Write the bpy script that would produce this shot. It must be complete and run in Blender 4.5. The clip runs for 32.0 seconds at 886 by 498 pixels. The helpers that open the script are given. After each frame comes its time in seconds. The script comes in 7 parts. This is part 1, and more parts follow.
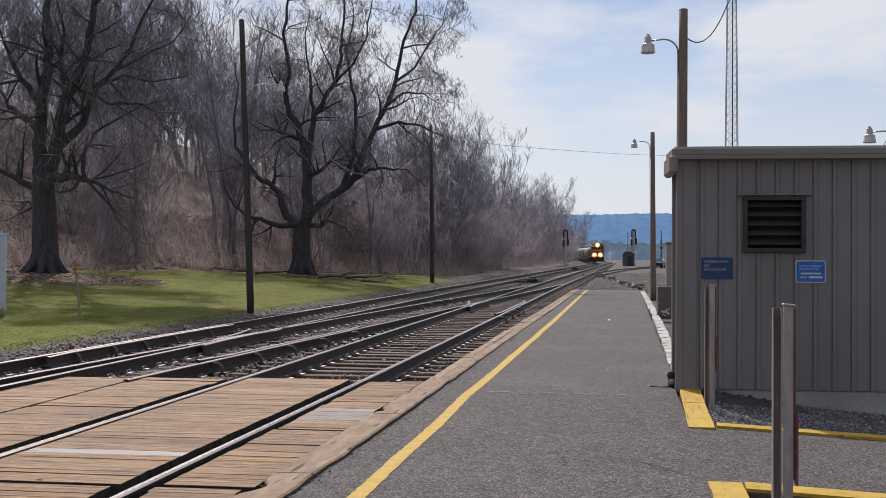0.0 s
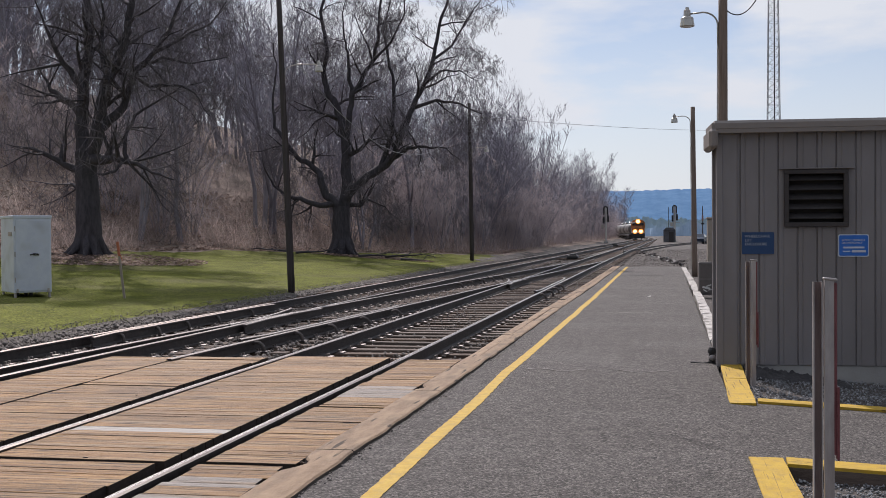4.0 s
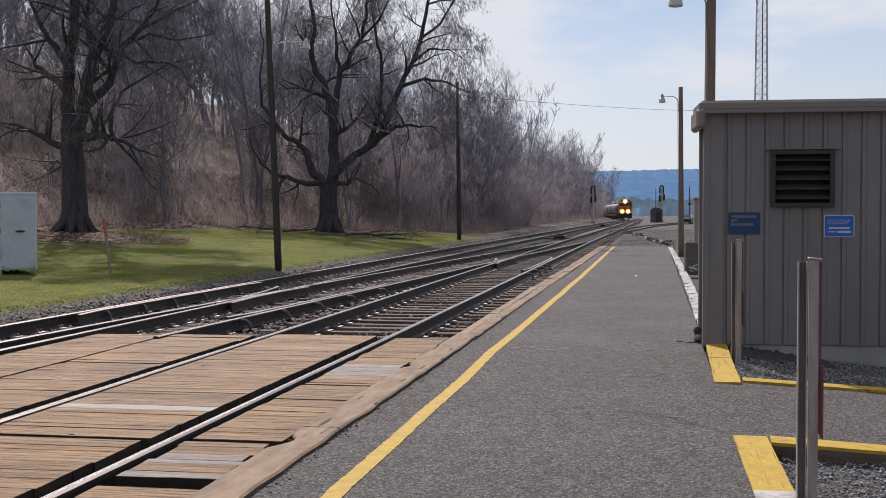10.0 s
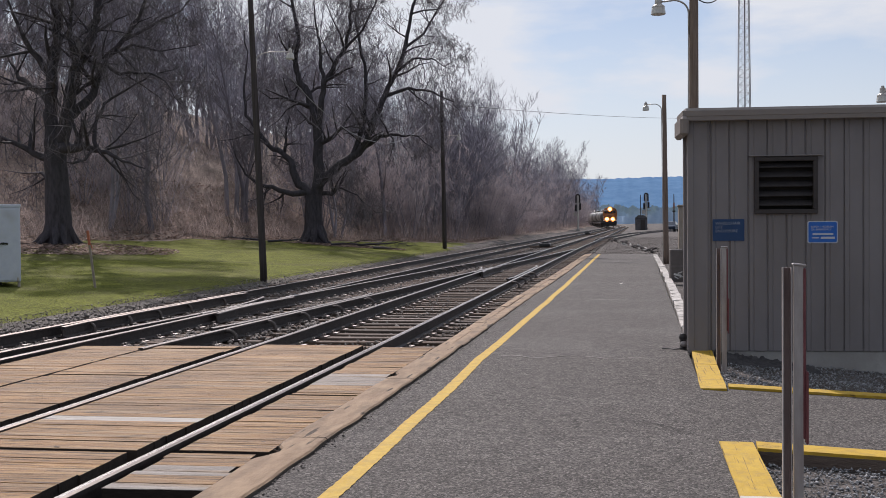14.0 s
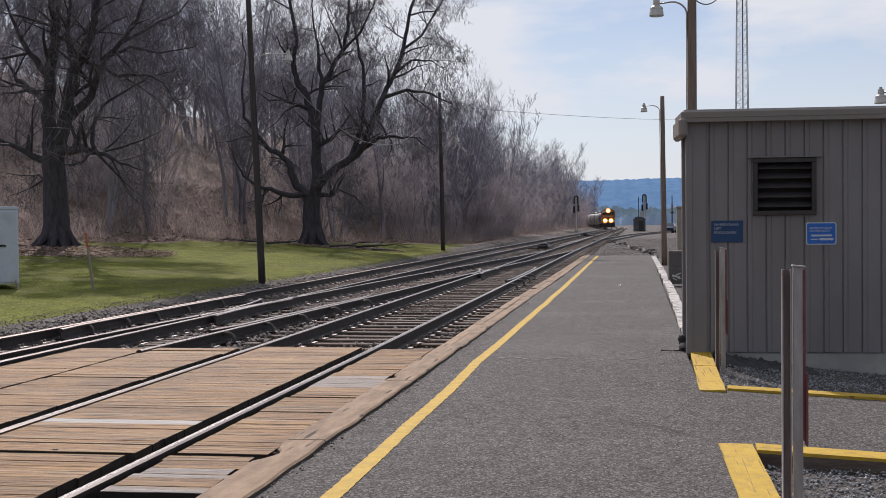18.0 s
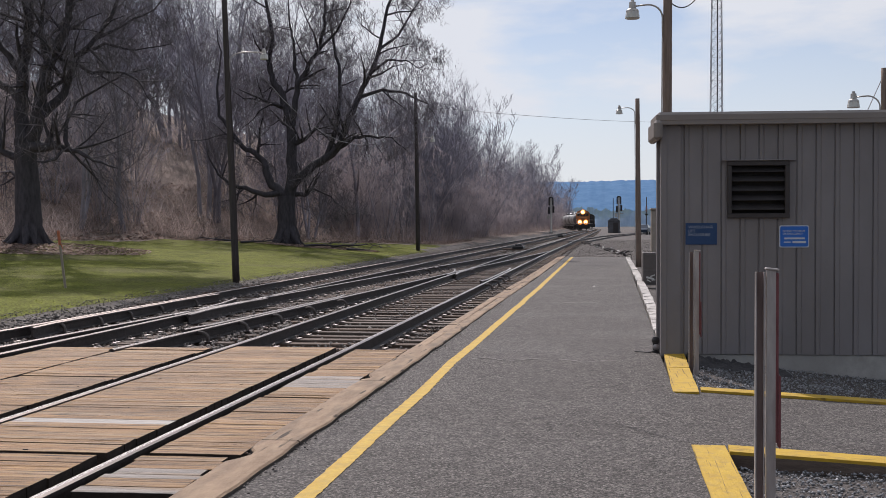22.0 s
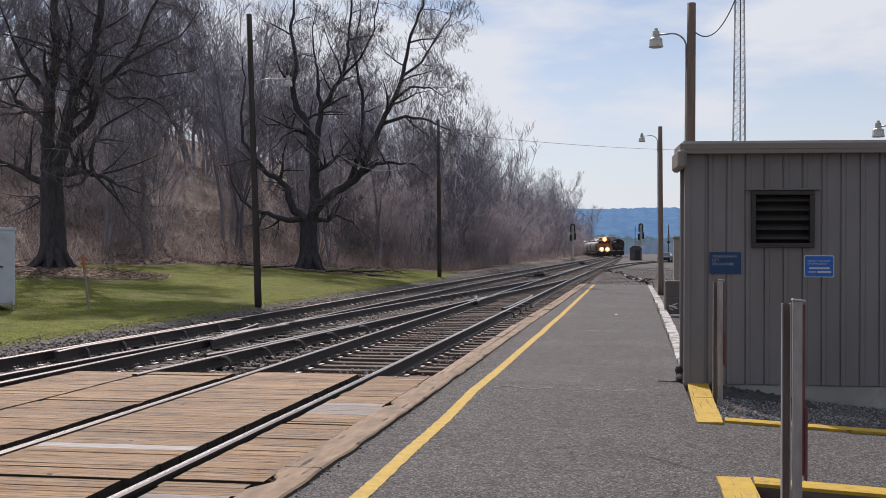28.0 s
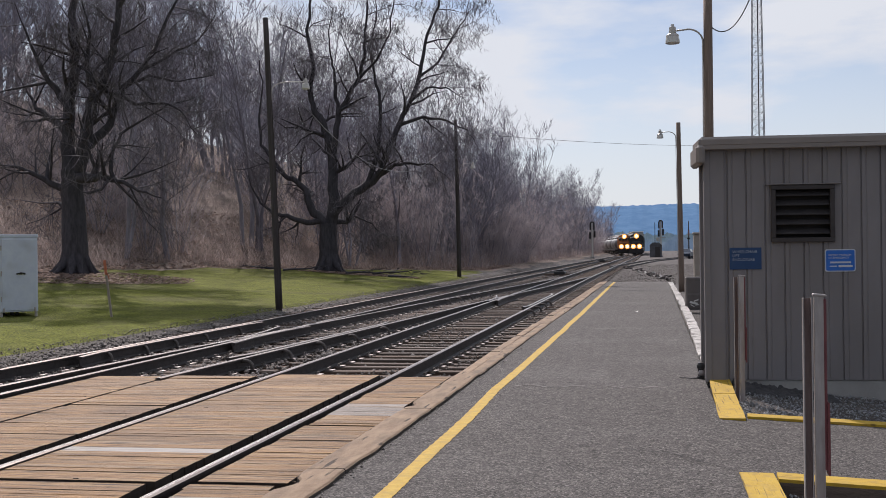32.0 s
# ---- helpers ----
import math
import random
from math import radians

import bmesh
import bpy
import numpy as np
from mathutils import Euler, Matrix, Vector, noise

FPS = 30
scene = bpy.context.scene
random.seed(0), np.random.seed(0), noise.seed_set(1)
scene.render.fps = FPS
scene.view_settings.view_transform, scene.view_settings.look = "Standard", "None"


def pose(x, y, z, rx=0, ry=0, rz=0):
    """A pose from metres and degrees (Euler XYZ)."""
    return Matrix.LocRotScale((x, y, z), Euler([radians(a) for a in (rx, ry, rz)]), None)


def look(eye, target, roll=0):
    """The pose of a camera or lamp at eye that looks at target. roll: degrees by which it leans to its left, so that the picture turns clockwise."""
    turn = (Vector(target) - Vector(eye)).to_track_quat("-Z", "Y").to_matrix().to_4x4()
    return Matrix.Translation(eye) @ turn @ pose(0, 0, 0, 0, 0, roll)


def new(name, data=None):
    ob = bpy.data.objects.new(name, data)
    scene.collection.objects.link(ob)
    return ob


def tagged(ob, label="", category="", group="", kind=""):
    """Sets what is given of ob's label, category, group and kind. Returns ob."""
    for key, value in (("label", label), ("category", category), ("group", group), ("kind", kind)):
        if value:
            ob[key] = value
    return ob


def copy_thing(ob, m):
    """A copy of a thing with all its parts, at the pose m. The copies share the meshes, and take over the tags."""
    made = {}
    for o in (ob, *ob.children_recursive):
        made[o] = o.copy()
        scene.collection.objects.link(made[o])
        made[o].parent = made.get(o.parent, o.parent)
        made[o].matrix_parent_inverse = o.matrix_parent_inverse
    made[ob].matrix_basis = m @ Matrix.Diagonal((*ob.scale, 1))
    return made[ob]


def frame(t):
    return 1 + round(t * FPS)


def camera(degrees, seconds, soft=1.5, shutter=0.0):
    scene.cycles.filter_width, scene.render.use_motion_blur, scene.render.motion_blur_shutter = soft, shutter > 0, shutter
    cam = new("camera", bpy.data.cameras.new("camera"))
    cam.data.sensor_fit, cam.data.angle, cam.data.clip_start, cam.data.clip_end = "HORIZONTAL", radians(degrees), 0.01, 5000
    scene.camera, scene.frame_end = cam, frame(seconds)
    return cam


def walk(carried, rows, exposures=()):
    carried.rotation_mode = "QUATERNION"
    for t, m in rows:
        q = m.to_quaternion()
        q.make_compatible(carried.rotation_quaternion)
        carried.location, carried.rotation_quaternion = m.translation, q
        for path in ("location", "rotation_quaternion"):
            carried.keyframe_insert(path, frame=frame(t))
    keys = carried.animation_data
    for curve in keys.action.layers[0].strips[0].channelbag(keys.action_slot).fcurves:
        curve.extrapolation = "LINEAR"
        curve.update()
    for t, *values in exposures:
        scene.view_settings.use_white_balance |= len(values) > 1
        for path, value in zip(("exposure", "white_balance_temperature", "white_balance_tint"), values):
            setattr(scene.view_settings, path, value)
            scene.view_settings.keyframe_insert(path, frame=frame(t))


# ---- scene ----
cam = camera(42.8, 32.0, soft=0.65)
# seconds, yaw, pitch, roll, eye: held in the hand, turned a little, swaying by a few centimetres
TURNS = [
    (0.0, 9.062, 0.340, -0.208, -0.018, 0.006, 1.508),
    (0.5, 9.808, 0.405, -0.385, -0.016, 0.002, 1.508),
    (1.0, 10.334, 0.138, -0.053, -0.007, -0.004, 1.504),
    (1.5, 10.609, 0.169, -0.208, -0.008, -0.007, 1.509),
    (2.0, 10.489, 0.300, 0.322, -0.006, -0.005, 1.509),
    (2.5, 10.962, -0.179, 0.973, -0.006, -0.005, 1.507),
    (3.0, 11.270, -0.438, 0.488, -0.004, -0.010, 1.505),
    (3.5, 11.309, -0.551, 0.414, -0.001, -0.003, 1.504),
    (5.5, 10.029, -1.443, 0.282, -0.005, 0.008, 1.497),
    (6.0, 10.121, -1.506, 0.281, -0.003, 0.003, 1.498),
    (6.5, 10.034, -1.522, 0.554, 0.000, 0.005, 1.497),
    (7.0, 10.109, -1.470, 0.315, -0.003, 0.003, 1.500),
    (7.5, 10.293, -1.528, 0.236, -0.004, 0.002, 1.499),
    (8.0, 10.292, -1.558, 0.356, 0.000, 0.002, 1.498),
    (8.5, 10.484, -1.600, 0.114, -0.001, 0.002, 1.495),
    (9.0, 10.662, -1.839, 0.030, 0.000, -0.001, 1.497),
    (9.5, 10.422, -1.852, -0.038, 0.001, 0.006, 1.497),
    (10.0, 10.437, -1.824, 0.096, 0.000, -0.001, 1.498),
    (10.5, 10.466, -1.788, 0.061, 0.003, -0.000, 1.498),
    (11.0, 10.246, -1.720, 0.411, 0.001, 0.002, 1.495),
    (11.5, 9.947, -1.438, 0.496, -0.001, -0.001, 1.500),
    (12.0, 9.848, -1.289, 0.553, 0.000, 0.000, 1.500),
    (12.5, 9.970, -1.327, 0.232, -0.003, -0.002, 1.501),
    (13.0, 10.038, -1.322, 0.180, -0.003, -0.005, 1.499),
    (13.5, 10.038, -1.457, 0.277, -0.002, -0.004, 1.498),
    (14.0, 9.688, -1.366, 0.518, 0.000, -0.005, 1.496),
    (14.5, 9.591, -1.385, 0.569, 0.003, -0.006, 1.496),
    (16.5, 9.858, -1.394, 0.476, 0.000, 0.000, 1.499),
    (17.0, 9.714, -1.320, 0.519, 0.003, 0.004, 1.497),
    (17.5, 9.757, -1.220, 0.508, -0.004, 0.005, 1.495),
    (18.0, 9.599, -1.285, 0.581, -0.005, 0.004, 1.498),
    (18.5, 9.533, -1.347, 0.424, -0.005, 0.013, 1.500),
    (19.0, 9.304, -1.377, 0.414, -0.007, 0.013, 1.498),
    (19.5, 9.019, -1.413, 0.535, -0.004, 0.014, 1.497),
    (20.0, 8.532, -1.470, 0.853, -0.003, 0.017, 1.499),
    (20.5, 8.407, -1.425, 0.724, -0.004, 0.013, 1.496),
    (21.0, 8.492, -1.452, 0.586, -0.007, 0.012, 1.498),
    (21.5, 8.539, -1.405, 0.353, -0.009, 0.013, 1.498),
    (22.0, 8.339, -1.280, 0.177, -0.009, 0.012, 1.500),
    (22.5, 7.887, -1.182, -0.121, -0.010, 0.021, 1.497),
    (23.0, 7.704, -1.122, 0.036, -0.017, 0.018, 1.498),
    (23.5, 7.857, -1.073, 0.518, -0.011, 0.016, 1.501),
    (24.0, 7.987, -1.089, 1.013, -0.014, 0.012, 1.504),
    (24.5, 8.464, -1.023, 0.858, -0.017, 0.007, 1.503),
    (25.0, 9.039, -0.971, 1.075, -0.019, 0.003, 1.508),
    (25.5, 9.082, -0.307, 0.544, -0.016, 0.004, 1.511),
    (27.5, 8.865, -0.116, -0.115, -0.028, -0.003, 1.511),
    (28.0, 9.416, 0.048, -0.206, -0.028, -0.002, 1.513),
    (28.5, 9.778, 0.257, -0.302, -0.029, -0.012, 1.510),
    (29.0, 10.177, 0.337, 0.297, -0.031, -0.019, 1.513),
    (29.5, 10.238, 0.347, 0.426, -0.025, -0.025, 1.512),
    (30.0, 10.282, 0.328, 0.768, -0.024, -0.030, 1.516),
    (30.5, 10.294, 0.381, 0.597, -0.024, -0.034, 1.514),
    (31.0, 10.379, 0.345, 0.668, -0.023, -0.030, 1.515),
    (31.5, 10.448, 0.122, 0.697, -0.021, -0.021, 1.515),
    (32.0, 10.402, 0.051, 0.702, -0.023, -0.023, 1.515),
]
walk(cam, [(t, pose(x, y, z, 90 + pitch, roll, yaw)) for t, yaw, pitch, roll, x, y, z in TURNS],
     [(0.0, 0.0, 6310, 20), (32.0, 0.0, 6310, 20)])

# ---- world, sun, exposure ----
SUN_AZ, SUN_EL = -25.0, 41.8  # degrees from +y towards +x, and above the horizon
world = bpy.data.worlds.new("sky")
scene.world = world
world.use_nodes = True
wn, wl = world.node_tree.nodes, world.node_tree.links
wn.clear()
w_out = wn.new("ShaderNodeOutputWorld")
w_bg = wn.new("ShaderNodeBackground")
w_sky = wn.new("ShaderNodeTexSky")
w_sky.sky_type, w_sky.sun_disc = "NISHITA", False
w_sky.sun_elevation, w_sky.sun_rotation = radians(SUN_EL), radians(SUN_AZ)
w_sky.air_density, w_sky.dust_density, w_sky.ozone_density = 1.0, 0.15, 1.5
w_co = wn.new("ShaderNodeTexCoord")
w_map = wn.new("ShaderNodeMapping")
w_map.inputs["Scale"].default_value = (1.0, 1.0, 3.2)
w_noise = wn.new("ShaderNodeTexNoise")
w_noise.inputs["Scale"].default_value, w_noise.inputs["Detail"].default_value = 5.5, 7.0
w_noise.inputs["Roughness"].default_value = 0.52
w_ramp = wn.new("ShaderNodeValToRGB")
w_ramp.color_ramp.elements[0].position, w_ramp.color_ramp.elements[1].position = 0.30, 0.57
w_mix = wn.new("ShaderNodeMix")
w_mix.data_type = "RGBA"
wl.new(w_co.outputs["Generated"], w_map.inputs["Vector"])
wl.new(w_map.outputs["Vector"], w_noise.inputs["Vector"])
wl.new(w_noise.outputs["Fac"], w_ramp.inputs["Fac"])
# thin cloud is brightest towards the sun
w_dot = wn.new("ShaderNodeVectorMath")
w_dot.operation = "DOT_PRODUCT"
w_dot.inputs[1].default_value = (math.sin(radians(SUN_AZ)) * math.cos(radians(SUN_EL)), math.cos(radians(SUN_AZ)) * math.cos(radians(SUN_EL)), math.sin(radians(SUN_EL)))
w_near = wn.new("ShaderNodeMapRange")
w_near.inputs["From Min"].default_value, w_near.inputs["From Max"].default_value = -0.4, 0.75
w_near.inputs["To Min"].default_value, w_near.inputs["To Max"].default_value = 0.42, 1.0
w_scale = wn.new("ShaderNodeVectorMath")
w_scale.operation = "SCALE"
w_scale.inputs[0].default_value = (8.5, 9.15, 9.2)
wl.new(w_co.outputs["Generated"], w_dot.inputs[0])
wl.new(w_dot.outputs["Value"], w_near.inputs["Value"])
wl.new(w_near.outputs["Result"], w_scale.inputs["Scale"])
wl.new(w_scale.outputs["Vector"], w_mix.inputs["B"])
# pale haze low over the horizon
w_sep = wn.new("ShaderNodeSeparateXYZ")
w_low = wn.new("ShaderNodeMapRange")
w_low.inputs["From Min"].default_value, w_low.inputs["From Max"].default_value = 0.0, 0.26
w_low.inputs["To Min"].default_value, w_low.inputs["To Max"].default_value = 0.95, 0.0
w_max = wn.new("ShaderNodeMath")
w_max.operation = "MAXIMUM"
wl.new(w_co.outputs["Generated"], w_sep.inputs["Vector"])
wl.new(w_sep.outputs["Z"], w_low.inputs["Value"])
wl.new(w_low.outputs["Result"], w_max.inputs[0])
wl.new(w_ramp.outputs["Color"], w_max.inputs[1])
wl.new(w_max.outputs["Value"], w_mix.inputs["Factor"])
wl.new(w_sky.outputs["Color"], w_mix.inputs["A"])
wl.new(w_mix.outputs["Result"], w_bg.inputs["Color"])
w_bg.inputs["Strength"].default_value = 0.085
wl.new(w_bg.outputs["Background"], w_out.inputs["Surface"])
sun = new("sun", bpy.data.lights.new("sun", "SUN"))
sun.data.energy, sun.data.angle, sun.data.color = 3.9, radians(0.7), (1.0, 0.94, 0.85)
_az, _el = radians(SUN_AZ), radians(SUN_EL)
sun.matrix_world = look((0, 0, 60), Vector((0, 0, 60)) - Vector((math.sin(_az) * math.cos(_el), math.cos(_az) * math.cos(_el), math.sin(_el))))

# ---- materials ----


def mat(name, c1, c2=None, scale=6.0, rough=0.75, bump=0.2, fine=60.0, metal=0.0, stain=None, stain_scale=1.2, stain_amount=0.5,
        stretch=(1, 1, 1), vary=0.12, spec=0.4, object_space=False):
    """A surface: two tones by noise, a second larger stain, a tone shift from piece to piece, fine relief."""
    m = bpy.data.materials.new(name)
    m.use_nodes = True
    n, l = m.node_tree.nodes, m.node_tree.links
    b = n["Principled BSDF"]
    geo = n.new("ShaderNodeTexCoord" if object_space else "ShaderNodeNewGeometry")
    mp = n.new("ShaderNodeMapping")
    mp.inputs["Scale"].default_value = stretch
    l.new(geo.outputs["Object" if object_space else "Position"], mp.inputs["Vector"])
    t1 = n.new("ShaderNodeTexNoise")
    t1.inputs["Scale"].default_value, t1.inputs["Detail"].default_value, t1.inputs["Roughness"].default_value = scale, 6, 0.65
    l.new(mp.outputs["Vector"], t1.inputs["Vector"])
    r1 = n.new("ShaderNodeValToRGB")
    r1.color_ramp.elements[0].position, r1.color_ramp.elements[1].position = 0.32, 0.68
    r1.color_ramp.elements[0].color, r1.color_ramp.elements[1].color = (*c1, 1), (*(c2 or [c * 1.25 for c in c1]), 1)
    l.new(t1.outputs["Fac"], r1.inputs["Fac"])
    col = r1.outputs["Color"]
    if stain:
        t2 = n.new("ShaderNodeTexNoise")
        t2.inputs["Scale"].default_value, t2.inputs["Detail"].default_value = stain_scale, 5
        l.new(mp.outputs["Vector"], t2.inputs["Vector"])
        r2 = n.new("ShaderNodeValToRGB")
        r2.color_ramp.elements[0].position, r2.color_ramp.elements[1].position = 0.48, 0.68
        r2.color_ramp.elements[1].color = (stain_amount,) * 3 + (1,)
        l.new(t2.outputs["Fac"], r2.inputs["Fac"])
        mx = n.new("ShaderNodeMix")
        mx.data_type = "RGBA"
        mx.inputs["B"].default_value = (*stain, 1)
        l.new(r2.outputs["Color"], mx.inputs["Factor"])
        l.new(col, mx.inputs["A"])
        col = mx.outputs["Result"]
    if vary:
        info = n.new("ShaderNodeObjectInfo")
        isl = n.new("ShaderNodeMath")
        isl.operation = "MULTIPLY_ADD"
        isl.inputs[1].default_value, isl.inputs[2].default_value = 2 * vary, 1 - vary
        l.new(info.outputs["Random"], isl.inputs[0])
        hs = n.new("ShaderNodeHueSaturation")
        l.new(isl.outputs[0], hs.inputs["Value"])
        if vary > 0.2:
            wn_ = n.new("ShaderNodeTexWhiteNoise")
            wn_.noise_dimensions = "1D"
            l.new(info.outputs["Random"], wn_.inputs["W"])
            sat = n.new("ShaderNodeMapRange")
            sat.inputs["To Min"].default_value, sat.inputs["To Max"].default_value = 0.78, 1.22
            l.new(wn_.outputs["Value"], sat.inputs["Value"])
            l.new(sat.outputs["Result"], hs.inputs["Saturation"])
        l.new(col, hs.inputs["Color"])
        col = hs.outputs["Color"]
    l.new(col, b.inputs["Base Color"])
    t3 = n.new("ShaderNodeTexNoise")
    t3.inputs["Scale"].default_value, t3.inputs["Detail"].default_value = fine, 4
    l.new(mp.outputs["Vector"], t3.inputs["Vector"])
    rr = n.new("ShaderNodeMapRange")
    rr.inputs["To Min"].default_value, rr.inputs["To Max"].default_value = max(0.03, rough - 0.12), min(1.0, rough + 0.12)
    l.new(t3.outputs["Fac"], rr.inputs["Value"])
    l.new(rr.outputs["Result"], b.inputs["Roughness"])
    if bump:
        bp = n.new("ShaderNodeBump")
        bp.inputs["Strength"].default_value, bp.inputs["Distance"].default_value = bump, 0.01
        l.new(t3.outputs["Fac"], bp.inputs["Height"])
        l.new(bp.outputs["Normal"], b.inputs["Normal"])
    b.inputs["Metallic"].default_value = metal
    b.inputs["Specular IOR Level"].default_value = spec
    return m


def glow(name, color, strength):
    m = bpy.data.materials.new(name)
    m.use_nodes = True
    b = m.node_tree.nodes["Principled BSDF"]
    b.inputs["Base Color"].default_value = (*color, 1)
    b.inputs["Emission Color"].default_value = (*color, 1)
    b.inputs["Emission Strength"].default_value = strength
    return m


def islands(m, amount=0.35):
    """Lets every loose piece of a joined mesh take a tone of its own."""
    n, l = m.node_tree.nodes, m.node_tree.links
    b = n["Principled BSDF"]
    src = b.inputs["Base Color"].links[0].from_socket
    g = n.new("ShaderNodeNewGeometry")
    mr = n.new("ShaderNodeMapRange")
    mr.inputs["To Min"].default_value, mr.inputs["To Max"].default_value = 1 - amount, 1 + amount
    l.new(g.outputs["Random Per Island"], mr.inputs["Value"])
    hs = n.new("ShaderNodeHueSaturation")
    l.new(mr.outputs["Result"], hs.inputs["Value"])
    l.new(src, hs.inputs["Color"])
    l.new(hs.outputs["Color"], b.inputs["Base Color"])
    return m



def cracked(m, stretch, color=(0.02, 0.014, 0.01), low=0.575, high=0.66):
    """Dark splits along the grain."""
    n, l = m.node_tree.nodes, m.node_tree.links
    b = n["Principled BSDF"]
    src = b.inputs["Base Color"].links[0].from_socket
    g = n.new("ShaderNodeNewGeometry")
    mp = n.new("ShaderNodeMapping")
    mp.inputs["Scale"].default_value = stretch
    t = n.new("ShaderNodeTexNoise")
    t.inputs["Scale"].default_value, t.inputs["Detail"].default_value = 1.6, 3
    l.new(g.outputs["Position"], mp.inputs["Vector"])
    l.new(mp.outputs["Vector"], t.inputs["Vector"])
    r = n.new("ShaderNodeMapRange")
    r.inputs["From Min"].default_value, r.inputs["From Max"].default_value, r.inputs["To Max"].default_value = low, high, 0.85
    l.new(t.outputs["Fac"], r.inputs["Value"])
    x = n.new("ShaderNodeMix")
    x.data_type = "RGBA"
    x.inputs["B"].default_value = (*color, 1)
    l.new(r.outputs["Result"], x.inputs["Factor"])
    l.new(src, x.inputs["A"])
    l.new(x.outputs["Result"], b.inputs["Base Color"])
    return m


def speckled(m, color, scale, low=0.80, high=0.98, strength=0.75):
    """Scatters small pale chips over a surface."""
    n, l = m.node_tree.nodes, m.node_tree.links
    b = n["Principled BSDF"]
    src = b.inputs["Base Color"].links[0].from_socket
    g = n.new("ShaderNodeNewGeometry")
    t = n.new("ShaderNodeTexVoronoi")
    t.inputs["Scale"].default_value = scale
    l.new(g.outputs["Position"], t.inputs["Vector"])
    r = n.new("ShaderNodeValToRGB")
    e = r.color_ramp.elements
    e[0].position, e[1].position = low, high
    e[1].color = (strength,) * 3 + (1,)
    sp = n.new("ShaderNodeSeparateColor")
    l.new(t.outputs["Color"], sp.inputs["Color"])
    l.new(sp.outputs["Red"], r.inputs["Fac"])
    dk = n.new("ShaderNodeHueSaturation")
    mr = n.new("ShaderNodeMapRange")
    mr.inputs["To Min"].default_value, mr.inputs["To Max"].default_value = 0.35, 1.5
    l.new(sp.outputs["Green"], mr.inputs["Value"])
    l.new(mr.outputs["Result"], dk.inputs["Value"])
    l.new(src, dk.inputs["Color"])
    src = dk.outputs["Color"]
    x = n.new("ShaderNodeMix")
    x.data_type = "RGBA"
    x.inputs["B"].default_value = (*color, 1)
    l.new(r.outputs["Color"], x.inputs["Factor"])
    l.new(src, x.inputs["A"])
    l.new(x.outputs["Result"], b.inputs["Base Color"])
    return m


def backlit(m, amount=0.5):
    """Thin leaves: light from behind shines through them."""
    n, l = m.node_tree.nodes, m.node_tree.links
    b, out = n["Principled BSDF"], n["Material Output"]
    src = b.inputs["Base Color"].links[0].from_socket
    t = n.new("ShaderNodeBsdfTranslucent")
    l.new(src, t.inputs["Color"])
    x = n.new("ShaderNodeMixShader")
    x.inputs["Fac"].default_value = amount
    l.new(b.outputs["BSDF"], x.inputs[1])
    l.new(t.outputs["BSDF"], x.inputs[2])
    l.new(x.outputs["Shader"], out.inputs["Surface"])
    return m


ASPHALT = cracked(speckled(speckled(mat("asphalt", (0.050, 0.0445, 0.041), (0.100, 0.090, 0.083), 6, 0.88, 1.0, 70, stain=(0.125, 0.116, 0.110), stain_scale=0.5, stain_amount=0.5, vary=0), (0.30, 0.275, 0.26), 105, 0.80, 1.0, 0.55), (0.27, 0.245, 0.23), 62, 0.86, 1.0, 0.6), (70, 50, 1), (0.026, 0.023, 0.021), 0.57, 0.68)
CRACK = mat("crack", (0.03, 0.03, 0.03), (0.05, 0.05, 0.05), 20, 0.95, 0.2, 90, vary=0)
PATCH = mat("worn_seam", (0.17, 0.16, 0.15), (0.27, 0.255, 0.24), 30, 0.9, 0.3, 90, vary=0)
YBOARD = cracked(mat("yellow_board_paint", (0.46, 0.285, 0.018), (0.57, 0.37, 0.03), 5, 0.7, 0.6, 40, stain=(0.30, 0.20, 0.06), stain_scale=14, stain_amount=0.5, stretch=(1, 0.7, 1), vary=0.06), (38, 0.9, 2), (0.12, 0.078, 0.022), 0.61, 0.66)
YBOARDX = cracked(mat("yellow_cross_board_paint", (0.46, 0.285, 0.018), (0.57, 0.37, 0.03), 5, 0.7, 0.6, 40, stain=(0.30, 0.20, 0.06), stain_scale=14, stain_amount=0.5, stretch=(0.7, 1, 1), vary=0.06), (1.3, 30, 2), (0.085, 0.055, 0.02), 0.625, 0.66)
YELLOW = mat("yellow_paint", (0.45, 0.28, 0.02), (0.56, 0.365, 0.04), 14, 0.75, 0.4, 90, stain=(0.34, 0.235, 0.05), stain_scale=9, stain_amount=0.6, vary=0.06)
WHITEP = mat("white_paint_worn", (0.38, 0.36, 0.335), (0.60, 0.575, 0.54), 7, 0.8, 0.4, 60, stain=(0.09, 0.08, 0.07), stain_scale=6.5, stain_amount=0.95)
PLANK = cracked(cracked(cracked(cracked(mat("crossing_timber", (0.15, 0.070, 0.023), (0.44, 0.25, 0.092), 4, 0.72, 1.0, 22, stain=(0.38, 0.275, 0.17), stain_scale=0.9, stain_amount=0.7, stretch=(0.5, 9, 3), vary=0.13), (0.45, 0.8, 0.5), (0.17, 0.092, 0.040), 0.5, 0.72), (0.8, 26, 4), low=0.60, high=0.645), (2.4, 70, 4), (0.06, 0.04, 0.025), 0.575, 0.68), (0.35, 15, 3), (0.085, 0.048, 0.024), 0.585, 0.63)
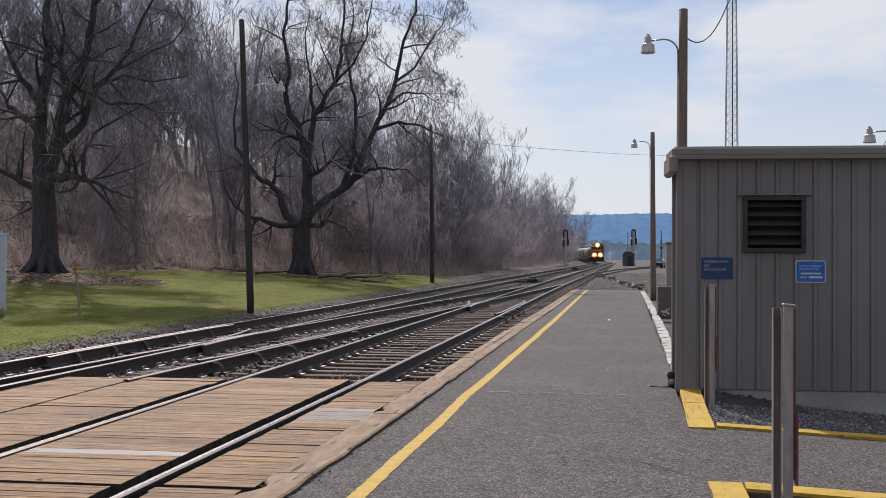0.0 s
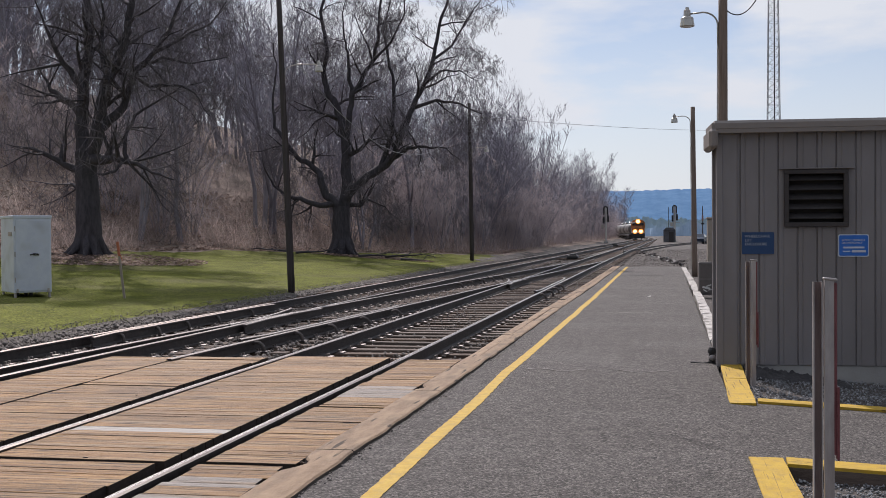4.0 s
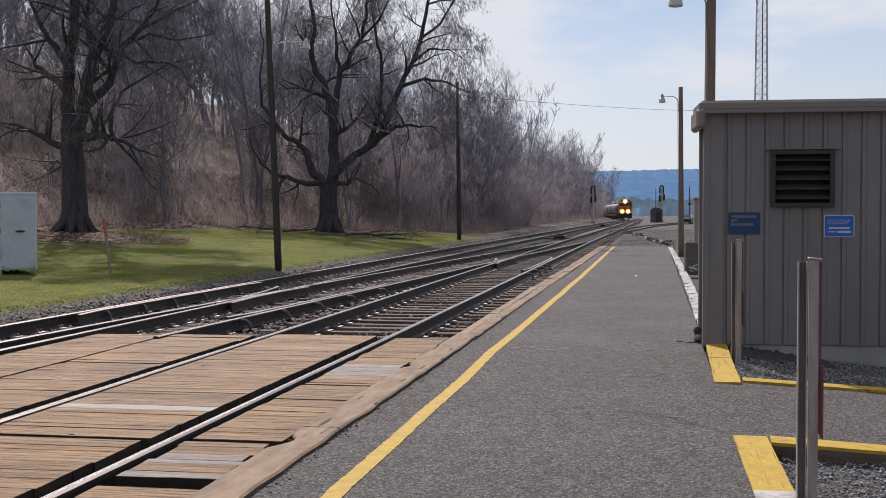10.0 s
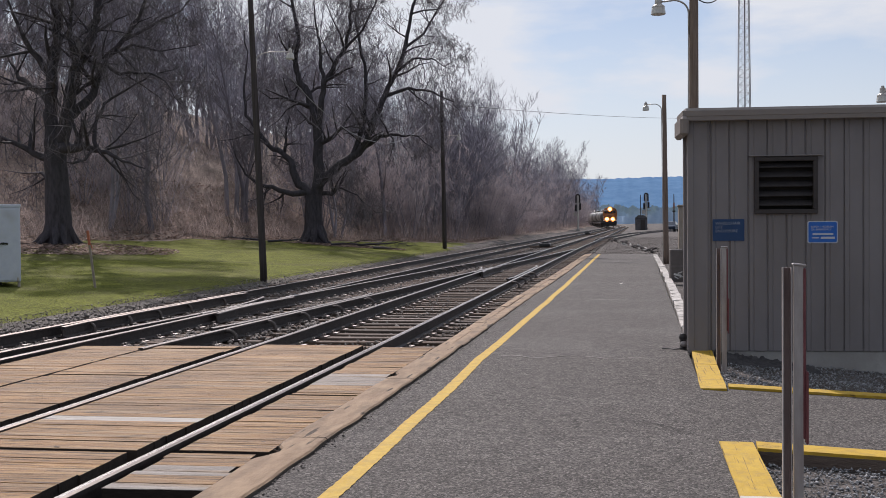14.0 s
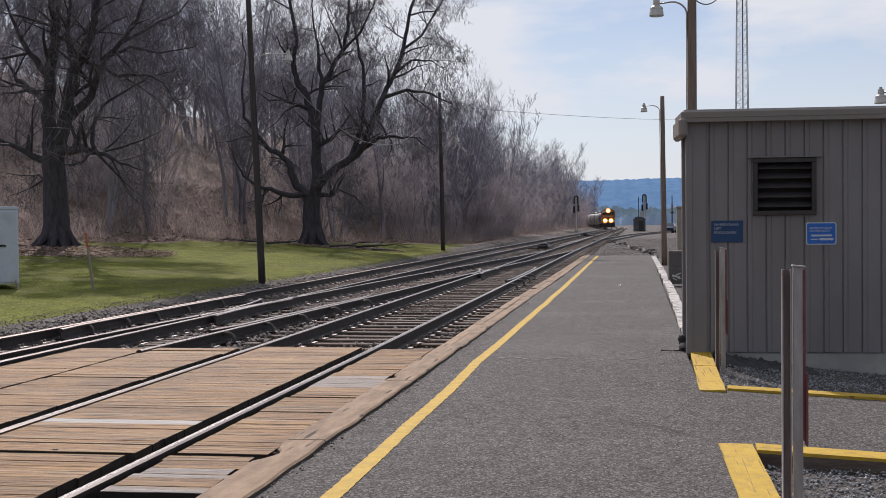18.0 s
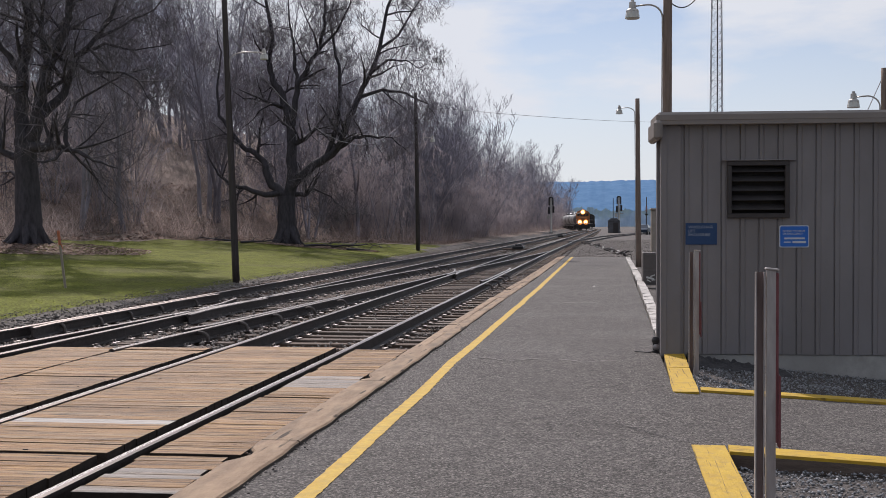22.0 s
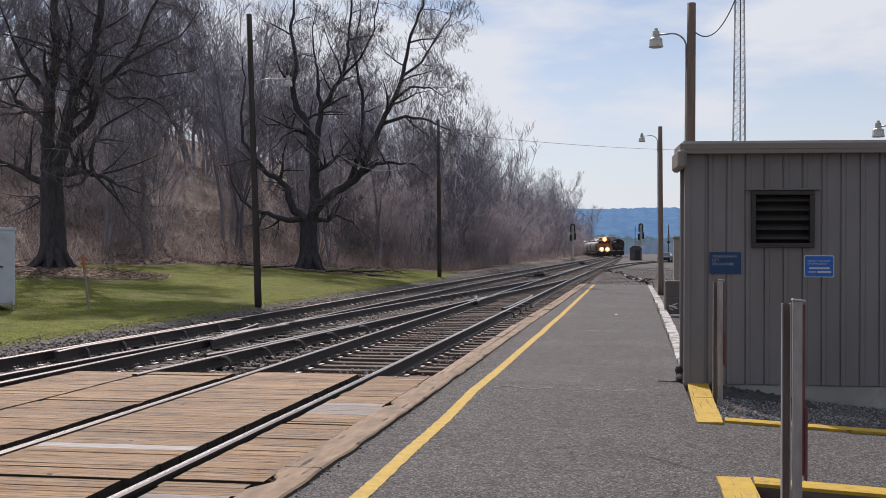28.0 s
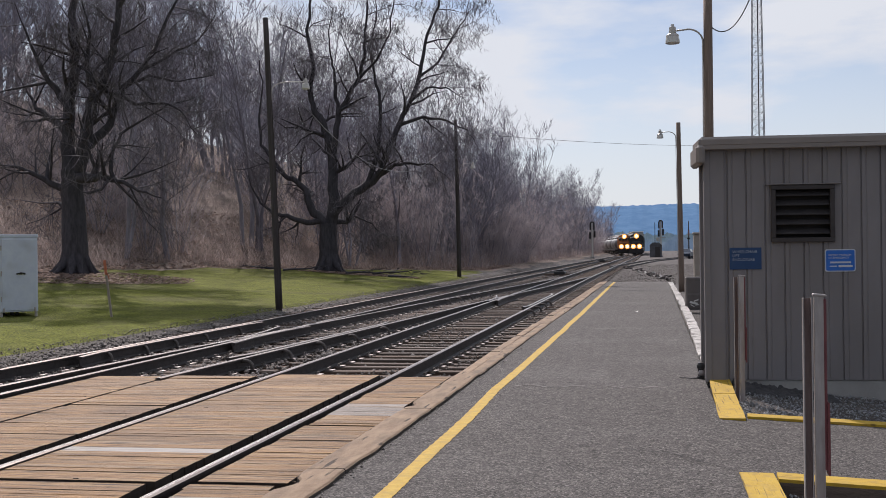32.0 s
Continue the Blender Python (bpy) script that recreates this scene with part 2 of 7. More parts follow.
PLANKG = cracked(cracked(mat("grey_timber", (0.21, 0.185, 0.165), (0.40, 0.36, 0.32), 4, 0.72, 1.0, 22, stain=(0.30, 0.20, 0.11), stain_scale=1.4, stain_amount=0.8, stretch=(0.5, 8, 3), vary=0.12), (0.8, 22, 4), low=0.63, high=0.67), (2.2, 60, 4), (0.08, 0.06, 0.045), 0.58, 0.68)
PLANKW = cracked(mat("bleached_timber", (0.34, 0.31, 0.28), (0.50, 0.47, 0.43), 4, 0.72, 1.0, 22, stretch=(0.35, 7, 3), vary=0.05), (0.6, 26, 4))
KERBT = cracked(mat("kerb_timber", (0.23, 0.155, 0.098), (0.36, 0.255, 0.165), 6, 0.85, 0.9, 40, stain=(0.12, 0.09, 0.065), stain_scale=2.5, stain_amount=0.6, stretch=(2, 0.6, 2), vary=0.12), (9, 0.8, 3), low=0.61, high=0.66)
TIE = mat("creosote_tie", (0.085, 0.060, 0.048), (0.155, 0.115, 0.09), 5, 0.85, 0.7, 50, stretch=(0.6, 6, 4), vary=0.25)
# near-black plank sides and ends hold the shade of the gaps
GAPSHADE = mat("plank_gap_shade", (0.026, 0.019, 0.015), (0.058, 0.042, 0.032), 9, 0.9, 0.6, 40, stretch=(1, 1, 3), vary=0.2)
# darker tone puts shade on the kerb's upright faces and beam ends
KERBSIDE = mat("shaded_kerb_side", (0.055, 0.045, 0.038), (0.11, 0.09, 0.075), 8, 0.9, 0.6, 40, stretch=(1, 0.5, 2), vary=0.1)
RUST = mat("rusty_steel", (0.034, 0.029, 0.029), (0.066, 0.054, 0.051), 12, 0.6, 0.4, 90, metal=0.2, vary=0.1, spec=0.35)
RAILTOP = mat("polished_rail", (0.35, 0.34, 0.335), (0.50, 0.49, 0.485), 3, 0.27, 0.05, 40, metal=1.0, stretch=(8, 0.3, 1), vary=0)
RAILDULL = mat("dull_rail", (0.24, 0.20, 0.18), (0.36, 0.31, 0.28), 3, 0.42, 0.08, 40, metal=0.9, stretch=(8, 0.3, 1), vary=0)
PLATE = mat("tie_plate_steel", (0.20, 0.17, 0.155), (0.38, 0.34, 0.32), 15, 0.5, 0.3, 60, metal=0.6, vary=0.2)
STRAP = mat("brace_steel", (0.085, 0.072, 0.066), (0.15, 0.13, 0.12), 15, 0.5, 0.3, 60, metal=0.4, vary=0.2)
BALLAST = cracked(speckled(mat("ballast_ground", (0.077, 0.067, 0.060), (0.158, 0.139, 0.127), 26, 0.95, 1.0, 45, stain=(0.05, 0.042, 0.036), stain_scale=0.4, stain_amount=0.6, vary=0), (0.24, 0.215, 0.20), 38, 0.82, 1.0, 0.6), (1.3, 0.6, 1), (0.045, 0.037, 0.032), 0.50, 0.64)
STONE = islands(mat("ballast_stone", (0.13, 0.115, 0.105), (0.255, 0.23, 0.212), 18, 0.9, 0.5, 60, vary=0), 0.6)
GRAVEL = cracked(cracked(speckled(mat("grey_gravel", (0.055, 0.048, 0.044), (0.118, 0.104, 0.096), 30, 0.95, 1.0, 60, stain=(0.058, 0.047, 0.040), stain_scale=0.3, stain_amount=0.8, vary=0), (0.22, 0.20, 0.188), 34, 0.84, 1.0, 0.5), (1.1, 0.5, 1), (0.045, 0.037, 0.033), 0.50, 0.66), (0.35, 0.10, 1), (0.125, 0.112, 0.102), 0.52, 0.70)
GSTONE = islands(mat("gravel_stone", (0.165, 0.168, 0.176), (0.34, 0.345, 0.355), 18, 0.9, 0.5, 60, vary=0), 0.5)
GRASS = speckled(mat("grass", (0.088, 0.102, 0.018), (0.185, 0.198, 0.038), 1.3, 0.9, 1.0, 14, stain=(0.125, 0.12, 0.055), stain_scale=0.22, stain_amount=0.8, vary=0, spec=0.05), (0.20, 0.19, 0.09), 36, 0.80, 1.0, 0.35)
BLADE = backlit(islands(mat("grass_blade", (0.15, 0.178, 0.026), (0.26, 0.285, 0.055), 1.6, 0.7, 0, 20, stain=(0.15, 0.14, 0.06), stain_scale=0.35, stain_amount=0.55, vary=0), 0.3))
LITTER = mat("leaf_litter", (0.185, 0.145, 0.126), (0.36, 0.29, 0.252), 5, 0.95, 1.0, 18, stain=(0.09, 0.085, 0.05), stain_scale=0.3, stain_amount=0.6, vary=0, spec=0.05)
LEAF = backlit(islands(mat("dead_leaf", (0.22, 0.155, 0.125), (0.38, 0.28, 0.235), 3, 0.9, 0, 20, vary=0), 0.5), 0.3)
BRUSH = backlit(islands(mat("dry_brush", (0.33, 0.265, 0.245), (0.52, 0.43, 0.40), 0.5, 0.8, 0, 20, vary=0), 0.5), 0.5)
THICKET = backlit(mat("bush_twig", (0.35, 0.305, 0.315), (0.53, 0.47, 0.485), 0.6, 0.8, 0, 20, vary=0), 0.45)
# bark and twig colours include a bluish veil of sky haze
BARK = mat("dark_bark", (0.042, 0.039, 0.046), (0.092, 0.086, 0.099), 9, 0.95, 0.9, 22, stretch=(1, 1, 0.25), vary=0.1)
TWIG = mat("twig_bark", (0.19, 0.183, 0.222), (0.33, 0.318, 0.372), 3, 0.75, 0, 20, vary=0.15)
BTWIG = mat("old_tree_twig", (0.125, 0.114, 0.130), (0.215, 0.198, 0.222), 3, 0.9, 0, 20, vary=0.1)
WBARK = mat("wood_bark", (0.17, 0.160, 0.185), (0.33, 0.310, 0.350), 3, 0.95, 0.4, 20, stretch=(1, 1, 0.3), vary=0.25)
POLED = mat("dark_pole_timber", (0.048, 0.041, 0.040), (0.088, 0.076, 0.073), 7, 0.85, 0.6, 40, stretch=(3, 3, 0.2), vary=0.1)
POLE = mat("pole_timber", (0.15, 0.112, 0.09), (0.26, 0.20, 0.165), 7, 0.85, 0.6, 40, stretch=(3, 3, 0.2), vary=0.1)
SIDING = mat("taupe_siding", (0.222, 0.206, 0.210), (0.252, 0.236, 0.241), 3, 0.55, 0.08, 40, stain=(0.19, 0.172, 0.165), stain_scale=1.1, stain_amount=0.5, stretch=(1, 1, 0.4), vary=0.03)
TRIM = mat("taupe_trim", (0.235, 0.208, 0.193), (0.26, 0.232, 0.215), 5, 0.5, 0.06, 40, vary=0.03)
LOUVER = mat("louver_paint", (0.042, 0.036, 0.036), (0.060, 0.052, 0.051), 8, 0.6, 0.1, 40, vary=0.05)
SLAT = mat("louver_slat_paint", (0.036, 0.032, 0.033), (0.052, 0.046, 0.047), 8, 0.8, 0.1, 40, vary=0.05)
DARK = mat("vent_void_shade", (0.020, 0.018, 0.018), (0.03, 0.028, 0.028), 8, 0.9, 0, 40, vary=0)
CONCRETE = mat("concrete", (0.33, 0.32, 0.30), (0.44, 0.43, 0.41), 8, 0.9, 0.4, 60, stain=(0.22, 0.21, 0.20), stain_scale=2, stain_amount=0.6, vary=0.05)
NAVY = mat("navy_sign", (0.018, 0.057, 0.155), (0.025, 0.070, 0.18), 6, 0.45, 0.02, 40, vary=0)
BLUE = mat("blue_sign", (0.025, 0.15, 0.56), (0.035, 0.175, 0.62), 6, 0.4, 0.02, 40, vary=0)
LETTER = mat("white_lettering", (0.55, 0.60, 0.66), (0.62, 0.66, 0.72), 8, 0.5, 0, 40, vary=0)
LETTERDIM = mat("dull_white_lettering", (0.34, 0.38, 0.44), (0.42, 0.46, 0.52), 8, 0.6, 0, 40, vary=0)
STEEL = mat("galvanised_steel", (0.30, 0.275, 0.27), (0.48, 0.45, 0.44), 7, 0.42, 0.15, 50, metal=0.2, stain=(0.17, 0.11, 0.085), stain_scale=3, stain_amount=0.5, stretch=(2, 2, 0.4), vary=0.1)
# the channels' inner faces are browner and darker than the outer steel
CHANNELIN = mat("brown_channel_inside", (0.19, 0.135, 0.125), (0.29, 0.225, 0.21), 8, 0.8, 0.3, 50, stretch=(2, 2, 0.3), vary=0.1)
MAROON = mat("maroon_reflector", (0.15, 0.045, 0.052), (0.21, 0.07, 0.075), 9, 0.5, 0.1, 50, vary=0.1)
CABINET = mat("pale_cabinet_paint", (0.56, 0.61, 0.72), (0.66, 0.71, 0.80), 5, 0.45, 0.1, 40, stain=(0.36, 0.38, 0.42), stain_scale=2.5, stain_amount=0.5, vary=0.04)
LAMPM = mat("lamp_aluminium", (0.42, 0.40, 0.37), (0.55, 0.53, 0.50), 6, 0.4, 0.1, 40, metal=0.6, vary=0.1)
LENSM = mat("milky_refractor", (0.55, 0.55, 0.52), (0.66, 0.66, 0.63), 6, 0.3, 0.05, 40, vary=0)
GALV = mat("tower_steel", (0.20, 0.21, 0.23), (0.30, 0.31, 0.33), 6, 0.5, 0.1, 40, metal=0.4, vary=0.05)
BLACKP = mat("black_paint", (0.018, 0.018, 0.02), (0.035, 0.034, 0.035), 4, 0.45, 0.1, 40, vary=0.1)
# the headlights' orange glow is put into the locomotive's colour, with real grime
LOCOGLOW = mat("grimy_orange_glow", (0.42, 0.15, 0.045), (0.55, 0.21, 0.065), 2, 0.5, 0.1, 30, stain=(0.06, 0.045, 0.035), stain_scale=0.8, stain_amount=0.6, vary=0)
STRIPE = mat("white_stripe", (0.62, 0.60, 0.56), (0.72, 0.70, 0.66), 3, 0.5, 0, 30, vary=0)
GLASS = mat("dark_glass", (0.01, 0.012, 0.014), (0.015, 0.017, 0.02), 3, 0.08, 0, 30, vary=0, spec=0.6)
TANK = mat("grimy_tank_paint", (0.13, 0.128, 0.125), (0.20, 0.197, 0.19), 2, 0.34, 0.1, 30, stain=(0.09, 0.078, 0.068), stain_scale=0.7, stain_amount=0.7, vary=0.12, spec=0.6)
RACK = mat("autorack_metal", (0.42, 0.42, 0.41), (0.55, 0.55, 0.53), 2, 0.5, 0.1, 30, stain=(0.26, 0.22, 0.18), stain_scale=0.5, stain_amount=0.6, vary=0.08)
STAKETIP = mat("faded_orange_paint", (0.40, 0.12, 0.06), (0.50, 0.17, 0.09), 6, 0.6, 0.1, 40, vary=0)
# red paled to carry the haze of distance
HAZERED = mat("hazed_red_paint", (0.27, 0.16, 0.15), (0.34, 0.21, 0.19), 6, 0.7, 0.1, 40, vary=0)
NOTICE = mat("grey_brown_box_paint", (0.13, 0.115, 0.11), (0.19, 0.172, 0.165), 5, 0.6, 0.2, 40, stain=(0.08, 0.068, 0.062), stain_scale=5, vary=0)
WOODST = mat("grey_stake_wood", (0.28, 0.24, 0.20), (0.38, 0.33, 0.28), 6, 0.8, 0.3, 40, stretch=(2, 2, 0.3), vary=0)
WIRE = mat("cable_black", (0.03, 0.03, 0.032), (0.045, 0.045, 0.046), 6, 0.6, 0, 40, vary=0)
WEEDSHEET = mat("black_weed_cloth", (0.03, 0.03, 0.033), (0.07, 0.068, 0.07), 9, 0.8, 0.4, 60, vary=0)
BEIGE = mat("beige_cabinet", (0.30, 0.26, 0.22), (0.36, 0.315, 0.27), 4, 0.6, 0.1, 40, vary=0.05)
# blue-grey lifted from black, with distance haze in the colour
HOUSEM = mat("hazed_grey_steel", (0.085, 0.085, 0.095), (0.14, 0.14, 0.15), 2, 0.6, 0.1, 30, vary=0.05)
SIGNALM = mat("faded_black_paint", (0.04, 0.042, 0.048), (0.07, 0.072, 0.08), 4, 0.5, 0.1, 40, vary=0.05)
BEIGEDARK = mat("brown_grey_panel", (0.11, 0.095, 0.09), (0.16, 0.14, 0.132), 5, 0.6, 0.2, 40, stain=(0.07, 0.06, 0.055), stain_scale=5, vary=0.05)
# distance haze is put into the base colours of ridge and far trees
HILLM = mat("wooded_hill_haze_colour", (0.115, 0.222, 0.385), (0.160, 0.280, 0.455), 0.06, 1.0, 0, 1, vary=0, spec=0.0)
FARWOOD = mat("far_trees_haze_colour", (0.34, 0.47, 0.63), (0.44, 0.56, 0.70), 0.25, 1.0, 0, 1, vary=0, spec=0.0)
HEADLAMP = glow("headlamp_glow", (1.0, 0.60, 0.24), 6.0)
# emission for the rings that imitate the halo round lit headlights
HALO = glow("halo_glow", (1.0, 0.36, 0.07), 1.6)
ROOFG = mat("roof_shingle_grey", (0.10, 0.095, 0.09), (0.16, 0.15, 0.14), 8, 0.8, 0.4, 40, vary=0)
CARP = mat("dark_car_paint", (0.03, 0.045, 0.075), (0.04, 0.06, 0.09), 4, 0.3, 0, 40, vary=0.1)

# ---- building helpers ----


class Geo:
    """Collects faces for one mesh."""

    def __init__(self):
        self.v, self.f, self.m = [], [], []

    def add(self, verts, faces, m=0):
        o = len(self.v)
        self.v.extend([tuple(p) for p in verts])
        self.f.extend([tuple(i + o for i in f) for f in faces])
        self.m.extend([m] * len(faces))

    def mesh(self, name, mats, smooth=False):
        me = bpy.data.meshes.new(name)
        me.from_pydata(self.v, [], self.f)
        for k in (mats if isinstance(mats, (list, tuple)) else [mats]):
            me.materials.append(k)
        me.polygons.foreach_set("material_index", self.m)
        if smooth:
            me.polygons.foreach_set("use_smooth", [True] * len(self.f))
        me.update()
        return me


def part(name, g, mats, parent=None, label="", smooth=False):
    """Links a Geo or a mesh as one object under a thing or a part."""
    ob = new(name, g.mesh(name, mats, smooth) if isinstance(g, Geo) else g)
    ob.parent = parent
    return tagged(ob, label)


def thing(name, x, y, z, label, category, group="", rz=0.0, kind=""):
    ob = new(name)
    ob.empty_display_size = 0.2
    ob.matrix_world = pose(x, y, z, 0, 0, rz)
    return tagged(ob, label, category, group, kind)


def box(g, x, y, z, sx, sy, sz, b=0.0, m=0, turn=None):
    """A box with chamfered edges, centred at x, y, z."""
    hx, hy, hz = sx / 2, sy / 2, sz / 2
    b = min(b, 0.45 * min(sx, sy, sz))
    if b <= 0:
        p = [(i * hx, j * hy, k * hz) for i in (-1, 1) for j in (-1, 1) for k in (-1, 1)]
        fs = [(0, 1, 3, 2), (4, 6, 7, 5), (0, 4, 5, 1), (2, 3, 7, 6), (0, 2, 6, 4), (1, 5, 7, 3)]
    else:
        p, ix = [], {}
        for i in (-1, 1):
            for j in (-1, 1):
                for k in (-1, 1):
                    for a, q in enumerate(((i * hx, j * (hy - b), k * (hz - b)), (i * (hx - b), j * hy, k * (hz - b)), (i * (hx - b), j * (hy - b), k * hz))):
                        ix[i, j, k, a] = len(p)
                        p.append(q)
        fs = []
        for s in (-1, 1):
            o = (-1, 1) if s > 0 else (1, -1)
            fs.append([ix[s, j, k, 0] for j, k in ((-1, o[0]), (1, o[0]), (1, o[1]), (-1, o[1]))])
            fs.append([ix[i, s, k, 1] for i, k in ((1, o[0]), (-1, o[0]), (-1, o[1]), (1, o[1]))])
            fs.append([ix[i, j, s, 2] for i, j in ((-1, -s), (1, -s), (1, s), (-1, s))])
        for j in (-1, 1):
            for k in (-1, 1):
                fs.append([ix[-1, j, k, 1], ix[1, j, k, 1], ix[1, j, k, 2], ix[-1, j, k, 2]][::j * k])
        for i in (-1, 1):
            for k in (-1, 1):
                fs.append([ix[i, -1, k, 0], ix[i, 1, k, 0], ix[i, 1, k, 2], ix[i, -1, k, 2]][::-i * k])
        for i in (-1, 1):
            for j in (-1, 1):
                fs.append([ix[i, j, -1, 0], ix[i, j, 1, 0], ix[i, j, 1, 1], ix[i, j, -1, 1]][::i * j])
        for i in (-1, 1):
            for j in (-1, 1):
                for k in (-1, 1):
                    fs.append([ix[i, j, k, a] for a in (0, 1, 2)][::i * j * k])
    if turn is not None:
        p = [tuple(turn @ Vector(q)) for q in p]
    g.add([(q[0] + x, q[1] + y, q[2] + z) for q in p], fs, m)


def tube(g, pts, radii, n=8, m=0, cap=True):
    """A round bar along points, with a radius at each (or one for all)."""
    pts = [Vector(p) for p in pts]
    if not isinstance(radii, (list, tuple)):
        radii = [radii] * len(pts)
    vs, fs = [], []
    side = None
    for i, p in enumerate(pts):
        d = (pts[min(i + 1, len(pts) - 1)] - pts[max(i - 1, 0)]).normalized()
        ref = side if side is not None else (Vector((1, 0, 0)) if abs(d.x) < 0.9 else Vector((0, 1, 0)))
        side = (ref - d * ref.dot(d)).normalized()
        up = d.cross(side)
        for k in range(n):
            a = 2 * math.pi * k / n
            vs.append(p + (side * math.cos(a) + up * math.sin(a)) * radii[i])
    for i in range(len(pts) - 1):
        for k in range(n):
            fs.append((i * n + k, i * n + (k + 1) % n, (i + 1) * n + (k + 1) % n, (i + 1) * n + k))
    if cap:
        fs.append(tuple(range(n - 1, -1, -1)))
        fs.append(tuple((len(pts) - 1) * n + k for k in range(n)))
    g.add(vs, fs, m)


def lathe(g, prof, x=0, y=0, z=0, n=16, m=0, axis="z"):
    """Turns a profile of (radius, height) round an axis."""
    vs, fs = [], []
    for r, h in prof:
        for k in range(n):
            a = 2 * math.pi * k / n
            q = (r * math.cos(a), r * math.sin(a), h)
            if axis == "y":
                q = (q[0], -q[2], q[1])
            elif axis == "x":
                q = (q[2], q[0], q[1])
            vs.append((q[0] + x, q[1] + y, q[2] + z))
    for i in range(len(prof) - 1):
        for k in range(n):
            fs.append((i * n + k, i * n + (k + 1) % n, (i + 1) * n + (k + 1) % n, (i + 1) * n + k))
    fs.append(tuple(range(n - 1, -1, -1)))
    fs.append(tuple((len(prof) - 1) * n + k for k in range(n)))
    g.add(vs, fs, m)


def sweep(g, path, prof, m=0, mats=None):
    """Draws an upright profile of (across, up) along a path on the ground."""
    n = len(prof)
    vs, fs, ms = [], [], []
    for i, p in enumerate(path):
        a, b = path[max(i - 1, 0)], path[min(i + 1, len(path) - 1)]
        d = Vector((b[0] - a[0], b[1] - a[1])).normalized()
        for s, u in prof:
            vs.append((p[0] + d.y * s, p[1] - d.x * s, p[2] + u))
    for i in range(len(path) - 1):
        for k in range(n):
            fs.append((i * n + k, i * n + (k + 1) % n, (i + 1) * n + (k + 1) % n, (i + 1) * n + k))
            ms.append(mats[k] if mats else m)
    fs += [tuple(range(n - 1, -1, -1)), tuple((len(path) - 1) * n + k for k in range(n))]
    ms += [m, m]
    o = len(g.f)
    g.add(vs, fs)
    g.m[o:] = ms


def grid_sheet(xs, ys, height):
    g = Geo()
    nx = len(xs)
    g.v = [(x, y, height(x, y)) for y in ys for x in xs]
    g.f = [(j * nx + i, j * nx + i + 1, (j + 1) * nx + i + 1, (j + 1) * nx + i) for j in range(len(ys) - 1) for i in range(nx - 1)]
    g.m = [0] * len(g.f)
    return g


def raw_mesh(name, verts, faces, mats, index=None, smooth=False):
    """A big mesh straight from arrays; all faces have the same number of corners."""
    me = bpy.data.meshes.new(name)
    nf, k = faces.shape
    me.vertices.add(len(verts))
    me.vertices.foreach_set("co", np.ascontiguousarray(verts, dtype=np.float32).ravel())
    me.loops.add(nf * k)
    me.loops.foreach_set("vertex_index", np.ascontiguousarray(faces, dtype=np.int32).ravel())
    me.polygons.add(nf)
    me.polygons.foreach_set("loop_start", np.arange(nf, dtype=np.int32) * k)
    for q in mats:
        me.materials.append(q)
    if index is not None:
        me.polygons.foreach_set("material_index", np.asarray(index, dtype=np.int32))
    if smooth:
        me.polygons.foreach_set("use_smooth", np.ones(nf, dtype=bool))
    me.update()
    me.validate()
    return me


def interp(rows, y):
    """The x at y along rows of (y, x)."""
    return float(np.interp(y, [r[0] for r in rows], [r[1] for r in rows]))


# ---- the large structure: ground, hill, platform ----
RAIL_H = 0.17
BED = -0.235      # top of the ballast, under the rail heads at z = 0


def toe(y):
    """Where the wooded slope begins, left of the tracks."""
    return -13.2 - max(0.0, 80.0 - y) * 0.42


def land(x, y):
    """Height of the land."""
    if x > -10.0:
        z = BED - 0.03
        if x > -1.9:
            z = -0.16
            if 0.55 < x < 12 and 2.0 < y < 13.9:
                z = (-0.10 - 0.03 * (x - 0.7)) if y < 9.0 else max(-0.5, -0.075 - 0.098 * max(0.0, x - 1.0))
    else:
        z = BED + min(0.16, 0.16 * (-10.0 - x)) + (0.03 + 0.035 * min(1.0, max(0.0, (y - 25) / 30))) * (-10.0 - x)
        t = toe(y)
        if x < t:
            d = t - x
            far = 1.0 if y < 420 else max(0.0, 1 - (y - 420) / 160)
            z += min(14.0, 0.08 * d + 0.22 * max(0, d - 3)) * far + 0.25 * noise.noise((x * 0.15, y * 0.15, 3)) * min(1, d * 0.3)
        z += 0.06 * noise.noise((x * 0.3, y * 0.3, 0)) * min(1, (-10.0 - x) * 0.5)
    return z


def foot_litter(x, y):
    """How much further the leaf litter reaches out round the heavy tree's foot."""
    return 3.0 * max(0.0, 1 - ((x + 23.2) / 4.2) ** 2 - ((y - 42.0) / 6.0) ** 2)


xs = sorted(set([-2500, -1600, -1000, -600, -400, -280, -200, -150, -120] + list(np.arange(-100, -40, 4.0)) + list(np.arange(-40, -9.5, 0.5)) + [-10.0, -9.9, -8, -5, -2.2, -1.9, -1.7, 0.5, 0.56, 0.8, 1.2, 1.6, 2.0, 2.4, 2.8, 3.4, 4.2, 5.2, 6, 12, 25, 50, 120, 300, 700, 1500, 2500]))
ys = sorted(set([-200, -80, -30, -10, 0] + [2.1] + list(np.arange(4, 14.1, 0.5)) + list(np.arange(14.5, 110, 1.5)) + list(np.arange(110, 300, 5.0)) + list(np.arange(300, 620, 16.0)) + [700, 900, 1300, 1800, 2600, 3600]))
gm = grid_sheet([float(v) for v in xs], [float(v) for v in ys], land)
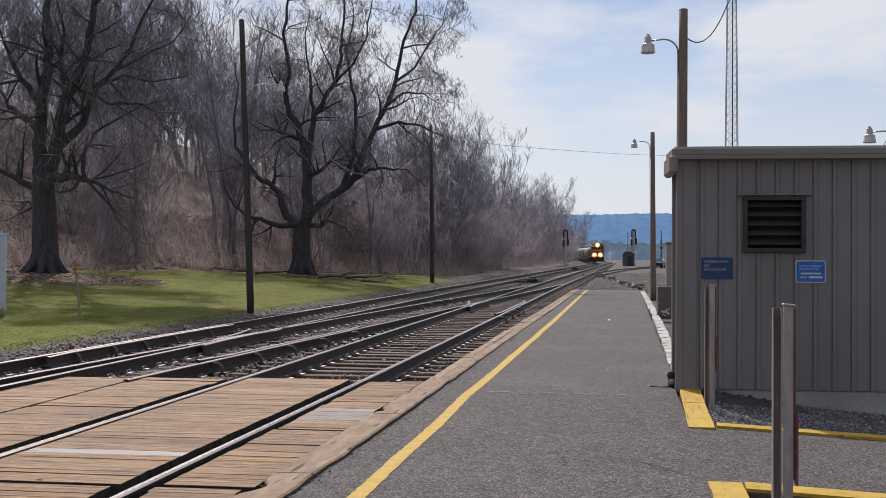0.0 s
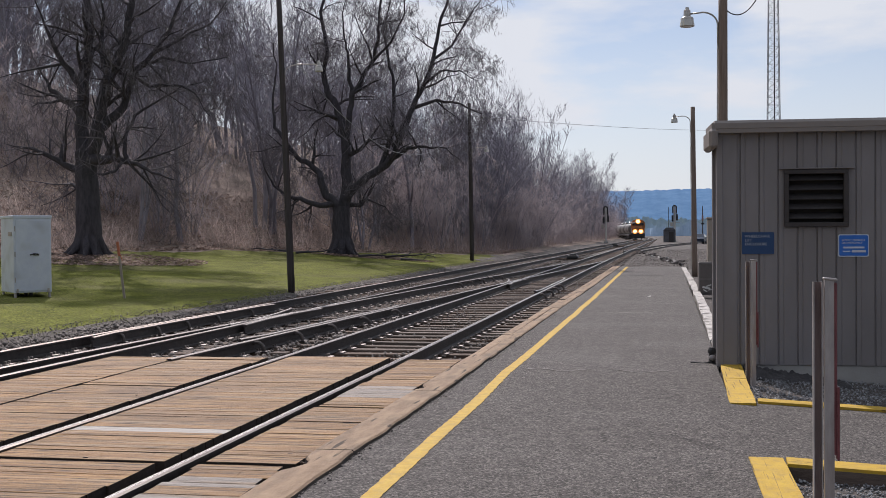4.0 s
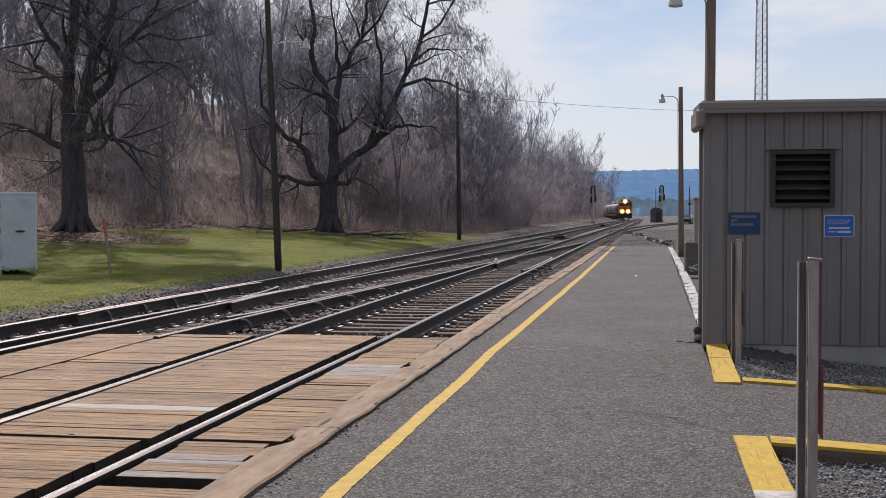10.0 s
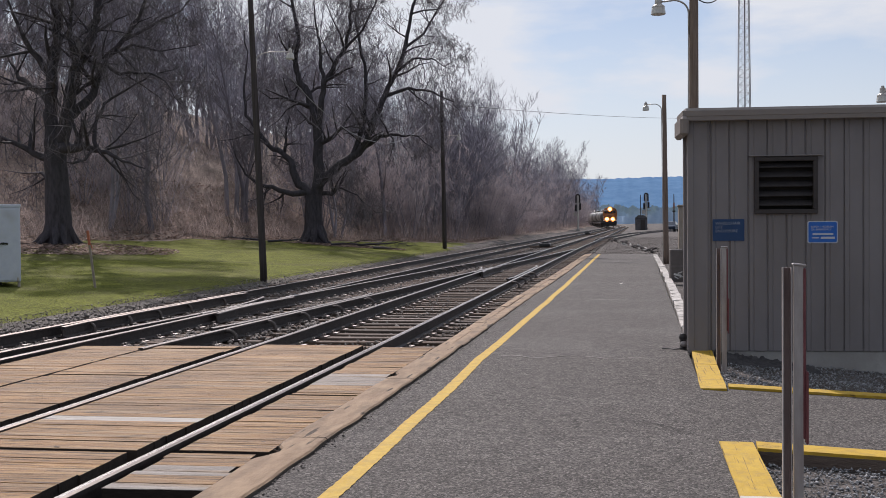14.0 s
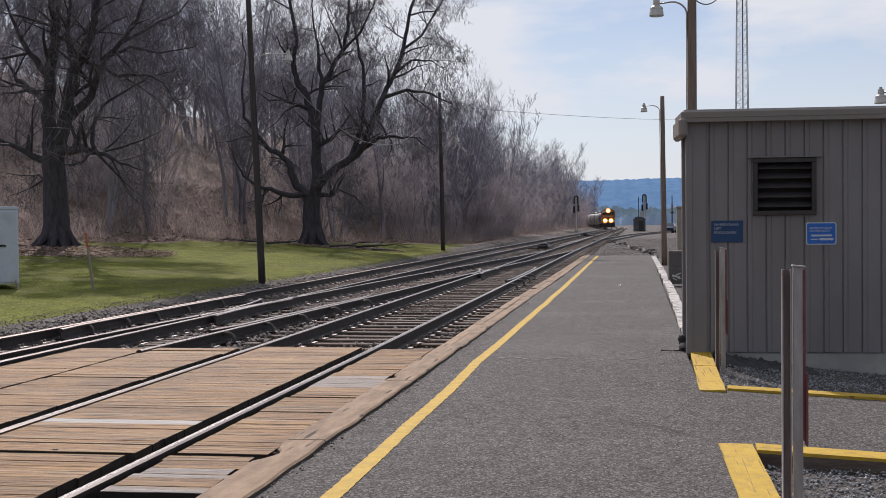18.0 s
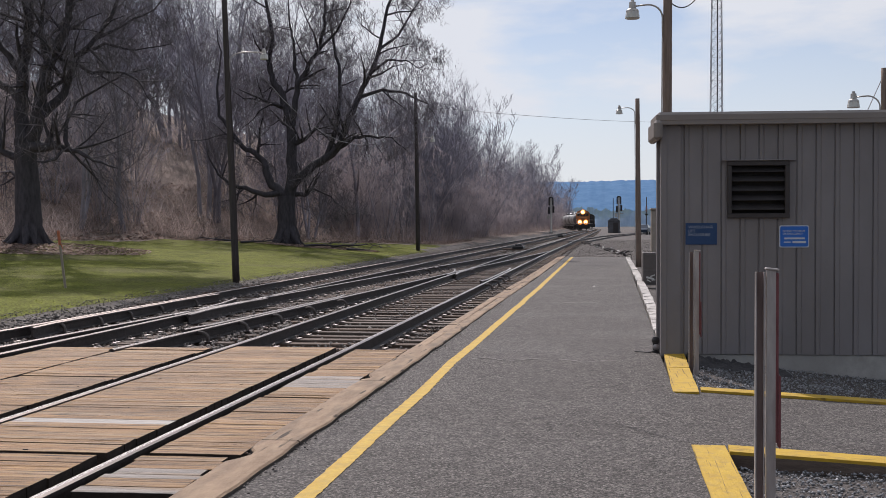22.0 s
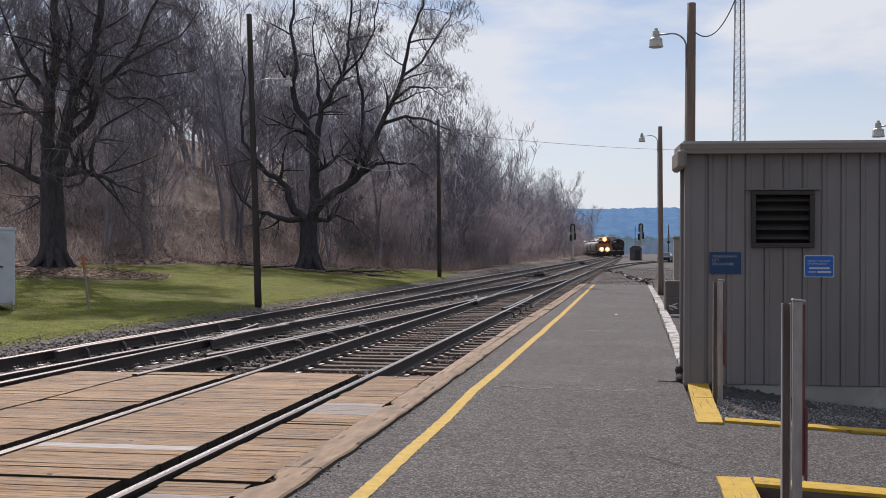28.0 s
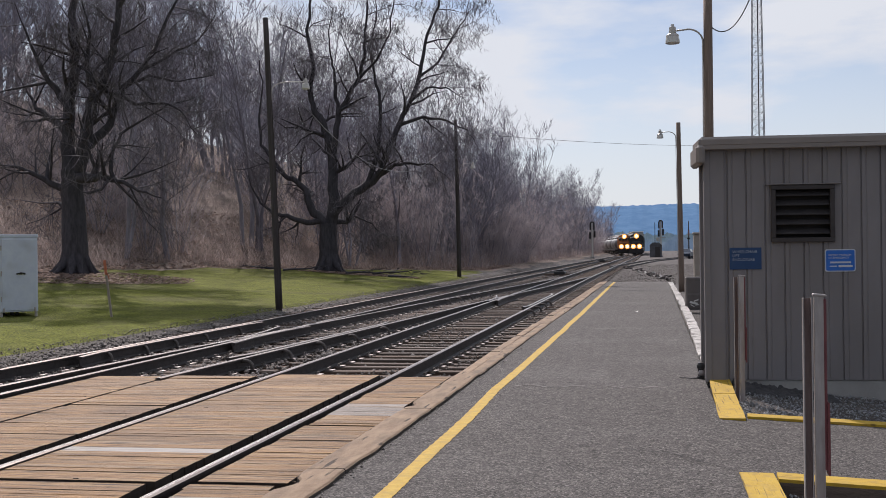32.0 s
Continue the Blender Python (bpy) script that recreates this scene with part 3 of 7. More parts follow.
# ballast beside the tracks, grass on the bank, leaf litter under the trees, gravel on the station side
for k, f in enumerate(gm.f):
    c = [sum(gm.v[i][a] for i in f) / 4 for a in (0, 1)]
    t = toe(c[1])
    gm.m[k] = 0 if c[0] > -10.4 and c[0] < -1.9 else (3 if c[0] >= -1.9 else (1 if c[0] > t + 2.2 + foot_litter(c[0], c[1]) + 1.2 * noise.noise((c[0] * 0.2, c[1] * 0.2, 7)) + 0.8 * noise.noise((c[0] * 0.7, c[1] * 0.7, 2)) and c[1] < 80 else 2))
    if c[1] >= 66 and c[0] > -10.9 + 0.8 * noise.noise((c[0] * 0.3, c[1] * 0.3, 5)) and c[0] < -1.9:
        gm.m[k] = 0
    if c[1] > 640 or c[0] > 60:
        gm.m[k] = 1
tagged(part("ground", gm, [BALLAST, GRASS, LITTER, GRAVEL], smooth=True), "flat ballast and gravel ground with grassy bank", "ground", kind="structure")

# far wooded hill on the horizon, with a ragged tree top edge
g = Geo()
hill_n = 700
top, foot = [], []
for i in range(hill_n + 1):
    x = -1400 + 2800 * i / hill_n
    h = 66 + 10 * noise.noise((x * 0.0022, 1.5, 0)) + 4 * noise.noise((x * 0.01, 3, 0)) + 1.8 * noise.noise((x * 0.12, 9, 0)) + 2.2 * noise.noise((x * 0.37, 4, 0)) + 3.5 * max(0.0, noise.noise((x * 0.21, 7, 2)) - 0.25) + 0.002 * x
    top.append((x, 1900, h))
    foot.append((x, 1650, -2))
mid = [(p[0], 1780, p[2] * 0.62 + 3 * noise.noise((p[0] * 0.02, 5, 1))) for p in top]
g.add(foot + mid + top, [(r * (hill_n + 1) + i, r * (hill_n + 1) + i + 1, (r + 1) * (hill_n + 1) + i + 1, (r + 1) * (hill_n + 1) + i) for r in (0, 1) for i in range(hill_n)])
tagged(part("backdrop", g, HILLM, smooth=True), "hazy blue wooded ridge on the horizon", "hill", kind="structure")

# the asphalt platform: a long strip, and a walkway towards the bollards
PLAT_END = 51.0


def slab(g, x0, x1, y0, y1, z0, z1, nx, ny, fall=0.0):
    """A slab with an uneven top that may fall away along x."""
    X = np.linspace(x0, x1, nx)
    Y = np.linspace(y0, y1, ny)
    v = [(x, y, z1 - fall * (x - x0) + 0.006 * noise.noise((x * 0.9, y * 0.5, 0))) for y in Y for x in X]
    f = [(j * nx + i, j * nx + i + 1, (j + 1) * nx + i + 1, (j + 1) * nx + i) for j in range(ny - 1) for i in range(nx - 1)]
    g.add(v, f)
    ring = [i for i in range(nx)] + [j * nx + nx - 1 for j in range(1, ny)] + [(ny - 1) * nx + i for i in range(nx - 2, -1, -1)] + [j * nx for j in range(ny - 2, 0, -1)]
    low = [(v[i][0], v[i][1], z0) for i in ring]
    o = len(g.v)
    g.v.extend(low)
    base = o - len(v)
    n = len(ring)
    for k in range(n):
        g.f.append((base + ring[k], o + k, o + (k + 1) % n, base + ring[(k + 1) % n]))
        g.m.append(0)


def edge_x(y):
    """The platform's far side from the rails, where the white blocks begin."""
    return interp([(-5, 0.56), (13.5, 0.57), (17.5, 0.61), (24, 0.66), (33, 0.69), (60, 0.69)], y)


g = Geo()
slab(g, -2.17, 0.57, -8, PLAT_END, -0.3, 0.0, 12, 160)
platform = tagged(part("platform", g, ASPHALT, smooth=False), "worn grey asphalt station platform", "platform", kind="structure")
g = Geo()
slab(g, 0.565, 6.5, 7.66, 10.36, -0.6, -0.004, 24, 12, 0.044)
tagged(part("pavement", g, ASPHALT), "worn grey asphalt walkway between yellow boards", "pavement", kind="structure")


def ribbon(g, pts, w, z, wob=0.0, seed=0):
    """A flat painted strip or crack along points."""
    rnd = random.Random(seed)
    P = [Vector((p[0], p[1], 0)) for p in pts]
    out = []
    for a, b in zip(P[:-1], P[1:]):
        n = max(1, int((b - a).length / 0.06)) if (b - a).length < 20 else max(1, int((b - a).length / 0.12))
        out += [a.lerp(b, i / n) for i in range(n)]
    out.append(P[-1])
    vs = []
    for i, p in enumerate(out):
        d = (out[min(i + 1, len(out) - 1)] - out[max(i - 1, 0)]).normalized()
        s = Vector((d.y, -d.x, 0))
        zz = z + 0.006 * noise.noise((p.x * 0.9, p.y * 0.5, 0))
        for k in (-1, 1):
            q = p + s * k * (w / 2 + wob * (rnd.random() - 0.5))
            vs.append((q.x, q.y, zz))
    g.add(vs, [(2 * i, 2 * i + 1, 2 * i + 3, 2 * i + 2) for i in range(len(out) - 1)])


g = Geo()
LINE = [(-5, -1.65), (10, -1.655), (12, -1.68), (14.7, -1.665), (19, -1.64), (26, -1.615), (52, -1.61)]
ribbon(g, [(interp(LINE, y) + 0.012 * noise.noise((3.0, y * 0.55, 0)), y) for y in np.arange(-4, PLAT_END, 0.5)], 0.112, 0.004, 0.011, 3)
tagged(part("yellow_line", g, YELLOW), "worn yellow painted safety line along the platform", "line", kind="structure")


def crack(pts, w, seed):
    g = Geo()
    r = random.Random(seed)
    fine = []
    for a, b in zip(pts[:-1], pts[1:]):
        n = max(2, int(math.dist(a, b) / 0.07))
        fine += [(a[0] + (b[0] - a[0]) * i / n + r.uniform(-0.018, 0.018), a[1] + (b[1] - a[1]) * i / n + r.uniform(-0.025, 0.025)) for i in range(n)]
    ribbon(g, fine + [pts[-1]], w, 0.005, w * 0.8, seed)
    return g


for k, pts in enumerate([[(0.53, 7.85), (0.3, 8.15), (0.09, 8.43), (-0.3, 8.62), (-0.62, 8.74)], [(0.2, 10.2), (0.5, 10.1)],
                         [(-0.95, 18.4), (-0.6, 18.2), (-0.34, 18.06)], [(-1.0, 23.6), (-0.35, 23.58)],
                         [(-1.5, 32.4), (0.5, 32.0)], [(0.1, 13.2), (0.55, 13.1)], [(-2.0, 12.2), (-1.75, 12.25)]]):
    tagged(part("asphalt_crack", crack(pts, 0.007, k), CRACK), "thin dark crack in the asphalt", "crack", kind="structure")
for k, (y, a, b) in enumerate([(12.4, -1.5, -0.75), (12.38, -0.55, 0.12), (21.5, -1.3, -0.2), (27.5, -1.0, 0.3)]):
    g = Geo()
    ribbon(g, [(a + (b - a) * i / 12, y + 0.1 * math.sin(i * 0.7 + k)) for i in range(13)], 0.028, 0.004, 0.026, k + 20)
    tagged(part("asphalt_seam", g, PATCH), "pale worn seam across the asphalt", "seam", kind="structure")
# ---- tracks ----
# rail centre lines, rows of (y, x)
NEAR_R = [(-6, -3.17), (14, -3.13), (60, -3.13), (150, -2.6), (240, -2.15), (273, -2.05), (311, -2.75), (350, -4.85), (372, -7.05), (400, -10.3), (450, -18.3), (520, -33)]
NEAR_L = [(y, x - 1.51) for y, x in NEAR_R]
MAIN_L = [(-6, -8.6), (45, -8.55), (110, -7.9), (200, -6.9), (245, -6.52), (290, -8.8), (330, -12.8), (375, -18.3), (420, -26), (500, -42)]
MAIN_R = [(y, x + 1.51) for y, x in MAIN_L]
CROSS_L = [(-6, -7.95), (5, -7.72), (12, -7.52), (17, -7.36), (19.5, -7.2), (26, -6.78), (33, -6.45), (39, -6.05), (52, -5.1), (60, -4.68)]
CROSS_R = [(-6, -6.42), (5, -6.2), (12, -5.98), (17, -5.8), (21, -5.5), (26, -5.24), (33, -4.9), (39.5, -4.5), (49.5, -3.86), (62, -3.17)]
YARD_L = [(96, -3.4), (138, -0.66), (169, 3.2), (190, 5.9), (230, 11.5), (290, 21)]
YARD_R = [(y - 0.6, x + 1.4) for y, x in YARD_L]


def smooth_path(rows, y0, y1, step):
    """A soft curve through rows of (y, x)."""
    ya = np.arange(y0, y1 + 1e-6, step)
    x = np.interp(ya, [r[0] for r in rows], [r[1] for r in rows])
    k = max(1, int(6 / step))
    pad = np.pad(x, k, mode="reflect", reflect_type="odd")
    ker = np.ones(2 * k + 1) / (2 * k + 1)
    return [(float(a), float(b)) for a, b in zip(np.convolve(pad, ker, "valid"), ya)]


RAIL_PROF = [(-0.07, -RAIL_H), (0.07, -RAIL_H), (0.07, -RAIL_H + 0.012), (0.01, -RAIL_H + 0.03), (0.01, -0.045), (0.036, -0.035), (0.037, -0.009), (0.018, 0.0),
             (-0.016, 0.0), (-0.037, -0.009), (-0.036, -0.035), (-0.01, -0.045), (-0.01, -RAIL_H + 0.03), (-0.07, -RAIL_H + 0.012)]


def rail(rows, y0, y1, label, top=RAILTOP, step=1.5, flare=0.0):
    pts = smooth_path(rows, y0, y1, step)
    path = [(x, y, 0.0) for x, y in pts]
    if flare:
        path[0] = (path[0][0] + flare, path[0][1], 0.0)
        path[-1] = (path[-1][0] + flare, path[-1][1], 0.0)
    t = thing("rail", path[0][0], path[0][1], -RAIL_H, label, "rail", "running rails")
    here = [(p[0] - path[0][0], p[1] - path[0][1], RAIL_H) for p in path]
    g = Geo()
    sweep(g, here, RAIL_PROF[4:12], 0, [0, 0, 2, 1, 2, 0, 0, 0])
    part("rail_head", g, [RUST, top, RAILDULL], t)
    g = Geo()
    sweep(g, here, RAIL_PROF[:5] + RAIL_PROF[11:])
    part("web_and_foot", g, RUST, t)
    return t


rail(NEAR_R, -6, 520, "steel running rail with polished head beside the platform")
rail(NEAR_L, -6, 520, "steel running rail with polished head and rusty web")
rail(MAIN_L, -6, 500, "dull brown steel running rail near the grass bank", RAILDULL)
rail(MAIN_R, -6, 500, "steel running rail with polished head and rusty web")
rail(CROSS_L, -6, 60, "steel crossover rail with polished head")
rail(CROSS_R, 12.9, 62, "steel crossover rail meeting the frog")
rail(YARD_L, 96, 290, "rusty yard rail curving away", RAILDULL, 4.0)
rail(YARD_R, 96, 290, "rusty yard rail curving away", RAILDULL, 4.0)
rail([(y, x - 0.125) for y, x in CROSS_R], 15.5, 23.5, "short guard rail with a bent bright end", RAILTOP, 0.8, -0.08)
rail([(y, x - 0.125) for y, x in NEAR_R], 29.5, 38.5, "short guard rail with a bent bright end", RAILTOP, 0.8, -0.08)
rail([(y, x + 0.125) for y, x in MAIN_L], 15.5, 24, "short guard rail beside the dull rail", RAILDULL, 0.8, 0.08)


def frog(x, y, rz, label):
    """The casting where two rails cross."""
    t = thing("rail_frog", x, y, -RAIL_H, label, "rail frog", "frogs", rz)
    g = Geo()
    g.add([(-0.06, -2.2, 0.02), (0.06, -2.2, 0.02), (0.22, 2.2, 0.02), (-0.22, 2.2, 0.02), (-0.05, -2.2, 0.09), (0.05, -2.2, 0.09), (0.19, 2.2, 0.09), (-0.19, 2.2, 0.09)],
          [(0, 3, 2, 1), (4, 5, 6, 7), (0, 1, 5, 4), (1, 2, 6, 5), (2, 3, 7, 6), (3, 0, 4, 7)])
    part("casting", g, RUST, t)
    for s in (-1, 1):
        g = Geo()
        sweep(g, [(s * 0.13, -2.6, RAIL_H), (s * 0.10, -1.4, RAIL_H), (s * 0.17, 0.2, RAIL_H), (s * 0.32, 1.6, RAIL_H)], RAIL_PROF, 0, [0, 0, 0, 0, 0, 0, 0, 1, 0, 0, 0, 0, 0, 0])
        part("wing_rail", g, [RUST, RAILTOP], t)
    return t


frog(-7.16, 20.6, 2, "cast steel frog with bright wing rails")
frog(-4.72, 35.8, 2, "cast steel frog with bright wing rails")

# rail braces: bowed steel straps against the web
brace_g = Geo()
tube(brace_g, [(0.01, 0, 0.115)] + [(0.085 + 0.105 * math.cos(a), 0, 0.03 + 0.105 * math.sin(a)) for a in (2.0, 1.6, 1.2, 0.8, 0.4, 0.0, -0.3)], 0.029, 7)
brace_p = Geo()
box(brace_p, 0.13, 0, 0.0, 0.26, 0.14, 0.02, 0.004)
brace = thing("rail_brace", 0, 0, 0, "bowed steel rail brace on its plate", "rail brace", "rail braces")
part("strap", brace_g, STRAP, brace)
part("base_plate", brace_p, RUST, brace)
spots = [(interp(CROSS_R, y) + 0.02, y, 0) for y in (15.4, 17.0, 18.5, 20.2, 22.2)] + [(interp(MAIN_L, y) + 0.02, y, 0) for y in (16.5, 17.8, 19.0, 20.4, 22.2)]
spots += [(interp(CROSS_L, y) + 0.02, y, 0) for y in (34.5, 36, 37.5, 39, 40.5)] + [(interp(NEAR_R, y) + 0.02, y, 0) for y in (28.4, 30.2, 31.8, 33.4)]
brace.matrix_world = pose(spots[0][0], spots[0][1], -RAIL_H, 0, 0, spots[0][2])
for s in spots[1:]:
    copy_thing(brace, pose(s[0], s[1], -RAIL_H, 0, 0, s[2]))

# ties: one part each under its track; spikes and plates joined
tie_g = Geo()
box(tie_g, 0, 0, -0.085, 2.6, 0.22, 0.17, 0.012)
TIE_ME = tie_g.mesh("tie", TIE)
tie_l = Geo()
box(tie_l, 0, 0, -0.085, 4.3, 0.22, 0.17, 0.012)
TIE_LONG = tie_l.mesh("tie", TIE)
plate_g = Geo()
box(plate_g, 0, 0, 0, 0.34, 0.18, 0.018, 0.0)
for sx in (-0.1, 0.1):
    for sy in (-0.045, 0.045):
        box(plate_g, sx, sy, 0.026, 0.03, 0.025, 0.035, 0.0)
PLATE_ME = plate_g.mesh("tie_plate", PLATE)
rnd = random.Random(5)


def ties(name, label, left, right, y0, y1, gap, long_from=None, parts=150):
    t = tagged(new(name), label, "railway track", "tracks")
    plates = Geo()
    far = Geo()
    y, k = y0, 0
    while y < y1:
        a, b = interp(left, y), interp(right, y)
        c = (a + b) / 2 + rnd.uniform(-0.05, 0.05)
        rz = rnd.uniform(-1.0, 1.0)
        if k < parts:
            ob = new("tie", TIE_LONG if long_from and long_from[0] < y < long_from[1] else TIE_ME)
            ob.parent = t
            ob.matrix_local = pose(c, y, -RAIL_H - 0.012 + rnd.uniform(-0.008, 0.004), 0, rnd.uniform(-0.4, 0.4), rz)
        else:
            box(far, c, y, -RAIL_H - 0.1, 2.6, 0.22, 0.17)
        if y < 75:
            for x in (a, b):
                if y < 42:
                    ob = new("tie_plate", PLATE_ME)
                    ob.parent = t
                    ob.matrix_local = pose(x, y, -RAIL_H - 0.004, 0, 0, rz)
                    continue
                box(plates, x, y, -RAIL_H - 0.004, 0.34, 0.18, 0.018, 0.0)
                for sx in (-0.1, 0.1):
                    for sy in (-0.045, 0.045):
                        box(plates, x + sx, y + sy, -RAIL_H + 0.022, 0.03, 0.025, 0.035, 0.0)
        y += gap * rnd.uniform(0.94, 1.06)
        k += 1
    part("tie_plates", plates, PLATE, t)["kind"] = "stuff"
    if far.f:
        part("far_ties", far, TIE, t)["kind"] = "stuff"
    return t


ties("near_track", "dark creosoted timber ties of the platform track", NEAR_L, NEAR_R, 13.2, 330, 0.56, None, 170)
ties("main_track", "dark creosoted timber ties of the far track", MAIN_L, MAIN_R, 12.9, 420, 0.56, (22, 40), 120)
ties("crossover_track", "dark creosoted timber ties of the crossover", CROSS_L, CROSS_R, 13.1, 52, 0.58, None, 80)

# loose ballast stones
def stones(name, label, count, place, size, material, seed):
    """Many small angular stones as one mesh."""
    r = np.random.RandomState(seed)
    oct_v = np.array([(1, 0, 0), (-1, 0, 0), (0, 1, 0), (0, -1, 0), (0, 0, 1), (0, 0, -1)], float)
    oct_f = np.array([(0, 2, 4), (2, 1, 4), (1, 3, 4), (3, 0, 4), (2, 0, 5), (1, 2, 5), (3, 1, 5), (0, 3, 5)])
    pos = place(r, count)
    n = len(pos)
    s = size * (0.5 + r.rand(n, 1, 1) ** 2 * 1.3)
    v = oct_v[None] * (0.6 + 0.7 * r.rand(n, 6, 1)) * s * np.array([1, 1, 0.75])
    a = r.rand(n) * 6.28
    ca, sa = np.cos(a), np.sin(a)
    rot = np.stack([np.stack([ca, -sa, 0 * a], -1), np.stack([sa, ca, 0 * a], -1), np.stack([0 * a, 0 * a, 1 + 0 * a], -1)], 1)
    tilt = np.einsum("nij,nkj->nki", rot, v)
    tilt[..., 2] += 0.4 * (r.rand(n, 1) - 0.5) * tilt[..., 0]
    v = tilt + pos[:, None, :]
    f = oct_f[None] + (np.arange(n) * 6)[:, None, None]
    ob = new(name, raw_mesh(name, v.reshape(-1, 3), f.reshape(-1, 3), [material]))
    return tagged(ob, label, "stones", kind="stuff")


def bed_place(r, n):
    y = 13.2 + 75 * r.rand(n) ** 1.9
    x = -10.4 + 8.2 * r.rand(n)
    z = BED - 0.01 + 0.03 * r.rand(n) + np.where(x < -4.9, 0.055, 0.0) * (0.5 + 0.5 * r.rand(n))
    return np.stack([x, y, z], 1)


def verge_place(r, n):
    y = 12.5 + 60 * r.rand(n) ** 1.5
    x = -9.3 - 1.45 * r.rand(n) ** 1.3
    return np.array([(a, b, land(a, b) + 0.015) for a, b in zip(x, y)])


def pit_place(r, n):
    out = []
    while len(out) < n:
        if r.rand() < 0.5:
            x, y = 0.78 + 2.6 * r.rand(), 4.6 + 2.95 * r.rand()
        else:
            x, y = 0.82 + 4.5 * r.rand() ** 1.3, 10.4 + 2.9 * r.rand()
        out.append((x, y, land(x, y) + 0.004 + 0.012 * r.rand() + max(0, 0.03 * noise.noise((x * 1.5, y * 1.5, 2)))))
    return np.array(out)


def yard_place(r, n):
    y = 51.2 + 60 * r.rand(n) ** 1.6
    x = -2.4 + 9 * r.rand(n)
    return np.stack([x, y, -0.15 + 0.05 * r.rand(n)], 1)


def strewn_place(r, n):
    """Loose stones kicked up onto the ties, in drifts."""
    y = 13.4 + 45 * r.rand(n) ** 1.6
    x = -8.4 + 6.0 * r.rand(n)
    drift = np.array([noise.noise((a * 0.9, b * 0.35, 21)) for a, b in zip(x, y)])
    keep = drift > -0.05
    return np.stack([x[keep], y[keep], -0.178 + 0.012 * r.rand(keep.sum())], 1)


stones("ballast", "loose stones strewn over the ties", 14000, strewn_place, 0.017, STONE, 19)
stones("ballast", "crushed grey-brown track ballast stones", 25000, bed_place, 0.030, STONE, 1)
stones("ballast", "crushed grey ballast spilling beside the grass", 18000, verge_place, 0.0125, STONE, 2)
stones("gravel", "light grey crushed gravel between the yellow boards", 19000, pit_place, 0.0095, GSTONE, 3)
stones("gravel", "grey gravel and dirt beyond the platform end", 12000, yard_place, 0.02, STONE, 4)

def crumb_place(r, n):
    y = 5 + 16 * r.rand(n) ** 1.5
    x = np.array([interp([(-5, -2.10), (7.4, -2.08), (11, -2.05), (23, -2.0)], b) for b in y]) + 0.01 + 0.08 * r.rand(n) ** 2.2
    return np.stack([x, y, 0.004 + 0 * y], 1)


stones("gravel", "crumbs of asphalt and grit along the kerb", 380, crumb_place, 0.008, STONE, 14)

# crossing planks, each a part
crossing = thing("plank_crossing", -4.6, 8.6, -0.1, "weathered brown timber planks laid across the rails", "crossing")
rnd = random.Random(21)


def plank_mesh(w, d, seed):
    g = Geo()
    r = random.Random(seed)
    n = 7
    xs_ = [-w / 2 + w * i / n for i in range(n + 1)]
    e0, e1 = r.choice((0.001, 0.0015, 0.003, 0.006)), r.choice((0.001, 0.0015, 0.003, 0.006))
    j0 = [r.uniform(-e0, e0) + (e0 > 0.005) * 0.008 for _ in xs_]
    j1 = [r.uniform(-e1, e1) - (e1 > 0.005) * 0.008 for _ in xs_]
    b = 0.003
    vs, fs = [], []
    for i, x in enumerate(xs_):
        vs += [(x, -d / 2 + j0[i], -0.11), (x, -d / 2 + j0[i], -b), (x, -d / 2 + b + j0[i], 0), (x, d / 2 - b + j1[i], 0), (x, d / 2 + j1[i], -b), (x, d / 2 + j1[i], -0.11)]
    for i in range(n):
        for k in range(5):
            fs.append((i * 6 + k, (i + 1) * 6 + k, (i + 1) * 6 + k + 1, i * 6 + k + 1))
    fs += [(0, 1, 2, 3, 4, 5), tuple(n * 6 + k for k in (5, 4, 3, 2, 1, 0))]
    g.add(vs, fs)
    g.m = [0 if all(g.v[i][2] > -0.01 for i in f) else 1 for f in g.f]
    return g.mesh("plank", [PLANK, GAPSHADE])


def panel(x0, x1, y0, y1, rough, seed, turn=0.0, grey=False):
    r = random.Random(seed)
    y = y0
    while y < y1 - 0.05:
        d = min(r.choice((r.uniform(0.09, 0.16), r.uniform(0.14, 0.24), r.uniform(0.22, 0.31))), y1 - y)
        cut0, cut1 = r.uniform(0, rough), r.uniform(0, rough)
        me = plank_mesh(x1 - x0 - cut0 - cut1, d - r.choice((0.0005, 0.0005, 0.001, 0.001, 0.002, 0.003, 0.010)), r.random())
        if x0 == -4.625 and 8.05 < y < 8.27:
            me.materials[0] = PLANKW
        elif grey and r.random() < 0.55:
            me.materials[0] = PLANKG
        ob = new("plank", me)
        ob.parent = crossing
        c = (x0 + cut0 + x1 - cut1) / 2
        ob.matrix_local = pose(c + 4.6, y + d / 2 - 8.6, 0.1 - 0.022 + (r.uniform(-0.0015, 0.0015) if r.random() < 0.88 else r.uniform(-0.01, 0.0)), 0, r.uniform(-0.05, 0.05), (r.uniform(-0.12, 0.12) if r.random() < 0.8 else r.uniform(-0.5, 0.5)) + 1.0 + turn)
        y += d


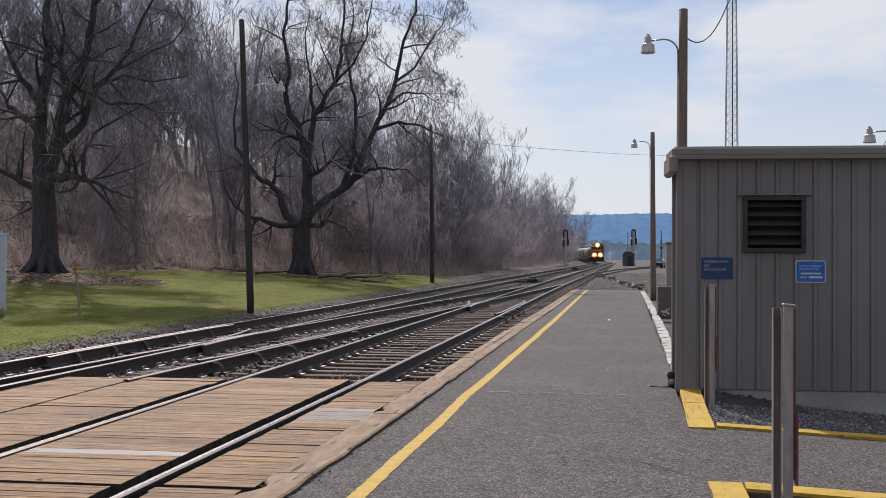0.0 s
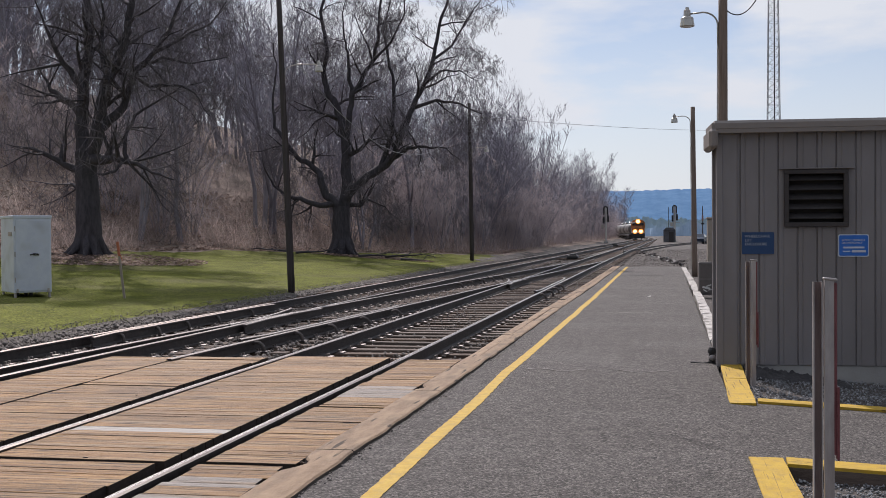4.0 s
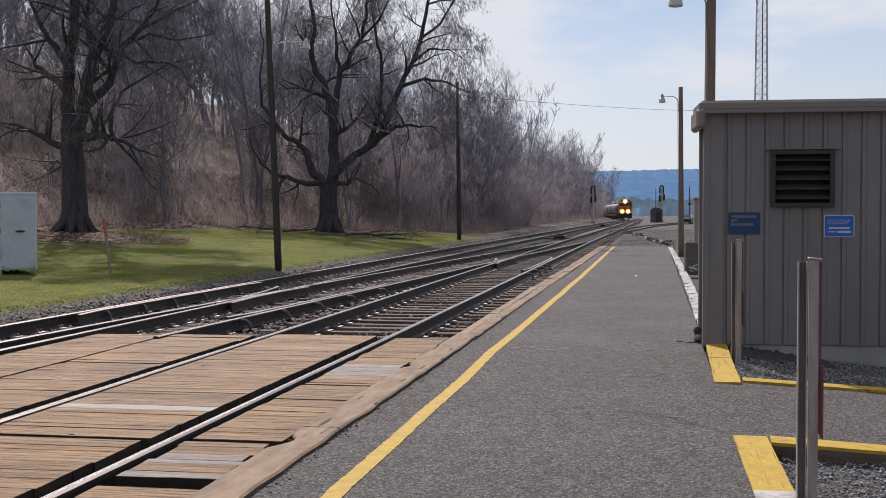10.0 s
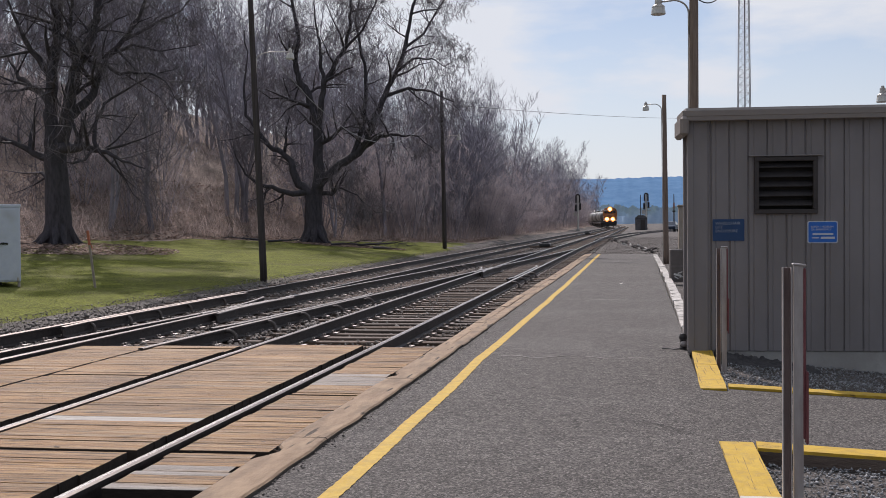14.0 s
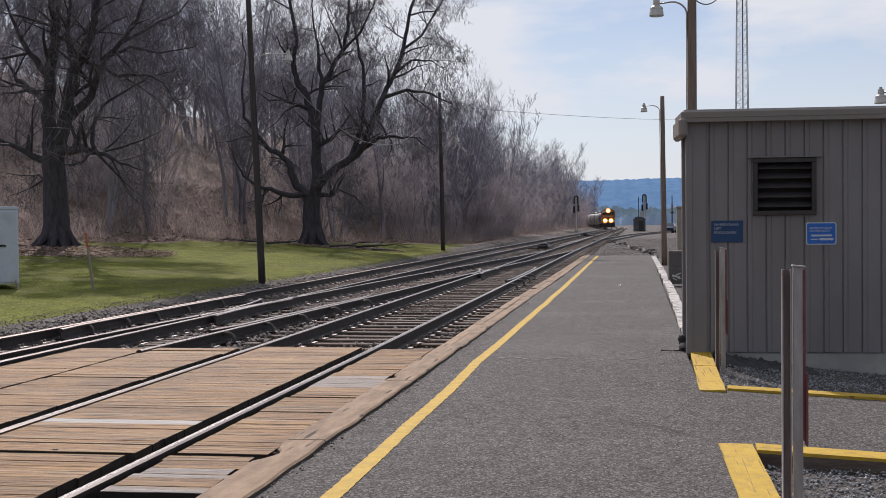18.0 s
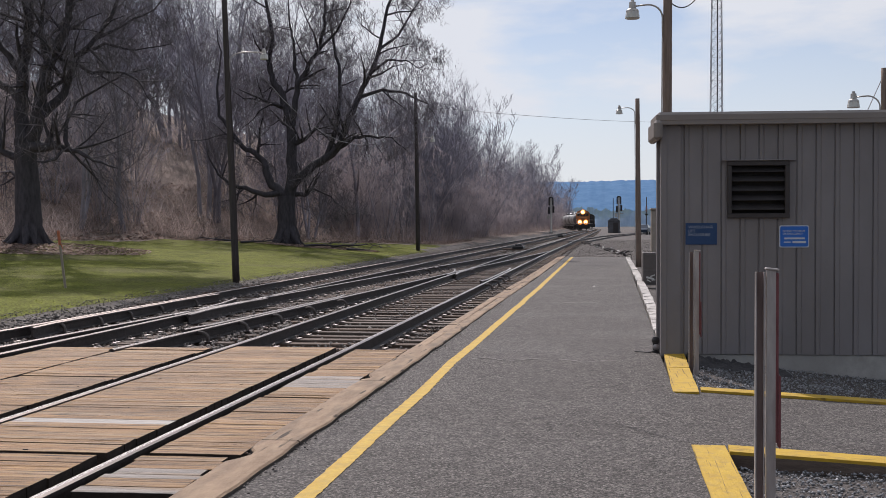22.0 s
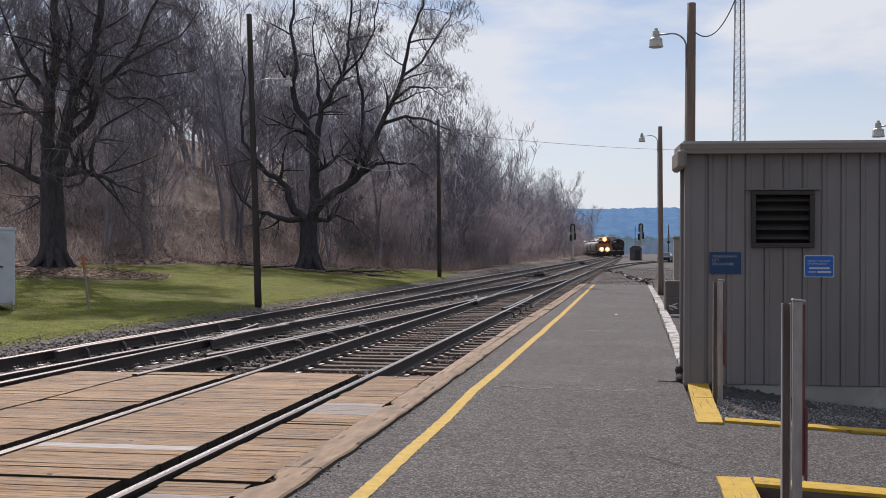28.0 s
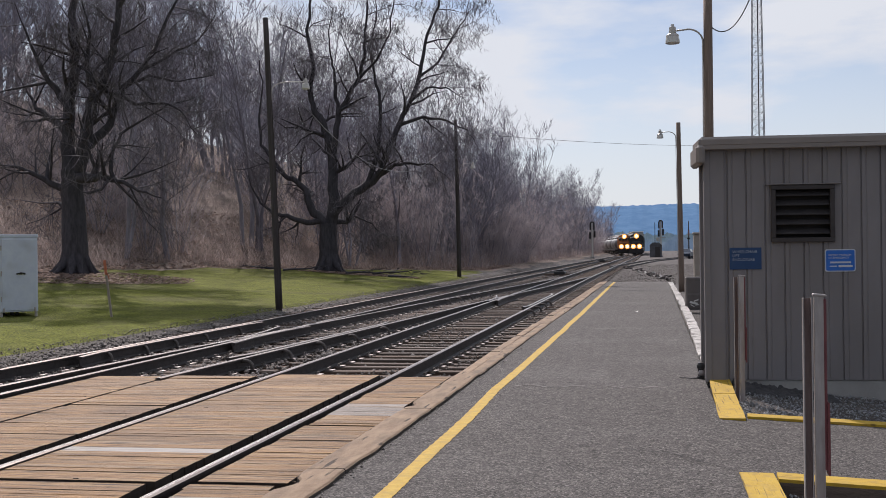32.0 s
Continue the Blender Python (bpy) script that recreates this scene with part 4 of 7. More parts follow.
panel(-3.05, -2.42, 4.0, 5.84, 0.02, 1)
panel(-3.07, -2.42, 6.06, 7.09, 0.05, 2, 0.9, True)
panel(-3.05, -2.41, 7.17, 9.585, 0.012, 3)
panel(-3.05, -2.40, 9.63, 11.53, 0.03, 13, 0.0, True)
panel(-3.05, -2.41, 11.57, 13.4, 0.015, 23)
panel(-4.625, -3.345, 4.0, 7.075, 0.012, 4)
panel(-4.625, -3.33, 7.125, 13.6, 0.010, 5)
panel(-5.92, -4.855, 4.0, 13.42, 0.010, 6)
panel(-6.88, -5.955, 4.0, 13.25, 0.006, 7)

nails = Geo()
rnd = random.Random(33)
for k in range(16):
    x0, x1 = rnd.choice(((-3.0, -2.48), (-4.5, -3.4), (-5.78, -4.86), (-6.8, -5.95)))
    x = rnd.choice((x0 + 0.08, x1 - 0.08, (x0 + x1) / 2)) + rnd.uniform(-0.03, 0.03)
    s = rnd.uniform(0.006, 0.012)
    box(nails, x + 4.6, rnd.uniform(4.4, 13.0) - 8.6, 0.1 - 0.024, s * rnd.uniform(1.5, 4), s * 0.7, 0.008)
part("spike_heads", nails, RUST, crossing)["kind"] = "stuff"

# timber kerb along the platform edge
kerb = thing("platform_kerb", -2.15, 8, -0.2, "weathered tan timber kerb along the platform edge", "kerb")
KERB = [(-5, -2.24), (7.4, -2.22), (11, -2.19), (16.6, -2.195), (22, -2.19), (31, -2.12), (51, -2.085)]
BITES = [(6.98, 0.20, 0.10), (10.62, 0.16, 0.07), (9.1, 0.05, 0.015), (12.3, 0.10, 0.02)]    # rotted bites out of the rail side: y, half length, depth
y = -5.2
rnd = random.Random(8)
def kerb_beam(y, L, off, w, top):
    a, b = interp(KERB, y) + off, interp(KERB, y + L) + off
    g = Geo()
    n = 30 if y < 13 else 9
    vs, fs = [], []
    for i in range(n + 1):
        s = i / n
        yy = y + 0.008 + (L - 0.016) * s
        x = a + (b - a) * s
        j = 0.012 * noise.noise((x, yy * 2, 4)) + sum(dp * max(0.0, 1 - abs(yy - yb) / hl) ** 0.5 * (1 + 0.5 * noise.noise((yy * 14, 1, 6))) for yb, hl, dp in BITES) * (y < 13)
        k = 0.018 * noise.noise((x, yy * 2.5, 8))
        for dx, dz in ((-w / 2 + j, -0.15), (-w / 2 + j, top - 0.018), (-w / 2 + 0.015 + j, top - 0.003), (w / 2 - 0.014 + k, top), (w / 2 + k, top - 0.012), (w / 2 + k, -0.15)):
            vs.append((x + dx + 2.15, yy - 8, dz + 0.2 + 0.006 * noise.noise((dx * 4, yy * 1.4, 1))))
    for i in range(n):
        for k in range(5):
            fs.append((i * 6 + k, (i + 1) * 6 + k, (i + 1) * 6 + k + 1, i * 6 + k + 1))
    fs += [(0, 1, 2, 3, 4, 5), tuple(n * 6 + k for k in (5, 4, 3, 2, 1, 0))]
    g.add(vs, fs)
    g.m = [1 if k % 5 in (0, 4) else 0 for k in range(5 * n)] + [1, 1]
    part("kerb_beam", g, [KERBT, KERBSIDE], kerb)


while y < PLAT_END - 0.5:
    L = min(rnd.uniform(2.9, 3.2), PLAT_END - y)
    if abs(y + L - 7.42) < 1.4:
        L = 7.42 - y
    if y < 12.5:
        kerb_beam(y, L, 0.0, 0.285, 0.036)
    else:
        kerb_beam(y, L, -0.10, 0.15, 0.014 + rnd.uniform(-0.008, 0.008))
        kerb_beam(y, L, 0.065, 0.17, 0.026 + rnd.uniform(-0.008, 0.008))
    y += L

# splinters lying in the rotted bites
rnd_s = random.Random(91)
for k in range(14):
    yb, hl, dp = BITES[k % 2]
    g = Geo()
    box(g, 0, 0, 0, rnd_s.uniform(0.01, 0.03), rnd_s.uniform(0.04, 0.12), 0.012, 0.002)
    ob = part("splinter", g, KERBT if k % 3 else TIE, kerb, "dark broken splinter")
    yy = yb + rnd_s.uniform(-hl, hl)
    ob.matrix_local = pose(interp(KERB, yy) - 0.11 + rnd_s.uniform(0, dp) + 2.15, yy - 8, 0.2 - 0.02 + rnd_s.uniform(0, 0.03), rnd_s.uniform(-25, 25), rnd_s.uniform(-25, 25), rnd_s.uniform(0, 180))

# white blocks on the other side of the platform
blocks = thing("white_edging", 0.7, 30, -0.2, "worn white-painted concrete edging blocks along the platform", "edging")
y = 13.9
while y < PLAT_END - 0.8:
    L = rnd.uniform(0.7, 1.3)
    x = edge_x(y + L / 2) + 0.12
    g = Geo()
    box(g, 0, 0, 0, rnd.uniform(0.17, 0.21), L - rnd.choice((0.006, 0.01, 0.015, 0.04)), 0.22, 0.012)
    g.v = [(a + 0.022 * noise.noise((a * 9, b * 5 + y, c * 6)), b + 0.012 * noise.noise((b * 9, a * 7, y)), c + 0.014 * noise.noise((y, b * 6, a * 5))) for a, b, c in g.v]
    ob = part("edging_block", g, WHITEP, blocks)
    ob.matrix_local = pose(x - 0.7, y + L / 2 - 30, 0.098 + rnd.uniform(-0.010, 0.010), 0, 0, rnd.uniform(-0.5, 0.5) - 0.3)
    y += L
g = Geo()
g.add([(0.56, 13.4, -0.008), (0.6, 13.4, -0.008), (0.72, PLAT_END, -0.008), (0.56, PLAT_END, -0.008)], [(0, 1, 2, 3)])
tagged(part("pavement", g, ASPHALT), "worn asphalt edge by the white blocks", "pavement", kind="structure")

# yellow boards
for lab, cx, cy, cz, sx, sy, rz, fall in (("yellow-painted timber board beside the platform with a joint", 0.698, 11.69, 0.0, 0.225, 3.04, -1.2, 0.0),
                                          ("yellow-painted timber board beside the gravel bed", 0.652, 6.985, 0.0, 0.22, 1.51, 0.0, 0.0),
                                          ("bleached timber board with worn white paint", 0.652, 4.76, 0.0, 0.22, 2.92, 0.0, 0.0),
                                          ("yellow-painted timber edging board across the gravel", 2.318, 7.58, -0.068, 3.1, 0.225, -3.0, 2.5),
                                          ("yellow-painted timber edging board before the hut", 3.19, 10.29, -0.105, 4.78, 0.20, -3.0, 2.5)):
    t = thing("timber_board", cx, cy, cz - 0.16, lab, "board", "yellow boards", rz)
    t.matrix_world = pose(cx, cy, cz - 0.16, 0, fall, rz)
    spans = [(-sy / 2, 0.178), (0.210, sy / 2)] if "joint" in lab else [(-sy / 2, sy / 2)]
    for y0, y1 in spans:
        g = Geo()
        n = 12 if sy > sx else 1
        m = 1 if sy > sx else 14
        ys_ = [y0 + (y1 - y0) * i / n for i in range(n + 1)]
        xs_ = [-sx / 2 + sx * i / m for i in range(m + 1)]
        # a board with slightly worn, uneven long edges
        top_v = [(x + (0.006 * noise.noise((y * 3 + cx, x * 5, 1)) if m == 1 else 0), y + (0.005 * noise.noise((x * 3 + cy, y * 5, 1)) if n == 1 else 0), 0.17 + 0.004 * noise.noise((x * 2, y * 2, cx))) for y in ys_ for x in xs_]
        w_ = m + 1
        g.add(top_v, [(j * w_ + i, j * w_ + i + 1, (j + 1) * w_ + i + 1, (j + 1) * w_ + i) for j in range(n) for i in range(m)])
        ring = list(range(w_)) + [j * w_ + m for j in range(1, n + 1)] + [n * w_ + i for i in range(m - 1, -1, -1)] + [j * w_ for j in range(n - 1, 0, -1)]
        k_ = len(ring)
        rim = [top_v[i] for i in ring]
        mid_ = [(p[0], p[1], p[2] - 0.022) for p in rim]
        g.add(rim + mid_, [(i, k_ + i, k_ + (i + 1) % k_, (i + 1) % k_) for i in range(k_)], 0)
        g.add(mid_ + [(p[0], p[1], -0.05) for p in rim], [(i, k_ + i, k_ + (i + 1) % k_, (i + 1) % k_) for i in range(k_)], 1)
        part("board", g, [WHITEP if "bleached" in lab else (YBOARD if sy > sx else YBOARDX), TIE], t)
# ---- the hut ----
HUT_X, HUT_Y, HUT_RZ, HUT_W, HUT_D, HUT_H = 0.61, 13.12, 3.0, 2.54, 0.5, 2.69
hut = thing("utility_hut", HUT_X, HUT_Y, -0.16, "taupe ribbed-metal wheelchair lift enclosure with louvred vent", "hut", rz=HUT_RZ)
g = Geo()
box(g, HUT_W / 2 + 0.03, HUT_D / 2, -0.08, HUT_W - 0.02, HUT_D - 0.03, 0.49, 0.01)
part("foundation", g, CONCRETE, hut, "pale concrete foundation")
VX, VZ, VW, VH = 1.05, 2.035, 0.69, 0.64    # vent centre from the hut's base


def rib_wall(width, height, z0, hole=None):
    """Vertical ribbed siding along +x, its face towards -y."""
    g = Geo()
    prof, x = [], 0.0
    while x < width - 0.01:
        w = min(0.2085, width - x)
        prof += [(x, 0.0), (x + 0.005, 0.0), (x + 0.010, 0.016), (x + 0.022, 0.016), (x + 0.027, 0.0), (x + 0.066, 0.0), (x + 0.071, 0.005), (x + 0.077, 0.005), (x + 0.082, 0.0)] if w > 0.1 else [(x, 0.0)]
        x += w
    prof.append((width, 0.0))
    if hole:
        prof = sorted(prof + [(hole[0], 0.0), (hole[1], 0.0)])
    zs = [z0, z0 + height] if not hole else [z0, hole[2], hole[3], z0 + height]
    n = len(prof)
    vs = [(p[0], p[1], z) for z in zs for p in prof]
    fs = []
    for j in range(len(zs) - 1):
        for i in range(n - 1):
            if hole and j == 1 and hole[0] < (prof[i][0] + prof[i + 1][0]) / 2 < hole[1]:
                continue
            fs.append((j * n + i, j * n + i + 1, (j + 1) * n + i + 1, (j + 1) * n + i))
    g.add(vs, fs)
    return g


front = part("front_wall", rib_wall(HUT_W, HUT_H - 0.07, 0.17, (VX - VW / 2 + 0.05, VX + VW / 2 - 0.05, VZ - VH / 2 + 0.05, VZ + VH / 2 - 0.05)), SIDING, hut)
side = part("side_wall", rib_wall(HUT_D, HUT_H + 0.02, 0.10), SIDING, hut)
side.matrix_local = pose(0, HUT_D, 0, 0, 0, -90)
side = part("side_wall", rib_wall(HUT_D, HUT_H - 0.17, 0.27), SIDING, hut)
side.matrix_local = pose(HUT_W, 0, 0, 0, 0, 90)
back = part("back_wall", rib_wall(HUT_W, HUT_H - 0.17, 0.27), SIDING, hut)
back.matrix_local = pose(HUT_W, HUT_D, 0, 0, 0, 180)
for x, y in ((0.0, 0.0), (HUT_W, 0.0), (0.0, HUT_D), (HUT_W, HUT_D)):
    g = Geo()
    box(g, x, y, 0.12 + HUT_H / 2, 0.07, 0.07, HUT_H - 0.04, 0.006)
    part("corner_trim", g, SIDING, hut)
g = Geo()
box(g, 0.095, -0.012, HUT_H / 2 + 0.09, 0.19, 0.02, HUT_H - 0.02, 0.004)
part("corner_panel", g, SIDING, hut, "plain flat siding panel at the corner")
g = Geo()
box(g, HUT_W / 2, HUT_D / 2, HUT_H + 0.16, HUT_W + 0.18, HUT_D + 0.24, 0.12, 0.03)
part("roof", g, TRIM, hut, "flat taupe metal roof")
for name, x, y, sx, sy in (("fascia", HUT_W / 2, -0.10, HUT_W + 0.19, 0.03), ("fascia", HUT_W / 2, HUT_D + 0.10, HUT_W + 0.19, 0.03), ("fascia", -0.08, HUT_D / 2, 0.03, HUT_D + 0.20), ("fascia", HUT_W + 0.08, HUT_D / 2, 0.03, HUT_D + 0.20)):
    g = Geo()
    box(g, x, y, HUT_H + 0.135, sx, sy, 0.12, 0.006)
    part(name, g, TRIM, hut)
g = Geo()
box(g, -0.075, HUT_D / 2 - 0.02, HUT_H + 0.02, 0.10, HUT_D + 0.26, 0.22, 0.03)
part("gutter", g, TRIM, hut)
vent = part("vent", Geo(), LOUVER, hut, "dark brown louvred vent")
g = Geo()
for x, z, sx, sz in ((VX, VZ + VH / 2 - 0.025, VW, 0.05), (VX, VZ - VH / 2 + 0.025, VW, 0.05), (VX - VW / 2 + 0.025, VZ, 0.05, VH - 0.1), (VX + VW / 2 - 0.025, VZ, 0.05, VH - 0.1)):
    box(g, x, -0.012, z, sx, 0.055, sz, 0.005)
part("vent_frame", g, LOUVER, vent)
g = Geo()
box(g, VX, -0.02, VZ + VH / 2 + 0.012, VW + 0.13, 0.06, 0.014, 0.004)
part("drip_cap", g, SIDING, vent)
# near-black sheet behind the slats stands for the shade inside the vent
g = Geo()
box(g, VX, 0.09, VZ, VW - 0.02, 0.02, VH - 0.02)
part("vent_back", g, DARK, vent)
for k in range(5):
    g = Geo()
    box(g, VX, 0.03, VZ + VH / 2 - 0.09 - k * 0.107, VW - 0.08, 0.10, 0.012, 0.003, turn=Matrix.Rotation(radians(38), 3, "X"))
    part("slat", g, SLAT, vent)


def text(name, body, size, x, y, z, material, parent, spread=1.0):
    """Raised lettering, facing -y in its parent's space."""
    cu = bpy.data.curves.new(name, "FONT")
    cu.body, cu.size, cu.extrude = body, size, 0.0008
    cu.space_line, cu.space_character = 1.0, spread
    tmp = new(name, cu)
    dg = bpy.context.evaluated_depsgraph_get()
    me = bpy.data.meshes.new_from_object(tmp.evaluated_get(dg))
    bpy.data.objects.remove(tmp)
    me.materials.clear()
    me.materials.append(material)
    ob = new(name, me)
    ob.parent = parent
    ob.matrix_local = pose(x, y, z, 90, 0, 0)
    return ob


def rounded_plate(w, h, d, r):
    g = Geo()
    ring = []
    for cx, cz, a0 in ((w / 2 - r, h / 2 - r, 0), (-w / 2 + r, h / 2 - r, 90), (-w / 2 + r, -h / 2 + r, 180), (w / 2 - r, -h / 2 + r, 270)):
        for k in range(6):
            a = radians(a0 + 18 * k)
            ring.append((cx + r * math.cos(a), cz + r * math.sin(a)))
    n = len(ring)
    g.add([(x, -d, z) for x, z in ring] + [(x, 0, z) for x, z in ring], [tuple(range(n))[::-1], tuple(range(n, 2 * n))] + [(k, (k + 1) % n, n + (k + 1) % n, n + k) for k in range(n)])
    return g


hm = pose(HUT_X, HUT_Y, -0.16, 0, 0, HUT_RZ)


def on_hut(name, x, z, label):
    t = thing(name, 0, 0, 0, label, "sign", "signs on the hut")
    t.matrix_world = hm @ pose(x, -0.004, z)
    return t


s1 = on_hut("wall_sign", 0.42, 1.537, "faded navy blue sign reading wheelchair lift enclosure")
part("sign_plate", rounded_plate(0.35, 0.245, 0.006, 0.004), NAVY, s1)
text("lettering", "WHEELCHAIR\nLIFT\nENCLOSURE", 0.044, -0.145, -0.008, 0.062, LETTERDIM, s1)
s2 = on_hut("wall_sign", 1.45, 1.505, "bright blue rounded notice with white border and lines")
part("sign_border", rounded_plate(0.33, 0.25, 0.005, 0.024), LETTER, s2)
part("sign_plate", rounded_plate(0.308, 0.228, 0.007, 0.018), BLUE, s2)
text("lettering", "REPORT PROBLEM\nOR EMERGENCY", 0.030, -0.128, -0.009, 0.05, LETTER, s2)
for z, x0, x1, h in ((-0.022, -0.11, 0.115, 0.02), (-0.064, -0.02, 0.13, 0.024), (-0.064, -0.115, -0.04, 0.012)):
    g = Geo()
    box(g, (x0 + x1) / 2, -0.009, z, x1 - x0, 0.003, h)
    part("text_bar", g, LETTER, s2)

g = Geo()
n = 44
mound = []
for j in range(18):
    for i in range(n):
        u, q = i / (n - 1), j / 17
        fold = 0.55 * abs(noise.noise((u * 9, q * 4, 3))) + 0.45 * abs(noise.noise((u * 21, q * 9, 8))) + 0.25 * abs(noise.noise((u * 44, q * 18, 2)))
        mound.append((0.86 + 1.1 * u, 13.1 - 0.62 * q + 0.1 * noise.noise((u * 6, q, 1)), land(0.86 + 1.1 * u, 12.8) + 0.012 + (0.02 * (1 - q) + 0.20 * fold * (1 - 0.6 * q)) * (1 - u) ** 0.7 * (0.05 < q < 0.95)))
g.add(mound, [(j * n + i, (j + 1) * n + i, (j + 1) * n + i + 1, j * n + i + 1) for j in range(17) for i in range(n - 1)])
tagged(part("ground_sheet", g, WEEDSHEET), "crumpled black weed sheet at the hut's foot", "ground sheet")

# a dark drain fitting at the hut's foot, with a broken bit of white block
t = thing("drain_fitting", 0.53, 13.33, -0.01, "small dark pipe fitting with grey valve ball beside the hut", "drain fitting")
g = Geo()
lathe(g, [(0.0, 0), (0.042, 0.0), (0.042, 0.03), (0.034, 0.04), (0.034, 0.12), (0.046, 0.125), (0.046, 0.16), (0.030, 0.19), (0.0, 0.195)], 0, 0, 0, 12)
part("pipe", g, BLACKP, t)
g = Geo()
lathe(g, [(0.0, 0.04), (0.022, 0.045), (0.036, 0.065), (0.036, 0.085), (0.022, 0.105), (0.0, 0.11)], 0.005, -0.03, 0, 12)
part("valve_ball", g, STEEL, t, smooth=True)
g = Geo()
tube(g, [(-0.02, -0.02, 0.02), (-0.10, -0.03, 0.012), (-0.17, 0.02, 0.012), (-0.24, 0.01, 0.012)], 0.008, 5)
part("loose_cable", g, WIRE, t)

# ---- steel channel posts ----


def channel(g, w, d, h, th=0.006):
    """An upright C-shaped steel bar, open towards +y."""
    out = [(-w / 2, d), (-w / 2, 0), (w / 2, 0), (w / 2, d), (w / 2 - th, d), (w / 2 - th, th), (-w / 2 + th, th), (-w / 2 + th, d)]
    n = len(out)
    vs = [(x, y, z) for z in (0, h) for x, y in out]
    fs = [(k, (k + 1) % n, n + (k + 1) % n, n + k) for k in range(n)]
    inside = len(g.f) + 4
    fs += [(n + 1, n + 6, n + 7, n), (n + 1, n + 2, n + 5, n + 6), (n + 2, n + 3, n + 4, n + 5)]
    g.add(vs, fs)
    for k in range(inside, inside + 3):
        g.m[k] = 1


def post_pair(x, y, h, label, two=True):
    t = thing("channel_post", x, y, -0.16, label, "post", "steel posts")
    g = Geo()
    channel(g, 0.046, 0.040, h + 0.15)
    ob = part("channel", g, [STEEL, CHANNELIN], t)
    ob.matrix_local = pose(-0.030, 0.035, 0, 0, 0, 180)
    if two:
        g = Geo()
        channel(g, 0.046, 0.05, h + 0.16)
        ob = part("channel", g, [STEEL, CHANNELIN], t)
        ob.matrix_local = pose(0.026, -0.01, 0, 0, 0, 0)
    g = Geo()
    box(g, 0.055, 0.01, 0.16 + h * 0.30 + h * 0.34, 0.014, 0.05, h * 0.70, 0.004)
    box(g, 0.066, 0.0, 0.16 + h * 0.42, 0.012, 0.07, h * 0.30, 0.005)
    part("reflector_strip", g, MAROON, t, "faded maroon reflective strip")
    g = Geo()
    box(g, 0.030, 0.012, h + 0.165, 0.068, 0.06, 0.012, 0.004, turn=Matrix.Rotation(radians(6), 3, "Y"))
    part("cap_plate", g, STEEL, t)
    return t


post_pair(0.795, 6.02, 1.255, "pair of worn steel channel posts with maroon strip")
post_pair(0.863, 11.9, 1.21, "pair of worn steel channel posts before the hut")

# ---- lamp poles ----


def lamp_pole(x, y, h, r, label, lamp_dx, lamp_z, lean=0.0, scale=1.0, base=None, taper=0.8, wood=None):
    z0 = land(x, y) if base is None else base
    t = thing("lamp_pole", x, y, z0 - 0.05, label, "lamp pole", "lamp poles")
    H = h - z0 + 0.05
    g = Geo()
    n = 10
    tube(g, [(lean * i / n + 0.008 * noise.noise((x, i, 2)), 0.008 * noise.noise((i, y, 5)), H * i / n) for i in range(n + 1)], [r * (1 - (1 - taper) * i / n) for i in range(n + 1)], 12)
    part("pole", g, wood or POLE, t, smooth=True)
    lz = lamp_z - z0 + 0.05
    fx = lean * lz / H
    s = 1 if lamp_dx > 0 else -1
    g = Geo()
    a = abs(lamp_dx)
    arm = [(fx + s * (r * 0.95), 0, lz - 0.55 * scale), (fx + s * (r * 1.0), 0, lz - 0.2 * scale)]
    for i in range(9):
        u = radians(90 * i / 8)
        arm.append((fx + s * (r + (a * 0.42) * (1 - math.cos(u))), 0, lz - 0.15 * scale + 0.24 * scale * math.sin(u)))
    arm.append((fx + s * (a - 0.05), 0, lz + 0.07 * scale))
    tube(g, arm, 0.016 * scale, 8)
    part("lamp_arm", g, LAMPM, t, smooth=True)
    g = Geo()
    tube(g, [(s * (r * 1.02 + 0.012), -0.02, 0.1), (fx * 0.5 + s * (r * 0.95 + 0.012), -0.02, lz * 0.5), (fx + s * (r * 0.9 + 0.012), -0.02, lz - 0.5)], 0.011, 6)
    part("conduit", g, wood or LAMPM, t)
    g = Geo()
    q = scale
    lathe(g, [(0.0, 0.19 * q), (0.03 * q, 0.19 * q), (0.035 * q, 0.15 * q), (0.06 * q, 0.14 * q), (0.065 * q, 0.03 * q), (0.11 * q, 0.0), (0.12 * q, -0.03 * q), (0.0, -0.03 * q)], fx + s * a, 0, lz, 12)
    head = part("lamp_head", g, LAMPM, t, smooth=False)
    g = Geo()
    lathe(g, [(0.0, -0.03 * q), (0.115 * q, -0.03 * q), (0.135 * q, -0.15 * q), (0.12 * q, -0.16 * q), (0.0, -0.16 * q)], fx + s * a, 0, lz, 12)
    part("refractor", g, LENSM, head)
    return t


lamp_pole(0.98, 20.0, 5.80, 0.088, "dark timber lamp pole behind the hut with curved arm", -0.60, 5.20, 0.02, 0.95, taper=0.85)
lamp_pole(1.12, 43.4, 6.2, 0.10, "timber lamp pole by the platform end with curved arm", -0.68, 5.78, -0.06, 0.95)
lamp_pole(-10.45, 30.8, 8.2, 0.095, "leaning dark timber lamp pole on the grass verge", 1.1, 6.27, -0.30, 0.9, wood=POLED)
lamp_pole(-10.85, 64.0, 9.0, 0.115, "dark timber lamp pole beside the far track", 0.95, 6.35, -0.1, 1.1, wood=POLED)
lamp_pole(5.51, 24.0, 4.62, 0.085, "timber lamp pole beyond the hut with curved arm", -0.60, 3.98, 0.0, 0.95)
t = thing("cable", 1.04, 20.0, 5.3, "black cable drooping from the lamp pole", "cable")
g = Geo()
